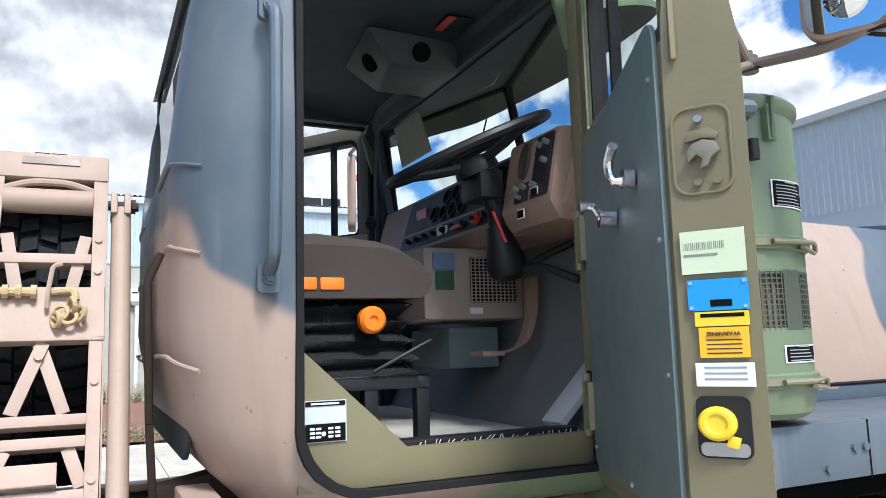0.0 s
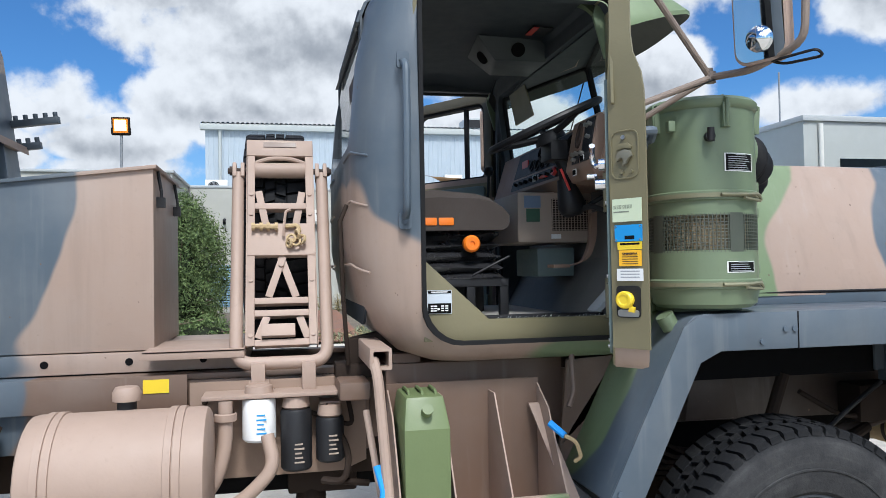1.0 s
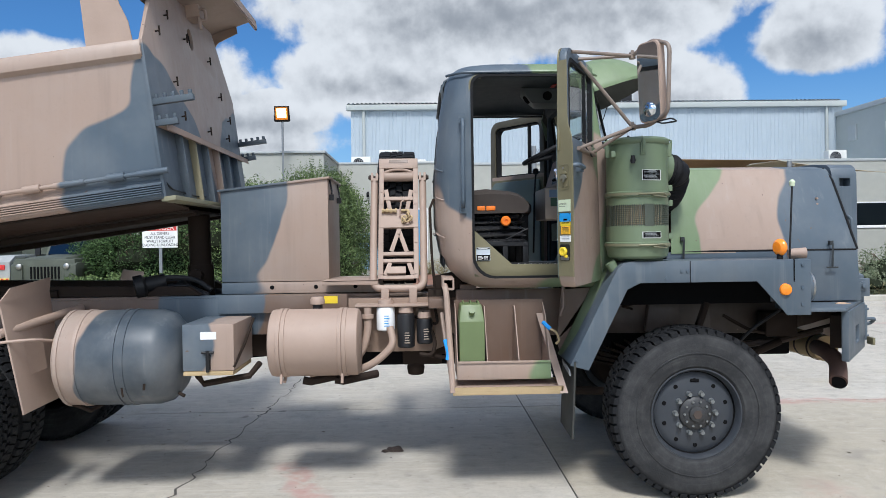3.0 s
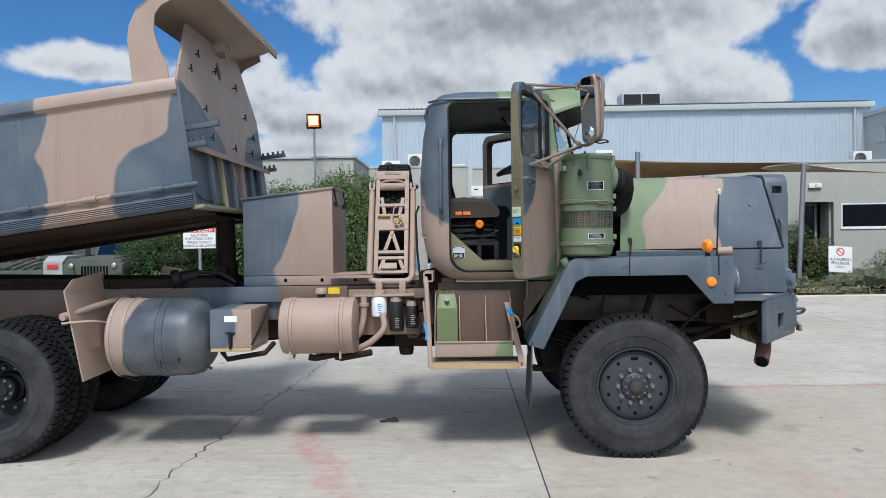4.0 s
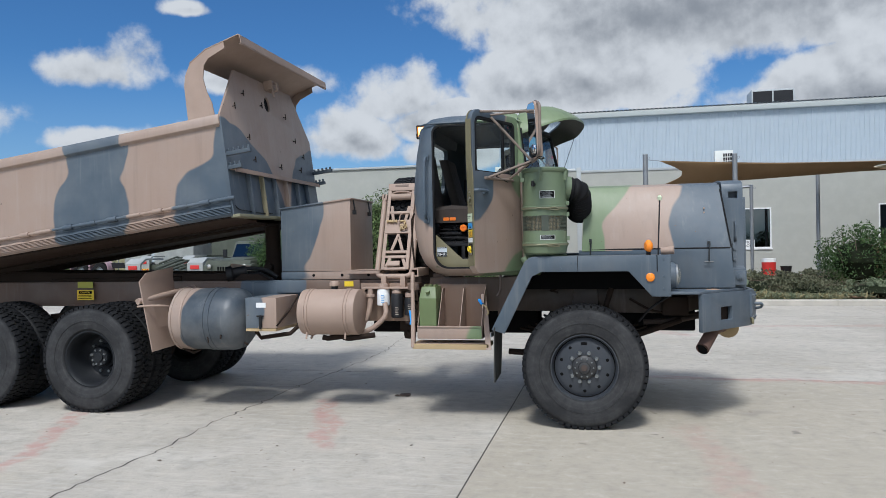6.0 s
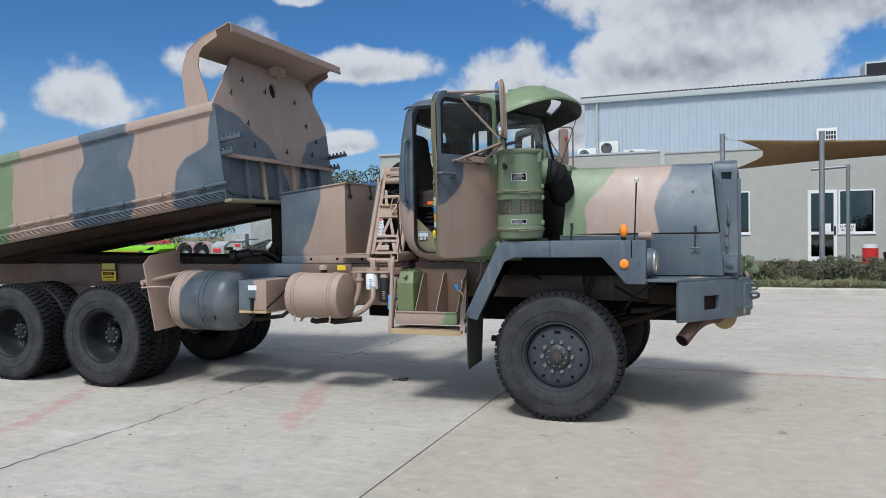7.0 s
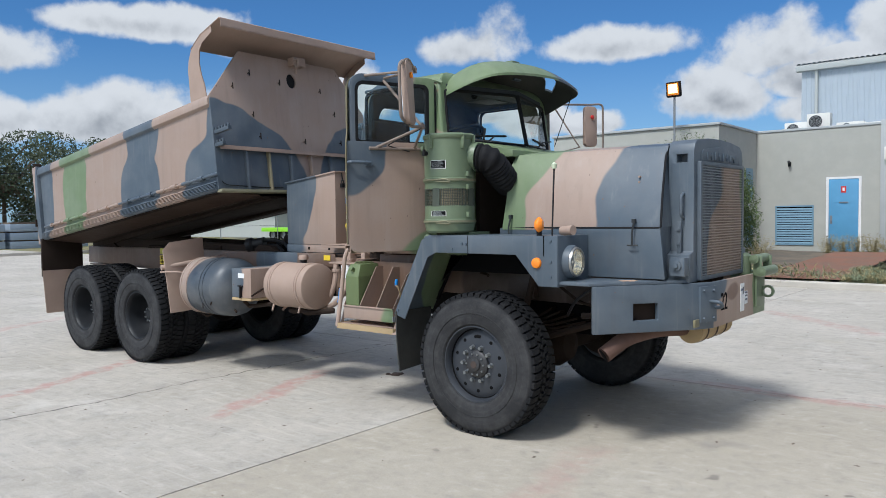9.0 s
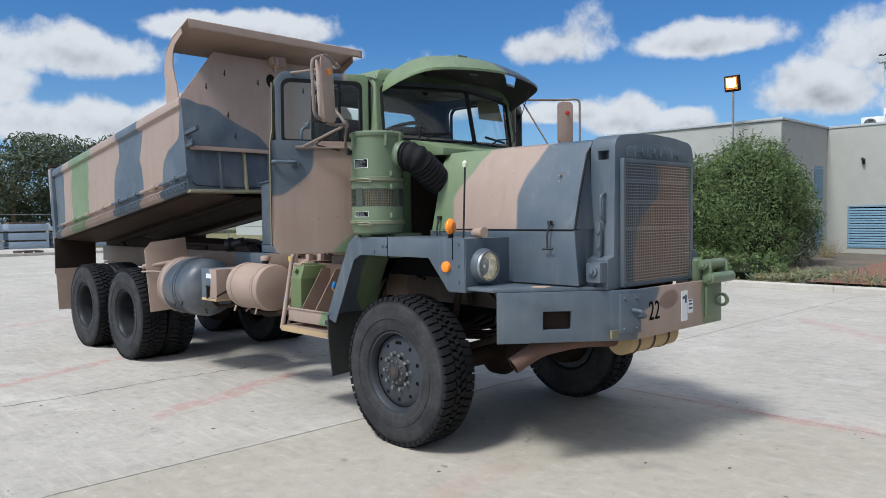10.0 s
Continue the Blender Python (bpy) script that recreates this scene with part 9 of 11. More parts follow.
# side skirt of the chassis behind the rack, cab mounts
bm = G()
box(bm, (-1.55, -0.62, 1.02), (-0.78, -0.58, 1.36))
box(bm, (-1.52, -0.60, 1.30), (-1.40, -0.40, 1.40))
part("cab_mount", bm, m_frame, truck, "brown cab support members", bevel=0.01)
bm = G()
prism(bm, [(-1.70, 1.36), (-1.50, 1.36), (-1.42, 1.44), (-1.5, 1.50), (-1.70, 1.46)], "y", -0.55, -0.46)
box(bm, (-1.75, -0.56, 1.30), (-1.55, -0.42, 1.36))
tube(bm, [(-1.72, -0.62, 1.62), (-1.73, -0.62, 1.95), (-1.70, -0.60, 2.02)], 0.010, 8)
tube(bm, [(-1.72, -0.62, 1.62), (-1.70, -0.58, 1.36)], 0.010, 8)
part("cab_latch", bm, m_brown, truck, "cab rear mount and ribbed hose", bevel=0.004)


def jerry_can():
    ob = thing("jerry_can", "green steel jerry can standing in the step rack", "jerry can", (-1.465, -0.93, 0.806))
    bm = G()
    hexa(bm, [(-1.55, -1.075, 0.806), (-1.38, -1.075, 0.806), (-1.38, -0.79, 0.806), (-1.55, -0.79, 0.806), (-1.55, -1.075, 1.18), (-1.38, -1.075, 1.18), (-1.38, -0.79, 1.18), (-1.55, -0.79, 1.18)])
    hexa(bm, [(-1.55, -1.075, 1.18), (-1.38, -1.075, 1.18), (-1.38, -0.79, 1.18), (-1.55, -0.79, 1.18), (-1.535, -1.03, 1.29), (-1.395, -1.03, 1.29), (-1.395, -0.80, 1.29), (-1.535, -0.80, 1.29)])
    part("can_body", bm, m_jerry, ob, "dented green can", bevel=0.014)
    bm = cyl(G(), (-1.465, -1.05, 1.235), (-1.465, -1.085, 1.255), 0.02, seg=14)
    part("cap", bm, m_jerry, ob)
    bm = G()
    for x in (-1.515, -1.465, -1.415):
        tube(bm, bend([(x, -0.99, 1.285), (x, -0.97, 1.302), (x, -0.86, 1.302), (x, -0.84, 1.285)], 0.01), 0.006, 8)
    part("handle", bm, m_jerry, ob)
    return ob


jerry_can()

# ---------------------------------------------------------------- kerb and garden bed
kerb = thing("kerb", "worn concrete kerb along the garden bed", "kerb", (0, 12.4, 0), kind="structure")
x = -11.0
rng = random.Random(21)
while x < 33.5:
    L = 2.4
    j = rng.uniform(-0.006, 0.006)
    bm = prism(G(), [(12.40 + j, 0.0), (12.405 + j, 0.12), (12.425 + j, 0.145), (12.56, 0.15), (12.56, 0.0)], "x", x + 0.004, x + L - 0.004)
    part("kerb_stone", bm, m_kerb, kerb)
    x += L
bm = G()
rows = []
for j in range(15):
    y = 12.56 + 10.0 * j / 14
    rows.append([(-11 + 45 * i / 60, y, 0.10 + 0.26 * j / 14 + 0.05 * noise.noise((i * 0.7, j * 0.9, 0.3))) for i in range(61)])
sheet(bm, rows)
solid("garden_bed", bm, m_mulch, "mulched garden bed with dry litter", "garden bed", kind="structure")
for x0, x1 in ((-2.1, -0.2), (6.0, 8.9)):
    bm = G()
    rows = [[(x0 + (x1 - x0) * i / 8 + 0.1 * noise.noise((i, j, 2.0)), 12.7 + 8.5 * j / 8, 0.165 + 0.26 * (0.14 + 8.5 * j / 8) / 10 + 0.02) for i in range(9)] for j in range(9)]
    sheet(bm, rows)
    solid("gravel_path", bm, m_redpath, "red gravel path across the garden bed", "path", kind="structure")
bm = box(G(), (-37.0, -40, 0.0), (-36.7, 16, 0.14))
solid("far_kerb", bm, m_kerb, "kerb at the far edge of the yard", "kerb", kind="structure")

# ---------------------------------------------------------------- office building and shed
FY = 22.6
openings = [(0.05, 2.19, 1.40, 2.98), (4.13, 5.08, 0.33, 2.94), (5.13, 6.28, 1.37, 2.92), (10.0, 10.64, 1.34, 2.97), (12.12, 13.26, 0.33, 2.98), (13.55, 16.9, 1.95, 2.91)]
cuts = [box(G(), (a, FY - 0.5, c), (b, FY + 0.5, d)) for a, b, c, d in openings]
wall = solid("wall_office", carve(box(G(), (-5.0, FY, 0.0), (18.0, FY + 0.24, 4.58)), cuts), m_render, "cream rendered office wall with windows", kind="structure")
bm = G()
box(bm, (-5.0, FY - 0.03, 4.58), (-1.0, FY + 0.30, 4.66))
box(bm, (-0.86, FY - 0.03, 4.50), (18.0, FY + 0.30, 4.60))
box(bm, (-1.02, FY - 0.10, 0.2), (-0.84, FY + 0.1, 4.72))
part("parapet_cap", bm, m_trimgrey, wall, "grey parapet capping", bevel=0.01)
part("office_floor", box(G(), (-5, FY + 0.24, 0.25), (18, 29, 0.32)), m_floor, wall)
bm = box(G(), (-5.0, FY + 2.5, 0.3), (18.0, FY + 2.6, 4.3))
part("inner_wall", bm, m_trimgrey, wall, "dim wall inside the rooms")
part("office_roof", box(G(), (-5, FY + 0.24, 4.25), (18, 29.0, 4.33)), m_clad, wall)
WIN_LABEL = "aluminium window with dark reflecting glass"
for k, (a, b, c, d) in enumerate((openings[0], openings[2], openings[3], openings[5])):
    w = thing(f"window_{k + 1}", WIN_LABEL, "window", (a, FY, c), kind="structure")
    bm = ring_plate(G(), rounded(a, b, c, d, 0.004, 1), rounded(a + 0.05, b - 0.05, c + 0.05, d - 0.05, 0.004, 1), "y", FY - 0.012, FY + 0.10)
    part("window_frame", bm, m_white, w, "white aluminium frame")
    bm = box(G(), (a - 0.03, FY - 0.04, c - 0.05), (b + 0.03, FY + 0.02, c - 0.001))
    part("window_sill", bm, m_white, w)
    part("pane", box(G(), (a + 0.05, FY + 0.045, c + 0.05), (b - 0.05, FY + 0.05, d - 0.05)), m_window, w, "dark glass")
d1 = thing("door_1", "white framed glass door to the lunch room, shut", "door", (4.6, FY, 0.33), kind="structure")
a, b, c, d = openings[1]
bm = ring_plate(G(), rounded(a, b, c, d, 0.004, 1), rounded(a + 0.11, b - 0.11, c + 0.2, d - 0.12, 0.004, 1), "y", FY - 0.015, FY + 0.08)
box(bm, (a + 0.05, FY, 1.33), (b - 0.05, FY + 0.06, 1.43))
part("door_frame", bm, m_white, d1, "white frame")
part("pane", box(G(), (a + 0.1, FY + 0.03, c + 0.18), (b - 0.1, FY + 0.035, d - 0.1)), m_window, d1)
bm = G()
cyl(bm, (b - 0.07, FY - 0.015, 1.42), (b - 0.07, FY - 0.06, 1.42), 0.02, seg=10)
box(bm, (b - 0.10, FY - 0.03, 1.30), (b - 0.04, FY - 0.016, 1.62))
part("door_handle", bm, m_black, d1)
part("notice", box(G(), (b - 0.40, FY - 0.02, 1.42), (b - 0.2, FY - 0.016, 1.72)), m_white, d1, "white paper notice")
sign = thing("room_sign", "white lunch room sign on the window", "sign", (5.35, FY, 1.4))
part("sign_board", box(G(), (5.12, FY - 0.035, 1.37), (5.66, FY - 0.02, 1.70)), m_white, sign)
words("lettering", "LUNCH\nROOM", 0.13, m_dark, sign, put(5.39, FY - 0.037, 1.535) @ FACE_SOUTH, "dark green-black lettering")
# blue door with its red sign, louvres, pipe and lamps
d2 = thing("door_2", "weathered blue steel door, shut", "door", (-2.1, FY, 0.35), kind="structure")
bm = ring_plate(G(), rounded(-2.66, -1.58, 0.33, 2.90, 0.004, 1), rounded(-2.58, -1.66, 0.34, 2.83, 0.004, 1), "y", FY - 0.03, FY - 0.004)
part("door_frame", bm, m_white, d2, "pale frame")
part("leaf", box(G(), (-2.575, FY - 0.022, 0.36), (-1.665, FY - 0.004, 2.825)), m_doorblue, d2, "blue door leaf", bevel=0.004)
bm = G()
cyl(bm, (-2.50, FY - 0.02, 1.42), (-2.50, FY - 0.08, 1.42), 0.022, seg=10)
box(bm, (-2.54, FY - 0.035, 1.30), (-2.46, FY - 0.022, 1.58))
box(bm, (-2.25, FY - 0.05, 2.02), (-1.97, FY - 0.022, 2.05))
part("door_handle", bm, m_galv, d2)
part("door_notice", box(G(), (-2.20, FY - 0.026, 2.36), (-2.04, FY - 0.0225, 2.58)), m_red, d2, "red and white fire notice")
part("notice_print", box(G(), (-2.155, FY - 0.029, 2.42), (-2.085, FY - 0.0265, 2.53)), m_white, d2)


def louvre(name, x0, x1, z0, z1, label):
    w = thing(name, label, "louvre", (x0, FY, z0), kind="structure")
    bm = ring_plate(G(), rounded(x0, x1, z0, z1, 0.004, 1), rounded(x0 + 0.05, x1 - 0.05, z0 + 0.05, z1 - 0.05, 0.004, 1), "y", FY - 0.03, FY - 0.003)
    part("louvre_frame", bm, m_louvre, w)
    part("backing", box(G(), (x0 + 0.03, FY - 0.006, z0 + 0.03), (x1 - 0.03, FY - 0.003, z1 - 0.03)), m_dark, w)
    n = int((z1 - z0 - 0.1) / 0.085)
    for k in range(n):
        z = z0 + 0.055 + 0.085 * k
        bm = hexa(G(), [(x0 + 0.05, FY - 0.028, z), (x1 - 0.05, FY - 0.028, z), (x1 - 0.05, FY - 0.006, z + 0.05), (x0 + 0.05, FY - 0.006, z + 0.05),
                        (x0 + 0.05, FY - 0.028, z + 0.012), (x1 - 0.05, FY - 0.028, z + 0.012), (x1 - 0.05, FY - 0.006, z + 0.062), (x0 + 0.05, FY - 0.006, z + 0.062)])
        part("slat", bm, m_louvre, w)


louvre("louvre_1", -4.32, -3.05, 0.55, 1.95, "blue ventilation louvre in the office wall")
pipe = thing("downpipe", "cream rainwater head and downpipe", "downpipe", (-0.63, FY, 0.3))
bm = G()
box(bm, (-0.90, FY - 0.22, 3.42), (-0.44, FY - 0.004, 3.82))
hexa(bm, [(-0.74, FY - 0.16, 3.28), (-0.56, FY - 0.16, 3.28), (-0.56, FY - 0.02, 3.28), (-0.74, FY - 0.02, 3.28), (-0.90, FY - 0.22, 3.42), (-0.44, FY - 0.22, 3.42), (-0.44, FY - 0.004, 3.42), (-0.90, FY - 0.004, 3.42)])
part("rain_head", bm, m_pvc, pipe, bevel=0.006)
part("pipe", cyl(G(), (-0.63, FY - 0.09, 0.3), (-0.63, FY - 0.09, 3.3), 0.075, seg=14), m_pvc, pipe)
part("slot", box(G(), (-0.80, FY - 0.224, 3.66), (-0.62, FY - 0.22, 3.70)), m_dark, pipe)
for xx, zz in ((-3.85, 3.45), (12.52, 3.62)):
    lamp = thing("wall_lamp", "small dark bulkhead lamp on the office wall" if xx < 0 else "small white lamp over the entrance", "lamp", (xx, FY, zz))
    bm = G()
    box(bm, (xx - 0.05, FY - 0.05, zz - 0.12), (xx + 0.05, FY - 0.004, zz + 0.05)) if xx < 0 else box(bm, (xx - 0.25, FY - 0.10, zz - 0.09), (xx + 0.25, FY - 0.004, zz + 0.09))
    tube(bm, [(xx, FY - 0.03, zz), (xx + 0.02, FY - 0.20, zz + 0.04)], 0.05 if xx < 0 else 0.02, 10)
    part("lamp_body", bm, m_black if xx < 0 else m_white, lamp, bevel=0.01)
# entrance recess with its dark door
rec = thing("door_3", "dark glass entrance door standing in a recess", "door", (12.7, FY + 0.2, 0.33), kind="structure")
part("pane", box(G(), (12.2, FY + 0.9, 0.33), (12.95, FY + 0.93, 2.9)), m_window, rec)
bm = ring_plate(G(), rounded(12.15, 13.0, 0.33, 2.95, 0.004, 1), rounded(12.22, 12.92, 0.42, 2.86, 0.004, 1), "y", FY + 0.86, FY + 0.95)
part("door_frame", bm, m_trimgrey, rec)
part("recess_side", box(G(), (13.2, FY + 0.24, 0.3), (13.26, FY + 1.0, 3.0)), m_render, rec)

# wing that comes forward, with a louvred window in its flank
wing = solid("wall_wing", box(G(), (-11.15, 18.7, 0.0), (-5.0, 29.0, 4.58)), m_render, "cream rendered wing of the office", kind="structure")
bm = box(G(), (-11.2, 18.64, 4.58), (-4.94, 29.05, 4.66))
part("parapet_cap", bm, m_trimgrey, wing, "grey parapet capping", bevel=0.01)
bm = G()
for z0, z1 in ((2.2, 3.25), (0.5, 1.6)):
    for k in range(10):
        z = z0 + (z1 - z0) * k / 10
        hexa(bm, [(-4.97, 21.45, z), (-4.97, 22.2, z), (-4.99, 22.2, z + 0.06), (-4.99, 21.45, z + 0.06), (-4.97, 21.45, z + 0.02), (-4.97, 22.2, z + 0.02), (-4.99, 22.2, z + 0.08), (-4.99, 21.45, z + 0.08)])
    box(bm, (-4.998, 21.45, z0), (-4.99, 22.2, z1 + 0.05))
part("flank_louvre", bm, m_louvre, wing, "blue louvred window")


def ribbed(x0, x1, z0, z1, y, depth=0.05, pitch=0.2):
    """Trapezoid steel cladding as a folded sheet."""
    line = []
    n = int((x1 - x0) / pitch)
    for k in range(n):
        a = x0 + (x1 - x0) * k / n
        line += [(a, y), (a + pitch * 0.62, y), (a + pitch * 0.70, y - depth), (a + pitch * 0.92, y - depth)]
    line.append((x1, y))
    return sheet(G(), [[(px, py, z0) for px, py in line], [(px, py, z1) for px, py in line]])


SY = 29.0
shed = solid("wall_shed", box(G(), (-5.05, SY + 0.02, 0.0), (18.2, 60.0, 7.75)), m_clad, "tall pale steel shed behind the office", kind="structure")
part("cladding", ribbed(-5.05, 18.2, 4.0, 7.72, SY, 0.014, 0.2), m_clad, shed, "pale blue-grey ribbed cladding")
bm = G()
box(bm, (-5.25, SY - 0.22, 7.70), (18.3, SY + 0.10, 7.96))
part("gutter", bm, m_clad2, shed, "pale gutter and fascia", bevel=0.03)
bm = G()
line = []
for k in range(116):
    a = -5.2 + 0.2 * k
    line += [(a, 7.965), (a + 0.05, 8.02), (a + 0.13, 8.02), (a + 0.18, 7.965)]
sheet(bm, [[(px, SY - 0.24, pz) for px, pz in line], [(px, 60.0, pz + 2.3) for px, pz in line]])
part("roof_sheet", bm, m_clad, shed, "corrugated roof edge")
bm = G()
for xx in (-4.45, 17.4):
    cyl(bm, (xx, SY - 0.08, 4.3), (xx, SY - 0.08, 7.7), 0.07, seg=12)
part("downpipe", bm, m_clad2, shed, "cream downpipe")
# roof and ledge equipment
roof_unit = thing("roof_cooler", "boxy grey evaporative cooler on the shed roof", "cooler", (9.0, 36.0, 8.8))
bm = box(G(), (8.0, 36.0, 8.6), (10.2, 37.5, 9.95))
part("casing", bm, m_trimgrey, roof_unit, bevel=0.03)
bm = G()
for a in (8.08, 9.14):
    box(bm, (a, 35.97, 8.75), (a + 0.98, 36.0, 9.85))
part("pad", bm, m_black, roof_unit, "dark cooler pads")


def ac_unit(x, y, z, w, h, fan=True, label="cream split-system air conditioner on the ledge"):
    u = thing("air_conditioner", label, "air conditioner", (x, y, z), group="air conditioners on the office roof")
    part("casing", box(G(), (x - w / 2, y, z), (x + w / 2, y + 0.4, z + h)), m_pvc, u, bevel=0.02)
    bm = G()
    if fan:
        lathe(bm, [(0.0, 0.0), (h * 0.40, 0.0), (h * 0.40, 0.012), (0.0, 0.012)], (x - w * 0.12, y - 0.004, z + h / 2), (0, -1, 0), 24)
        part("fan_opening", bm, m_black, u)
        bm = G()
        for k in range(5):
            r = h * (0.08 + 0.075 * k)
            lathe(bm, [(r, 0.014), (r + 0.008, 0.014), (r + 0.008, 0.02), (r, 0.02), (r, 0.014)], (x - w * 0.12, y - 0.004, z + h / 2), (0, -1, 0), 24)
        part("fan_guard", bm, m_trimgrey, u)
    else:
        for k in range(4):
            for j in range(3):
                box(bm, (x - w * 0.05 + 0.10 * k, y - 0.01, z + 0.10 + 0.18 * j), (x - w * 0.05 + 0.10 * k + 0.075, y - 0.002, z + 0.10 + 0.18 * j + 0.14))
        part("grille", bm, m_black, u, "dark grille cells")
    bm = box(G(), (x - w / 2 + 0.1, y + 0.05, 4.32), (x - w / 2 + 0.16, y + 0.35, z))
    box(bm, (x + w / 2 - 0.16, y + 0.05, 4.32), (x + w / 2 - 0.10, y + 0.35, z))
    part("stand", bm, m_galv, u)
    return u


ac_unit(-3.05, FY + 0.5, 4.62, 0.75, 0.56)
ac_unit(-2.05, FY + 0.5, 4.50, 0.85, 0.30, label="low grey duct unit on the ledge")
ac_unit(-1.4, FY + 0.5, 4.50, 0.6, 0.24, label="low cream duct unit on the ledge")
ac_unit(5.32, 27.6, 5.0, 0.78, 0.74, False, "cream evaporative cooler with a cell grille")
ac_unit(15.2, FY + 1.5, 4.5, 0.75, 0.6)
ac_unit(-4.3, FY + 2.5, 4.6, 0.8, 0.55)
# right-hand annex and the large shed beyond the kerb
annex = solid("wall_annex", box(G(), (17.9, 21.6, 0.0), (40.0, 45.0, 7.25)), m_clad2, "cream clad annex with a flat roofline", kind="structure")
bm = box(G(), (17.82, 21.5, 7.2), (40.1, 45.1, 7.42))
part("roof_cap", bm, m_trimgrey, annex, bevel=0.02)
bm = G()
cyl(bm, (18.6, 21.5, 0.2), (18.6, 21.5, 7.1), 0.09, seg=12)
cyl(bm, (18.0, 25.0, 3.0), (17.8, 25.0, 6.4), 0.05, seg=8)
part("downpipe", bm, m_pvc, annex)
bm = box(G(), (19.5, 21.56, 4.6), (21.6, 21.595, 5.75))
part("strip_window", bm, m_window, annex, "dark strip window")
bm = box(G(), (17.82, 27.3, 5.9), (17.895, 27.9, 6.6))
part("vent", bm, m_trimgrey, annex)
tagged(part("antenna_mast", cyl(G(), (18.3, 23.5, 7.4), (18.3, 23.5, 9.6), 0.035, seg=8), m_galv), "thin galvanised antenna mast on the annex", "antenna")
big = solid("wall_far_shed", carve(box(G(), (16.7, -20.0, 0.0), (45.0, 13.4, 7.9)), [box(G(), (16.0, -1.0, 0.0), (20.0, 9.4, 5.1))]), m_clad, "large pale steel shed with an open doorway", kind="structure")
line = []
for k in range(160):
    a = -20 + 33.4 * k / 160
    line += [(a, 16.69), (a + 0.13, 16.69), (a + 0.145, 16.655), (a + 0.19, 16.655)]
bm = sheet(G(), [[(px, py, 5.15) for py, px in line], [(px, py, 7.85) for py, px in line]])
part("cladding", bm, m_clad, big, "ribbed wall cladding")
part("roof_edge", box(G(), (16.5, -20.2, 7.82), (45.2, 13.6, 8.02)), m_trimgrey, big)
# black sheet added across the doorway in place of the shaded interior
part("dark_inside", box(G(), (19.9, -1.0, 0.0), (19.98, 9.4, 5.1)), m_dark, big)

# ---------------------------------------------------------------- shade sails and poles
POLES = [(1.28, 14.35, 4.2), (3.73, 14.45, 4.13), (8.55, 14.75, 3.75), (6.9, 18.5, 4.1), (4.95, 19.0, 3.55)]
for k, (px, py, pz) in enumerate(POLES):
    lean_x = 0.18 if k == 2 else 0.0
    post = thing("sail_post", "galvanised steel shade sail post", "post", (px - lean_x, py, 0.15), group="shade sail posts")
    part("tube", cyl(G(), (px - lean_x, py, 0.12), (px, py, pz), 0.07 if k < 3 else 0.06, seg=16), m_galv, post)
    part("cap", cyl(G(), (px, py, pz), (px, py, pz + 0.012), 0.075, seg=16), m_trimgrey, post)
    bm = lathe(G(), [(0.025, -0.008), (0.04, -0.008), (0.04, 0.008), (0.025, 0.008), (0.025, -0.008)], (px + 0.1, py, pz - 0.10), (0, 1, 0), 10)
    part("eye_bolt", bm, m_galv, post)
bm = tube(G(), [(3.9, 19.0, 3.45), (4.95, 19.0, 3.5)], 0.05, 10)
solid("post_arm", bm, m_galv, "galvanised side arm of the shade post", "post")


def sail(corners, name, mat, label, sag=0.35):
    """A four-cornered cloth with hollow edges."""
    a, b, c, d = [V(p) for p in corners]
    N = 16
    mid = (a + b + c + d) / 4
    rows = []
    for i in range(N + 1):
        u = i / N
        row = []
        for j in range(N + 1):
            v = j / N
            p = (a * (1 - u) + b * u) * (1 - v) + (d * (1 - u) + c * u) * v
            pull = (1 - (2 * u - 1) ** 2) * abs(2 * v - 1) ** 6 + (1 - (2 * v - 1) ** 2) * abs(2 * u - 1) ** 6
            p = p + (mid - p) * 0.22 * pull
            p.z -= sag * (1 - (2 * u - 1) ** 2) * (1 - (2 * v - 1) ** 2) * 0.4
            row.append(tuple(p))
        rows.append(row)
    ob = thing(name, label, "shade sail", corners[0])
    part("cloth", sheet(G(), rows, (0, 0, -0.012)), mat, ob)
    bm = G()
    for p in corners:
        q = V(p) + (V(p) - mid).normalized() * 0.32
        tube(bm, [p, q], 0.012, 6)
    part("corner_chain", bm, m_galv, ob, "short steel corner chains")
    return ob


sail([(1.68, 14.45, 4.02), (8.3, 14.8, 3.80), (8.2, 15.9, 3.66), (1.55, 14.9, 3.26)], "shade_sail", m_sail, "brown shade sail stretched between posts", 0.2)
sail([(8.3, 14.9, 3.80), (5.9, 17.6, 3.76), (12.5, 21.8, 4.3), (13.5, 17.5, 3.6)], "shade_sail", m_sail2, "cream shade sail stretched behind a post", 0.2)

# ---------------------------------------------------------------- flood lamp, signs
lp = thing("flood_lamp", "lit orange floodlight on a thin post", "floodlight", (-6.2, 18.0, 0.3))
part("post", cyl(G(), (-6.2, 18.0, 0.2), (-6.2, 18.0, 5.52), 0.035, seg=10), m_galv, lp)
bm = G()
tube(bm, bend([(-6.44, 17.93, 5.70), (-6.44, 17.98, 5.52), (-5.96, 17.98, 5.52), (-5.96, 17.93, 5.70)], 0.04), 0.018, 8)
part("bracket", bm, m_black, lp)
lamp_m = put(-6.2, 17.93, 5.76) @ pose(0, 0, 0, 12, 0, 0)
bm = box(G(), (-0.23, -0.06, -0.23), (0.23, 0.10, 0.23))
bm.transform(lamp_m)
part("housing", bm, m_brown, lp, "brown lamp housing", bevel=0.02)
bm = box(G(), (-0.19, -0.068, -0.19), (0.19, -0.061, 0.19))
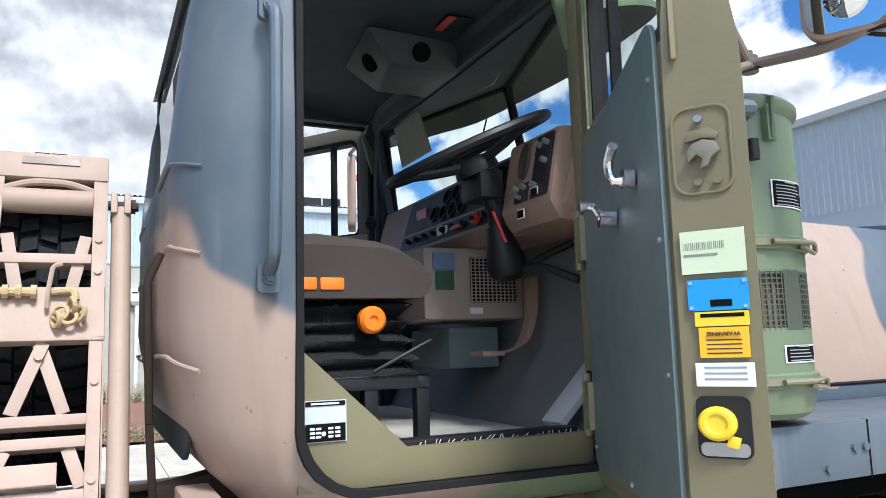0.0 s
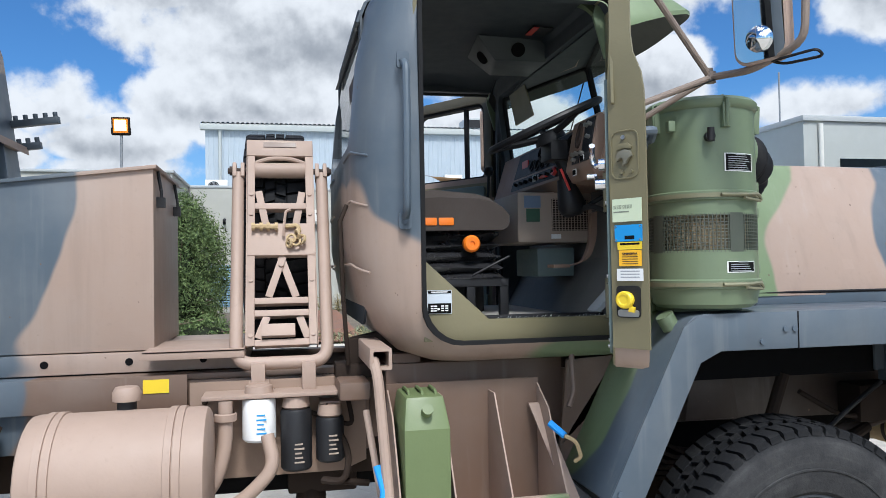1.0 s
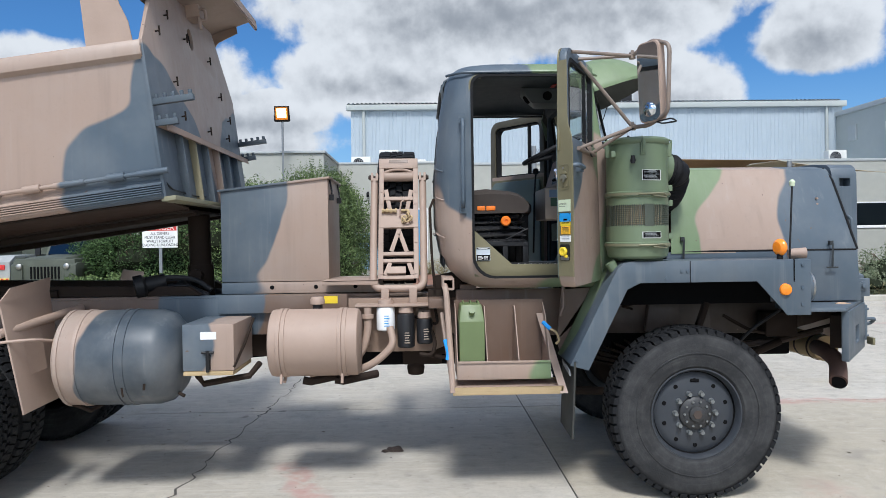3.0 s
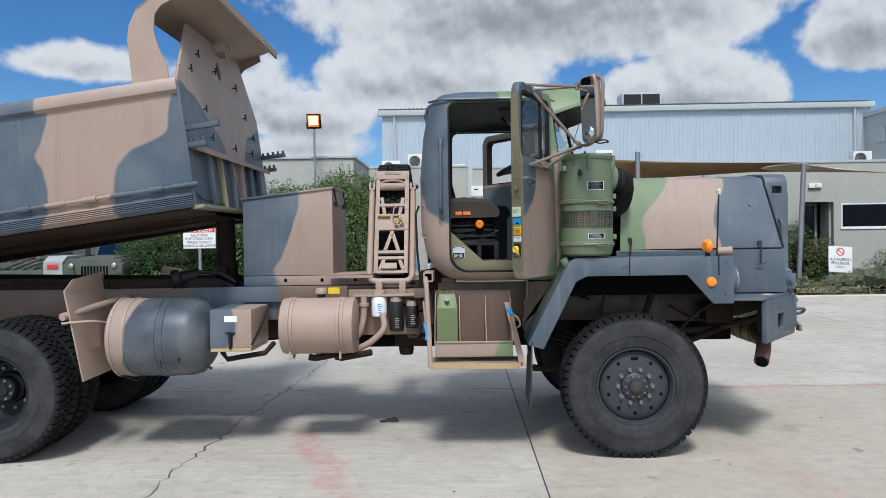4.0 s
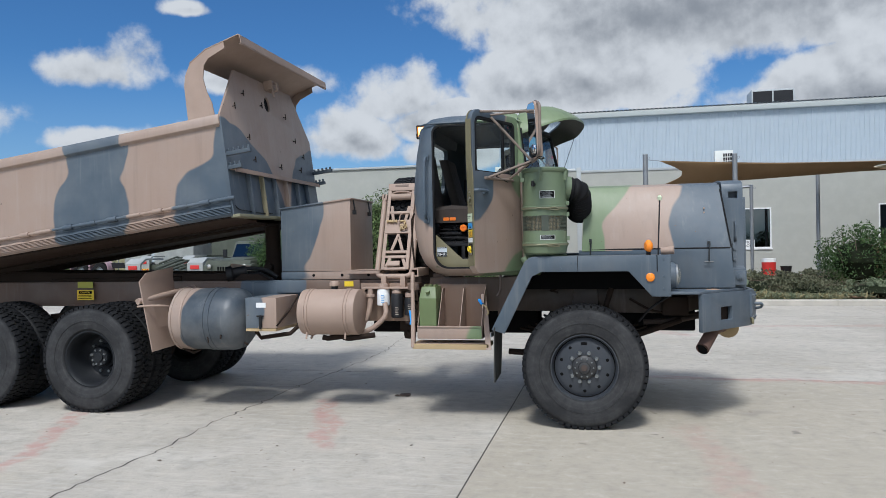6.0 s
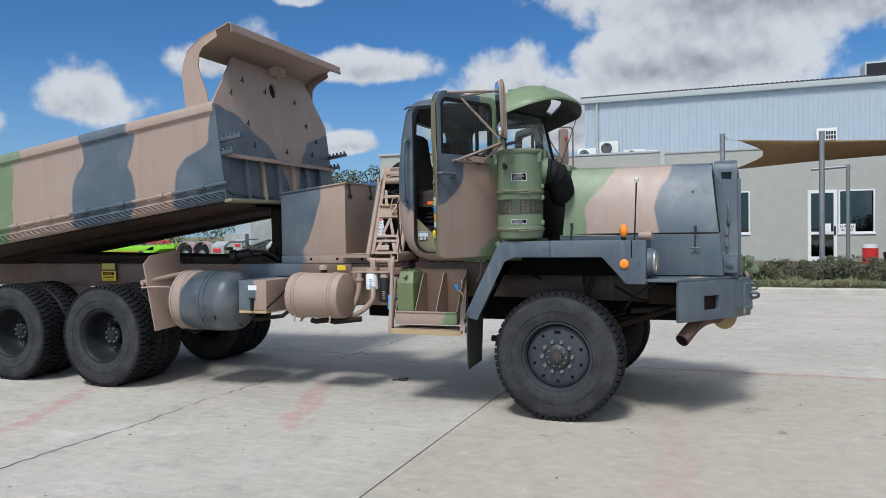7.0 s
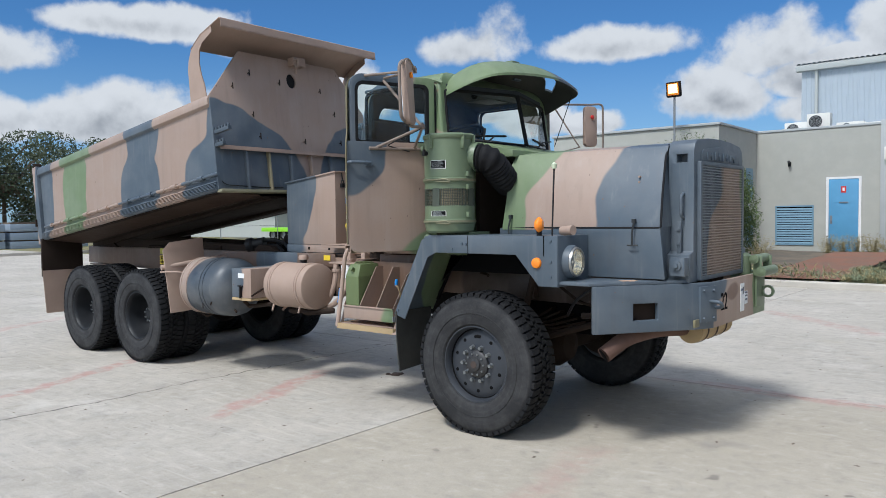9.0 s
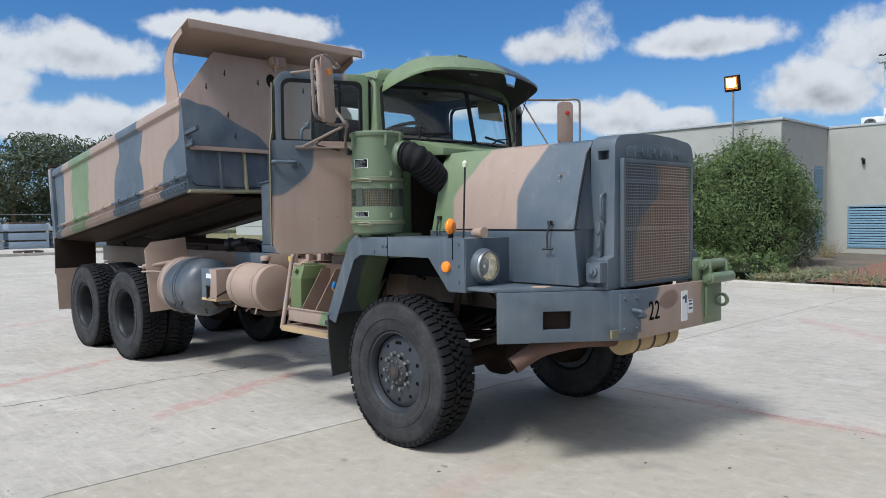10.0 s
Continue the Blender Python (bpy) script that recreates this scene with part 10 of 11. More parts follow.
bm.transform(lamp_m)
part("lit_face", bm, m_amber, lp, "glowing amber glass")
bm = box(G(), (-0.15, -0.074, -0.13), (0.15, -0.069, 0.16))
bm.transform(lamp_m)
part("bulb_glow", bm, m_lamp, lp, "bright lit bulb behind the glass")

sg = thing("danger_sign", "white and red danger sign on a post in the shrubs", "sign", (-8.68, 14.0, 0.2))
part("board", box(G(), (-9.20, 13.98, 1.58), (-8.28, 14.0, 2.20)), m_white, sg, "white sign board")
part("header", box(G(), (-9.18, 13.974, 2.03), (-8.30, 13.98, 2.18)), m_red, sg, "red header")
part("sign_post", box(G(), (-8.78, 14.0, 0.1), (-8.70, 14.06, 1.7)), m_galv, sg)
words("heading", "DANGER", 0.19, m_white, sg, put(-8.74, 13.972, 2.105) @ FACE_SOUTH, "white heading")
words("lettering", "ALL DRIVERS\nMUST STAND CLEAR\nWHILST FORKLIFT\nLOADING & UNLOADING", 0.105, m_dark, sg, put(-8.74, 13.978, 1.80) @ FACE_SOUTH, "black lettering", 0.82)
ns = thing("entry_sign", "white authorised-personnel sign standing in the garden", "sign", (9.7, 15.0, 0.3))
sm = put(9.69, 15.0, 0.98) @ pose(0, 0, 0, -8, 4, 0)
for name, bm, mat, label in (("board", box(G(), (-0.34, -0.012, -0.38), (0.34, 0.0, 0.38)), m_white, "white board"),
                             ("prohibition_ring", lathe(G(), [(0.09, 0.013), (0.12, 0.013), (0.12, 0.016), (0.09, 0.016), (0.09, 0.013)], (0, 0, 0.22), (0, -1, 0), 24), m_red, "red ring"),
                             ("prohibition_bar", hexa(G(), [(-0.085, -0.017, 0.27), (-0.065, -0.017, 0.29), (-0.065, -0.013, 0.29), (-0.085, -0.013, 0.27), (0.065, -0.017, 0.15), (0.085, -0.017, 0.17), (0.085, -0.013, 0.17), (0.065, -0.013, 0.15)]), m_red, ""),
                             ("leg", box(box(G(), (-0.3, 0.002, -0.85), (-0.26, 0.04, -0.2)), (0.26, 0.002, -0.85), (0.3, 0.04, -0.2)), m_galv, "")):
    bm.transform(sm)
    part(name, bm, mat, ns, label)
words("lettering", "AUTHORISED\nPERSONNEL\nONLY", 0.115, m_dark, ns, sm @ put(0, -0.014, -0.12) @ FACE_SOUTH, "black lettering", 0.85)
bin_ = thing("red_bin", "red and white drum by the lunch room", "drum", (5.97, 21.6, 0.33))
part("drum", cyl(G(), (5.97, 21.6, 0.3), (5.97, 21.6, 0.86), 0.25, seg=20), m_red, bin_)
part("lid", cyl(G(), (5.97, 21.6, 0.86), (5.97, 21.6, 0.99), 0.255, seg=20), m_white, bin_)
part("pot", lathe(G(), [(0.0, 0.28), (0.14, 0.28), (0.2, 0.7), (0.22, 0.72), (0.0, 0.72)], (6.5, 21.3, 0), (0, 0, 1), 16), m_black, None)
tagged(bpy.data.objects["pot"], "black plant pot by the lunch room wall", "plant pot")

# ---------------------------------------------------------------- plants
def leaf_mesh(name, places, size, material, seed, long=1.0):
    """Many small folded leaves as one mesh. places: centres with outward ways."""
    rng = np.random.RandomState(seed)
    n = len(places)
    c = np.array([p for p, _ in places])
    w = np.array([q for _, q in places])
    a = w + rng.normal(0, 0.75, (n, 3))
    a /= np.linalg.norm(a, axis=1)[:, None]
    t = np.cross(a, rng.normal(0, 1, (n, 3)))
    t /= np.linalg.norm(t, axis=1)[:, None] + 1e-9
    s = np.cross(a, t)
    k = size * rng.uniform(0.6, 1.35, (n, 1))
    v = np.stack([c - t * k * long, c + s * k * 0.42 + a * k * 0.15, c + t * k * long, c - s * k * 0.42 + a * k * 0.15], 1).reshape(-1, 3)
    me = bpy.data.meshes.new(name)
    idx = np.arange(4 * n).reshape(-1, 4)
    me.from_pydata(v.tolist(), [], idx.tolist())
    me.materials.append(material)
    return me


def lobe_points(lobes, n, seed, fill=0.25):
    """Points on lumpy ellipsoids (x, y, z, rx, ry, rz), with some inside."""
    rng = np.random.RandomState(seed)
    weight = np.array([l[3] * l[5] + l[4] * l[5] for l in lobes])
    out = []
    for l, m in zip(lobes, (n * weight / weight.sum()).astype(int)):
        d = rng.normal(0, 1, (m, 3))
        d /= np.linalg.norm(d, axis=1)[:, None]
        r = 1 - fill * rng.power(0.6, m) * rng.uniform(0, 1, m)
        for q, rr in zip(d, r):
            lump = 1 + 0.16 * noise.noise(V(q) * 2.4 + V((l[0], l[1], seed))) + 0.10 * noise.noise(V(q) * 6.5 + V((l[1], l[2], seed)))
            p = np.array(l[:3]) + q * np.array(l[3:]) * rr * lump
            if p[2] > 0.12:
                out.append((p, q))
    return out


def shrub(name, label, lobes, n, leaf, mat, seed, twigs=30, long=1.0, core=None):
    bx, by = lobes[0][0], lobes[0][1]
    ob = thing(name, label, "shrub", (bx, by, 0.2))
    rng = random.Random(seed)
    # foliage gathers in clumps over the surface of the lobes
    clumps = []
    for l in lobes:
        for _ in range(int(16 + 34 * l[3] * l[5])):
            q = V((rng.gauss(0, 1), rng.gauss(0, 1), rng.gauss(0, 1))).normalized()
            e = rng.uniform(0.72, 0.97)
            r = min(l[3:]) * rng.uniform(0.20, 0.36)
            clumps.append((l[0] + q.x * l[3] * e, l[1] + q.y * l[4] * e, l[2] + q.z * l[5] * e, r, r, r * rng.uniform(0.8, 1.3)))
    places = lobe_points(clumps, int(n * 0.72), seed, 0.5) + lobe_points(lobes, int(n * 0.28), seed + 500, 0.5)
    crown = new("crown", leaf_mesh("crown", places, leaf, mat, seed, long))
    crown.parent, crown.matrix_parent_inverse = ob, ob.matrix_world.inverted()
    bm = G()
    for _ in range(twigs):
        l = rng.choice(lobes)
        q = V((rng.uniform(-1, 1), rng.uniform(-1, 1), rng.uniform(-0.2, 1))).normalized()
        tip = V(l[:3]) + V((q.x * l[3], q.y * l[4], q.z * l[5])) * rng.uniform(0.75, 1.0)
        root = V((bx + rng.uniform(-0.2, 0.2), by + rng.uniform(-0.2, 0.2), 0.15))
        tube(bm, [root, root.lerp(tip, 0.5) + V((rng.uniform(-0.2, 0.2), rng.uniform(-0.2, 0.2), 0.1)), tip], 0.012, 5)
    part("stems", bm, m_bark, ob)
    # a dark mass, shade in its colour, keeps sky from showing through the middle
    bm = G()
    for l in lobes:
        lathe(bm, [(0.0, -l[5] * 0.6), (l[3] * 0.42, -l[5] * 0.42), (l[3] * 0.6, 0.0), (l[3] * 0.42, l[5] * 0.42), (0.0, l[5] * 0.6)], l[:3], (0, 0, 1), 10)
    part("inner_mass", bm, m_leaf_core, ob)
    return ob


def sprigs(places, height, n, seed):
    """Upright feathery shoots above a crown."""
    rng = np.random.RandomState(seed)
    out = []
    for (x, y, z, r) in places:
        for _ in range(n):
            a, q = rng.uniform(0, 6.28), r * rng.uniform(0, 1)
            h = height * rng.uniform(0.4, 1)
            for k in range(10):
                f = k / 10
                out.append((np.array((x + q * math.cos(a) * (0.5 + f), y + q * math.sin(a) * (0.5 + f), z + h * f)), np.array((rng.normal(0, 0.4), rng.normal(0, 0.4), 1.0))))
    return out


shrub("bottlebrush_shrub", "tall rounded green shrub beside the office wing", [(-4.95, 16.2, 1.9, 1.55, 1.5, 1.75), (-5.6, 15.9, 1.5, 1.3, 1.3, 1.3), (-4.45, 17.3, 1.5, 1.05, 1.1, 1.4), (-4.35, 15.7, 1.0, 0.9, 0.9, 0.9), (-4.9, 16.3, 2.9, 1.2, 1.1, 0.95)], 64000, 0.031, m_leaf, 4, long=1.5)
for k, spot in enumerate(((-5.0, 16.2, 3.45, 0.6), (-4.3, 16.2, 3.2, 0.5), (-6.2, 16, 2.4, 0.5), (-3.8, 15.9, 2.5, 0.4), (-4.6, 17.4, 2.75, 0.5), (-5.5, 16.4, 3.2, 0.5))):
    sp = tagged(new("shoot_tuft", leaf_mesh("shoot_tuft", sprigs([spot], 0.85, 34, 9 + k), 0.034, m_leaf, 9 + k, 1.7)), kind="stuff")
    sp.parent, sp.matrix_parent_inverse = bpy.data.objects["bottlebrush_shrub"], bpy.data.objects["bottlebrush_shrub"].matrix_world.inverted()
shrub("hedge_shrub", "broad green shrub behind the parked truck", [(-7.6, 15.6, 1.6, 1.6, 1.2, 1.5), (-6.4, 15.8, 1.9, 1.3, 1.2, 1.6), (-7.0, 15.8, 2.6, 1.1, 1.0, 0.85)], 32000, 0.038, m_leaf, 14, long=1.3)
shrub("hedge_shrub", "dense dark green shrub by the danger sign", [(-9.6, 15.2, 1.2, 1.5, 1.1, 1.3), (-10.6, 15.4, 1.5, 1.1, 1.0, 1.5), (-8.6, 15.3, 1.4, 1.2, 1.0, 1.4)], 28000, 0.038, m_leaf_dark, 24)
shrub("low_shrub", "low olive ground-cover shrub", [(-9.0, 13.3, 0.35, 1.6, 0.5, 0.55), (-7.2, 13.4, 0.4, 1.4, 0.55, 0.6), (-10.3, 13.3, 0.4, 0.9, 0.5, 0.5)], 16000, 0.036, m_leaf, 34)
shrub("low_shrub", "low olive ground-cover shrub", [(-5.2, 13.5, 0.35, 1.3, 0.55, 0.5), (-3.7, 13.6, 0.3, 0.9, 0.5, 0.45)], 11000, 0.034, m_leaf, 35)
shrub("rose_shrub", "dark shrub with red-tinged leaves", [(7.2, 15.6, 1.0, 1.1, 0.9, 1.05), (8.4, 15.9, 0.95, 1.2, 0.9, 1.05), (9.5, 16.3, 0.8, 0.9, 0.8, 0.75)], 18000, 0.042, m_leaf_dark, 44)
me = leaf_mesh("red_leaves", lobe_points([(8.4, 15.8, 0.95, 1.5, 0.9, 0.95), (9.4, 16.2, 0.85, 0.9, 0.8, 0.8)], 1500, 45), 0.055, m_leaf_red, 45)
sp = new("red_foliage", me)
sp.parent, sp.matrix_parent_inverse = bpy.data.objects["rose_shrub"], bpy.data.objects["rose_shrub"].matrix_world.inverted()
shrub("grey_shrub", "low grey-green spreading shrub at the kerb", [(7.0, 13.3, 0.30, 1.2, 0.5, 0.32), (9.6, 13.4, 0.35, 1.3, 0.55, 0.38)], 14000, 0.030, m_leaf_grey, 54, 10)
shrub("grey_shrub", "grey-green shrub beside the entry sign", [(11.2, 14.4, 0.6, 1.2, 0.9, 0.7), (12.6, 14.8, 0.8, 1.2, 0.9, 0.9)], 12000, 0.040, m_leaf_grey, 64)
shrub("grey_shrub", "grey-green shrub along the office wall", [(15.5, 15.2, 0.8, 1.6, 1.0, 0.9), (18.0, 15.6, 0.9, 1.6, 1.0, 1.0)], 5000, 0.06, m_leaf, 65)
shrub("grey_shrub", "straggly olive ground cover along the kerb", [(2.2, 13.5, 0.30, 0.9, 0.6, 0.34), (3.9, 13.8, 0.36, 1.1, 0.7, 0.42), (5.4, 13.5, 0.30, 0.9, 0.6, 0.36), (0.9, 14.2, 0.3, 0.7, 0.6, 0.3)], 22000, 0.030, m_weed, 74, 26, long=1.5)
shrub("grey_shrub", "straggly olive ground cover before the lunch room", [(4.6, 15.2, 0.42, 1.3, 0.8, 0.40), (6.2, 15.6, 0.4, 1.0, 0.8, 0.4), (2.9, 15.4, 0.38, 0.9, 0.7, 0.34)], 16000, 0.034, m_weed, 75, 26, long=1.5)
# grasses and weeds in the bed, uncountable
rng = np.random.RandomState(7)
blades = {"dry": [], "green": []}
for _ in range(14000):
    x, y = rng.uniform(-3.4, 12.5), 12.7 + abs(rng.normal(0, 1.0))
    if -2.1 < x < -0.2 and rng.uniform() < 0.86 or 6.2 < x < 8.6 and rng.uniform() < 0.5 or y > 16:
        continue
    h = 0.14 + 0.22 * max(0.0, noise.noise((x * 0.9, y * 0.9, 4.0)) + 0.25)
    z0 = 0.13 + 0.026 * (y - 12.56)
    a = rng.uniform(0, 6.28)
    kind = "dry" if rng.uniform() < 0.45 else "green"
    for k in range(3):
        f = k / 3
        blades[kind].append((np.array((x + math.cos(a) * h * 0.5 * f, y + math.sin(a) * h * 0.5 * f, z0 + h * (f + 0.1))), np.array((math.cos(a), math.sin(a), 0.4))))
for kind, mat in (("dry", m_straw), ("green", m_leaf_grey)):
    me = leaf_mesh("bed_grass", blades[kind], 0.026, mat, 3, 3.2)
    tagged(new("bed_grass", me), "straggly dry grass in the garden bed" if kind == "dry" else "grey-green weeds in the garden bed", "grass", kind="stuff")
me = leaf_mesh("wall_grass", sprigs([(-2.4 + 0.45 * k, 21.7, 0.35, 0.3) for k in range(9)] + [(-4.2, 20.5, 0.33, 0.5), (1.0, 14.5, 0.2, 0.5), (2.0, 14.2, 0.2, 0.6)], 0.7, 60, 5), 0.018, m_straw, 5, 4.0)
tagged(new("wall_grass", me), "tufts of dry grass against the office wall", "grass", kind="stuff")


def tree(x, y, h, spread, seed, n=3000, mat=m_gum, leaf=0.22, label="dark gum tree beyond the yard"):
    ob = thing("gum_tree", label, "tree", (x, y, 0), group="gum trees beyond the yard")
    rng = random.Random(seed)
    bm = G()
    top = V((x + rng.uniform(-0.4, 0.4), y, h * 0.55))
    for k in range(6):
        f0, f1 = k / 6, (k + 1) / 6
        p, q = V((x, y, 0)).lerp(top, f0), V((x, y, 0)).lerp(top, f1)
        cyl(bm, p, q, h * 0.022 * (1 - 0.55 * f0), h * 0.022 * (1 - 0.55 * f1), 8)
    lobes = []
    for k in range(16):
        a, e = rng.uniform(0, 6.28), (k + rng.uniform(0.0, 1.0)) / 16
        tip = V((x + math.cos(a) * spread * rng.uniform(0.3, 0.75), y + math.sin(a) * spread * rng.uniform(0.3, 0.75), h * (0.10 + 0.78 * e)))
        start = V((x, y, 0)).lerp(top, rng.uniform(0.5, 1.0))
        tube(bm, [start, start.lerp(tip, 0.5) + V((0, 0, h * 0.04)), tip], h * 0.007, 6)
        s = spread * rng.uniform(0.32, 0.5)
        lobes.append((tip.x, tip.y, tip.z, s, s, s * 0.62))
    part("trunk", bm, m_bark, ob)
    crown = new("crown", leaf_mesh("crown", lobe_points(lobes, n, seed, 0.6), leaf, mat, seed, 1.2))
    crown.parent, crown.matrix_parent_inverse = ob, ob.matrix_world.inverted()


for k, (tx, ty, th, ts) in enumerate(((-92, 20, 13.5, 7), (-96, 31, 15, 8), (-88, 39, 11, 6), (-98, 11, 12, 7), (-104, 45, 15, 9), (-92, 52, 12, 7), (-80, 60, 11, 7), (-70, 70, 12, 7),
                                      (-98, 0, 13, 8), (-36, 60, 9.5, 5), (-30, 64, 9, 5), (-44, 66, 10, 6), (-20, 75, 10.5, 5), (-12, 78, 10, 6), (-58, 74, 11, 6))):
    tree(tx, ty, th * 0.9, ts, 100 + k, 13000 if k < 6 else 4000, leaf=0.21 if k < 9 else 0.20)

# ---------------------------------------------------------------- what stands beyond the tipper
fence = thing("yard_fence", "wire fence at the edge of the yard", "fence", (-42, 10, 0))
for k in range(22):
    y = -30 + 5.0 * k
    part("post", cyl(G(), (-42, y, 0), (-42, y, 2.2), 0.035, seg=8), m_galv, fence)
bm = G()
for z in (0.3, 1.2, 2.1):
    tube(bm, [(-42, -30, z), (-42, 75, z)], 0.012, 5)
part("wire", bm, m_galv, fence)
wire = tube(G(), [(-60, -40, 6.0), (-60, 10, 5.4), (-60, 70, 6.0)], 0.03, 5)
solid("power_line", wire, m_black, "thin overhead line beyond the yard", "cable")
for k in range(6):
    st = thing("stacked_pallets", "stack of blue-grey crates beyond the kerb", "crates", (-48, 4 + 2.6 * k, 0), group="stacks beyond the kerb")
    for j in range(3):
        part("crate", box(G(), (-49, 3 + 2.6 * k, (0.0 if k < 4 else -0.02) + 0.55 * j), (-47.6, 5.3 + 2.6 * k, 0.45 + 0.55 * j)), m_crate, st, bevel=0.02)
        part("bearer", box(G(), (-48.9, 3.1 + 2.6 * k, 0.45 + 0.55 * j), (-47.8, 5.2 + 2.6 * k, 0.57 + 0.55 * j)), m_bark, st)
for k in range(3):
    pl = thing("wooden_pallet", "weathered wooden pallet on the ground", "pallet", (-40, 3 + 2.2 * k, 0), group="pallets by the kerb")
    for j in range(6):
        part("plank", box(G(), (-40.6 + 0.22 * j, 2.2 + 2.2 * k, 0.12), (-40.45 + 0.22 * j, 3.4 + 2.2 * k, 0.15)), m_rust, pl)
    for y in (2.25, 2.75, 3.3):
        part("bearer", box(G(), (-40.6, y + 2.2 * k, 0.0), (-39.3, y + 0.09 + 2.2 * k, 0.118)), m_bark, pl)
far_shed = solid("far_building", box(G(), (-70, 36, 0), (-50, 48, 2.6)), m_clad2, "low pale building among the trees", "building")
part("roof", prism(G(), [(35.4, 2.55), (42, 4.0), (48.6, 2.55)], "x", -70.5, -49.5), m_trimgrey, far_shed)
sol = solid("solar_shed", box(G(), (-38, 46, 0), (-22, 58, 4.6)), m_clad, "low shed with dark solar panels on its roof", "building")
bm = hexa(G(), [(-38.3, 45.6, 4.55), (-21.7, 45.6, 4.55), (-21.7, 52, 5.9), (-38.3, 52, 5.9), (-38.3, 45.6, 4.7), (-21.7, 45.6, 4.7), (-21.7, 52, 6.05), (-38.3, 52, 6.05)])
part("roof_panels", bm, m_solar, sol)


def small_wheel(parent, x, y, r, w, axis="y", rim=m_galv):
    d = (0, 1, 0) if axis == "y" else (1, 0, 0)
    bm = lathe(G(), [(r * 0.55, -w / 2), (r * 0.9, -w / 2), (r, -w * 0.35), (r, w * 0.35), (r * 0.9, w / 2), (r * 0.55, w / 2)], (x, y, r), d, 24)
    t = part("tyre", bm, m_tyre, parent)
    bm = lathe(G(), [(r * 0.56, -w * 0.42), (r * 0.5, -w * 0.3), (r * 0.25, -w * 0.36), (0.0, -w * 0.4)], (x, y, r), d, 20)
    lathe(bm, [(r * 0.56, w * 0.42), (r * 0.5, w * 0.3), (r * 0.25, w * 0.36), (0.0, w * 0.4)], (x, y, r), d, 20)
    part("rim", bm, rim, t)


# drab four-wheel-drive facing the yard
jx, jy = -11.81, 14.0
jeep = thing("utility_vehicle", "drab green boxy four-wheel-drive with round headlights", "car", (jx, jy, 0))
bm = box(G(), (jx - 0.80, jy + 0.05, 0.62), (jx + 0.80, jy + 1.7, 1.32))
box(bm, (jx - 0.82, jy + 1.6, 0.62), (jx + 0.82, jy + 4.3, 1.35))
part("body", bm, m_drab, jeep, bevel=0.04)
bm = hexa(G(), [(jx - 0.76, jy + 1.6, 1.35), (jx + 0.76, jy + 1.6, 1.35), (jx + 0.76, jy + 4.2, 1.35), (jx - 0.76, jy + 4.2, 1.35), (jx - 0.70, jy + 1.9, 1.95), (jx + 0.70, jy + 1.9, 1.95), (jx + 0.70, jy + 4.1, 1.95), (jx - 0.70, jy + 4.1, 1.95)])
part("cabin", bm, m_drab, jeep, bevel=0.04)
part("windscreen", hexa(G(), [(jx - 0.66, jy + 1.60, 1.42), (jx + 0.66, jy + 1.60, 1.42), (jx + 0.66, jy + 1.66, 1.42), (jx - 0.66, jy + 1.66, 1.42), (jx - 0.62, jy + 1.83, 1.86), (jx + 0.62, jy + 1.83, 1.86), (jx + 0.62, jy + 1.9, 1.86), (jx - 0.62, jy + 1.9, 1.86)]), m_window, jeep)
for s in (-1, 1):
    part("front_wing", prism(G(), [(jy - 0.02, 0.72), (jy - 0.02, 1.16), (jy + 0.12, 1.22), (jy + 1.62, 1.26), (jy + 1.62, 0.72), (jy + 1.25, 0.72), (jy + 1.1, 0.95), (jy + 0.4, 0.95), (jy + 0.25, 0.72)], "x", jx + s * 0.70 - 0.15, jx + s * 0.70 + 0.15), m_drab, jeep, bevel=0.02)
part("bonnet", hexa(G(), [(jx - 0.56, jy + 0.08, 1.322), (jx + 0.56, jy + 0.08, 1.322), (jx + 0.56, jy + 1.6, 1.322), (jx - 0.56, jy + 1.6, 1.322), (jx - 0.5, jy + 0.2, 1.37), (jx + 0.5, jy + 0.2, 1.37), (jx + 0.5, jy + 1.6, 1.42), (jx - 0.5, jy + 1.6, 1.42)]), m_drab, jeep, bevel=0.02)
part("bumper", box(G(), (jx - 0.85, jy - 0.12, 0.50), (jx + 0.85, jy + 0.06, 0.66)), m_drab, jeep, bevel=0.02)
for k in range(9):
    part("grille_slat", box(G(), (jx - 0.36 + 0.09 * k, jy + 0.02, 0.80), (jx - 0.32 + 0.09 * k, jy + 0.05, 1.12)), m_dark, jeep)
for s in (-1, 1):
    part("headlight", lathe(G(), [(0.075, 0.0), (0.075, 0.03), (0.06, 0.04), (0.0, 0.05)], (jx + s * 0.62, jy - 0.025, 1.13), (0, -1, 0), 20), m_steel, jeep, "round dull headlight")
    part("side_light", lathe(G(), [(0.035, 0.0), (0.03, 0.03), (0.0, 0.03)], (jx + s * 0.62, jy + 0.05, 0.84), (0, -1, 0), 12), m_amber, jeep)
    small_wheel(jeep, jx + s * 0.72, jy + 0.75, 0.40, 0.22, "x", m_drab)
    small_wheel(jeep, jx + s * 0.72, jy + 3.4, 0.40, 0.22, "x", m_drab)
    part("mirror", box(G(), (jx + s * 0.86, jy + 1.55, 1.42), (jx + s * 1.0, jy + 1.6, 1.68)), m_black, jeep)


m_grime = plain("grimy_white_paint", (0.30, 0.31, 0.30), 0.6, amount=0.4)


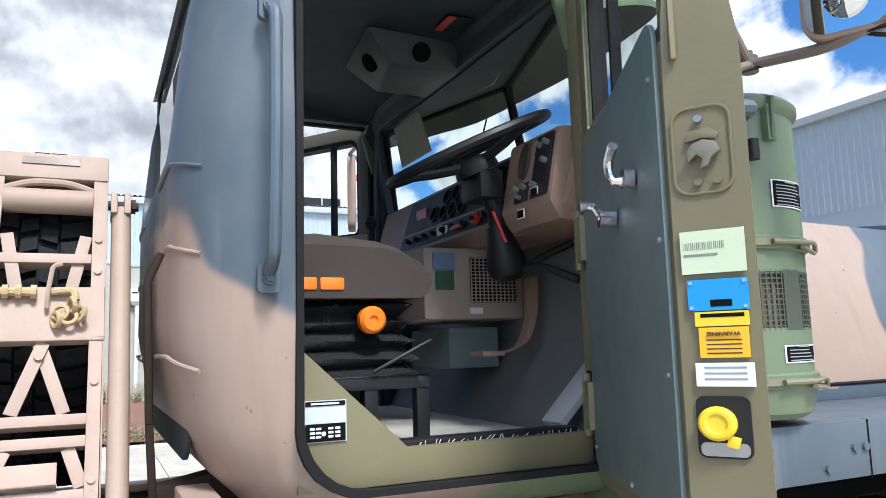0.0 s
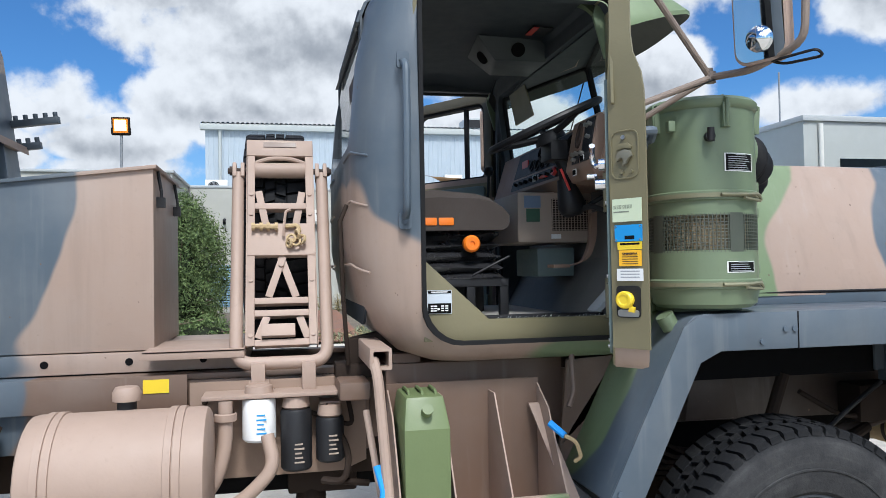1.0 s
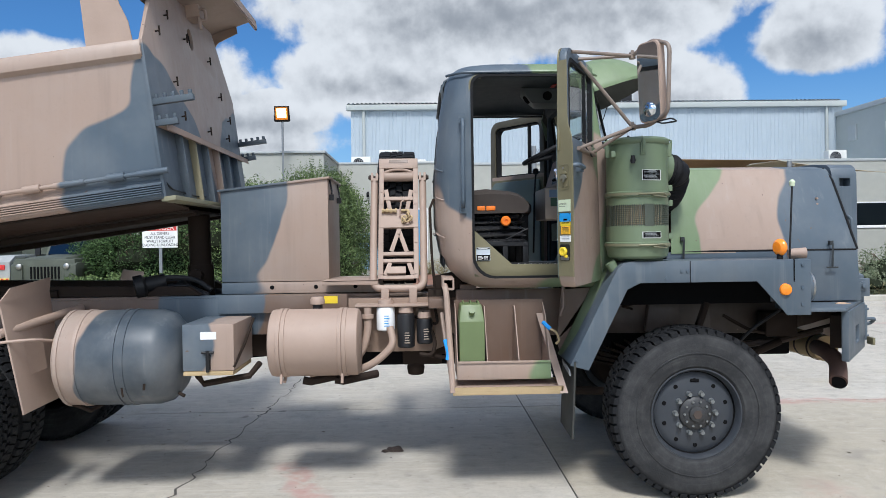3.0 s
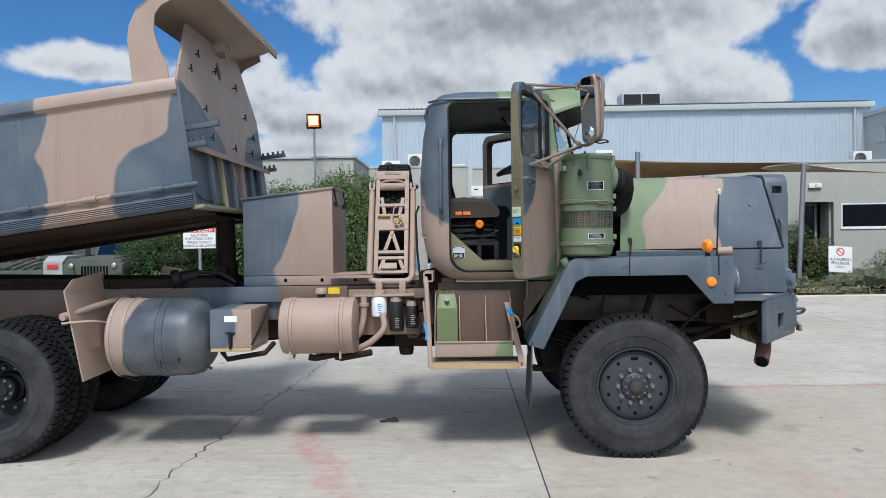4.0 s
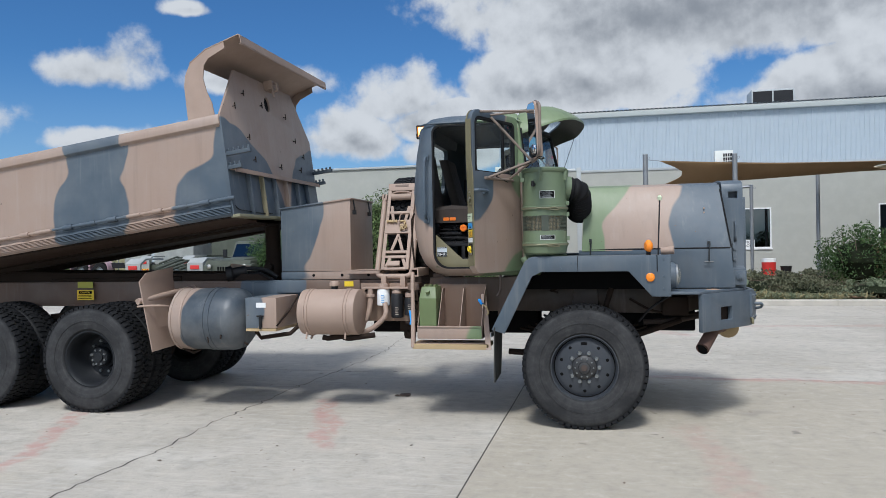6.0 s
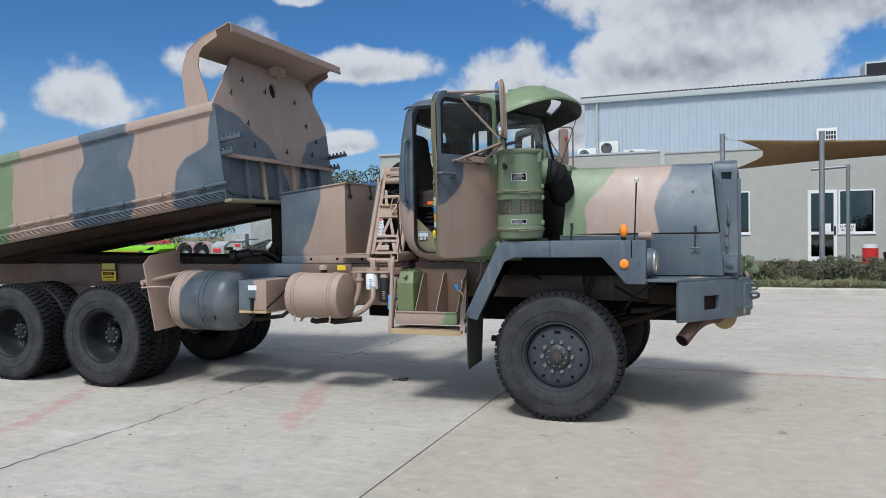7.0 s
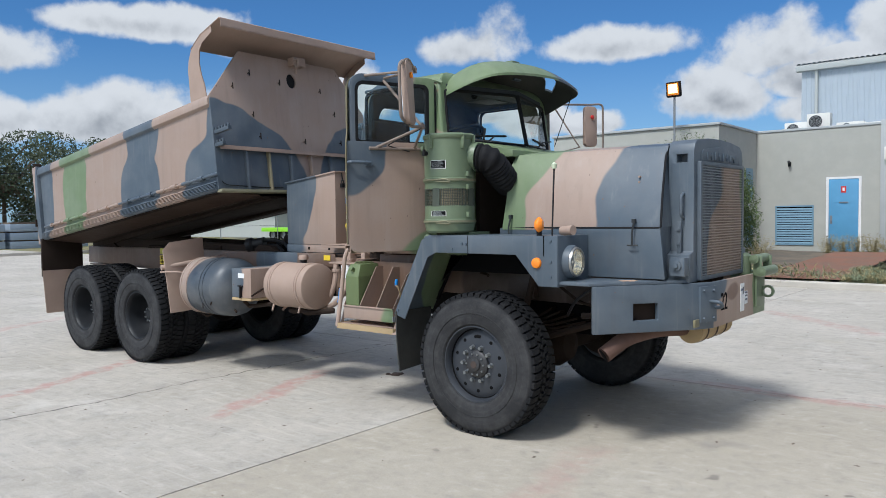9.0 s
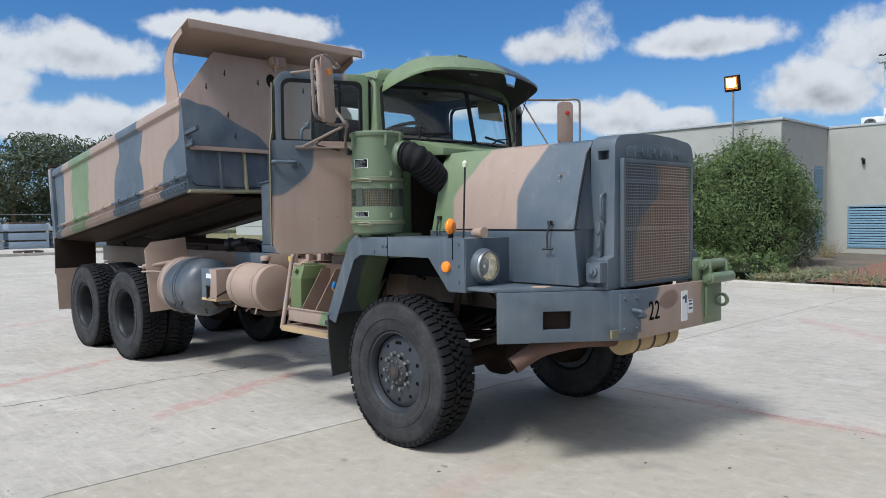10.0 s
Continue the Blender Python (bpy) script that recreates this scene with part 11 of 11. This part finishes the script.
def flatbed(x, y, name, label, guard, marks=True):
    t = thing(name, label, "truck", (x, y, 0))
    part("chassis", box(G(), (x - 1.0, y + 0.2, 0.75), (x + 1.0, y + 7.0, 1.0)), m_drab, t, bevel=0.02)
    for s in (-1, 1):
        part("mudguard", prism(G(), [(y - 0.05, 0.62), (y - 0.05, 1.25), (y + 0.25, 1.42), (y + 1.3, 1.42), (y + 1.3, 1.36), (y + 0.3, 1.36), (y + 0.03, 1.2), (y + 0.03, 0.62)], "x", x + s * 1.15 - 0.28, x + s * 1.15 + 0.28), guard, t, "white mudguard")
        if marks:
            b = box(G(), (x + s * 1.15 - 0.27, y - 0.075, 0.66), (x + s * 1.15 + 0.27, y - 0.052, 0.82))
            mk = part("marker_board", b, m_yellow, t, "yellow marker board with red slashes")
            for k in range(4):
                xx = x + s * 1.15 - 0.24 + 0.13 * k
                part("slash", hexa(G(), [(xx, y - 0.079, 0.665), (xx + 0.06, y - 0.079, 0.665), (xx + 0.06, y - 0.076, 0.665), (xx, y - 0.076, 0.665), (xx + 0.05, y - 0.079, 0.815), (xx + 0.11, y - 0.079, 0.815), (xx + 0.11, y - 0.076, 0.815), (xx + 0.05, y - 0.076, 0.815)]), m_red, mk)
        part("tail_light", box(G(), (x + s * 1.15 - 0.16, y - 0.08, 1.05), (x + s * 1.15 + 0.16, y - 0.052, 1.18)), m_red, t, "red tail light", bevel=0.01)
        for yy in (0.62, 1.85):
            small_wheel(t, x + s * 0.95, y + yy, 0.5, 0.5, "x", m_galv)
    part("cabin", box(G(), (x - 1.15, y + 6.2, 0.9), (x + 1.15, y + 8.2, 2.7)), m_drab, t, bevel=0.08)
    bm = G()
    for k in range(5):
        tube(bm, [(x - 0.6 + 0.3 * k, y + 0.4, 1.05), (x - 0.4 + 0.25 * k, y + 1.6, 1.35 - 0.05 * k), (x - 0.2 + 0.1 * k, y + 2.8, 1.1)], 0.05, 8)
    box(bm, (x - 0.5, y + 2.5, 1.0), (x + 0.5, y + 4.5, 1.4))
    part("coupling_gear", bm, m_drab, t)
    return t


flatbed(-14.2, 14.2, "tractor_truck", "drab tractor truck with grimy white mudguards seen from behind", m_grime)
# lime low loader and tractors far behind
lo = thing("low_loader_trailer", "lime green low loader trailer", "trailer", (-36, 30, 0))
bm = box(G(), (-44, 30, 0.72), (-32.4, 32.4, 1.02))
prism(bm, [(-33.2, 0.75), (-32.2, 1.1), (-30.8, 1.15), (-30.8, 0.85), (-31.8, 0.8), (-32.6, 0.55), (-33.2, 0.55)], "y", 30, 32.4)
part("deck", bm, m_lorry_green, lo, bevel=0.02)
part("yellow_ramp", box(G(), (-40.5, 29.9, 0.50), (-33.5, 30.0, 0.72)), plain("dull_yellow", (0.36, 0.27, 0.035), 0.6, amount=0.3), lo)
for k in range(4):
    small_wheel(lo, -42.8 + 1.25 * k, 30.4, 0.48, 0.5)
bm = G()
for k in range(5):
    box(bm, (-33.4 + 0.5 * k, 29.9, 1.18), (-33.05 + 0.5 * k, 29.95, 1.34))
part("tail_lights", bm, m_red, lo, "row of red lamps")
pm = thing("prime_mover", "white and dark prime mover behind the trailer", "truck", (-27, 30.5, 0))
part("chassis", box(G(), (-30.2, 30.2, 0.7), (-22.0, 31.6, 1.0)), m_black, pm)
part("cabin", box(G(), (-25.0, 29.8, 0.9), (-22.5, 32.3, 3.6)), m_grime, pm, bevel=0.1)
for xx in (-29.85, -28.62):
    small_wheel(pm, xx, 30.1, 0.52, 0.5)
    part("mudguard", lathe(G(), [(0.62, -0.3), (0.66, -0.3), (0.66, 0.3), (0.62, 0.3), (0.62, -0.3)], (xx, 30.1, 0.60), (0, 1, 0), 24), m_pink, pm)
bm = box(G(), (-26.9, 29.8, 0.9), (-25.4, 30.2, 1.7))
part("tank", bm, m_grime, pm, bevel=0.05)
flatbed(-20.5, 24.0, "tractor_truck", "pale tractor truck with marker boards seen from behind", m_grime)
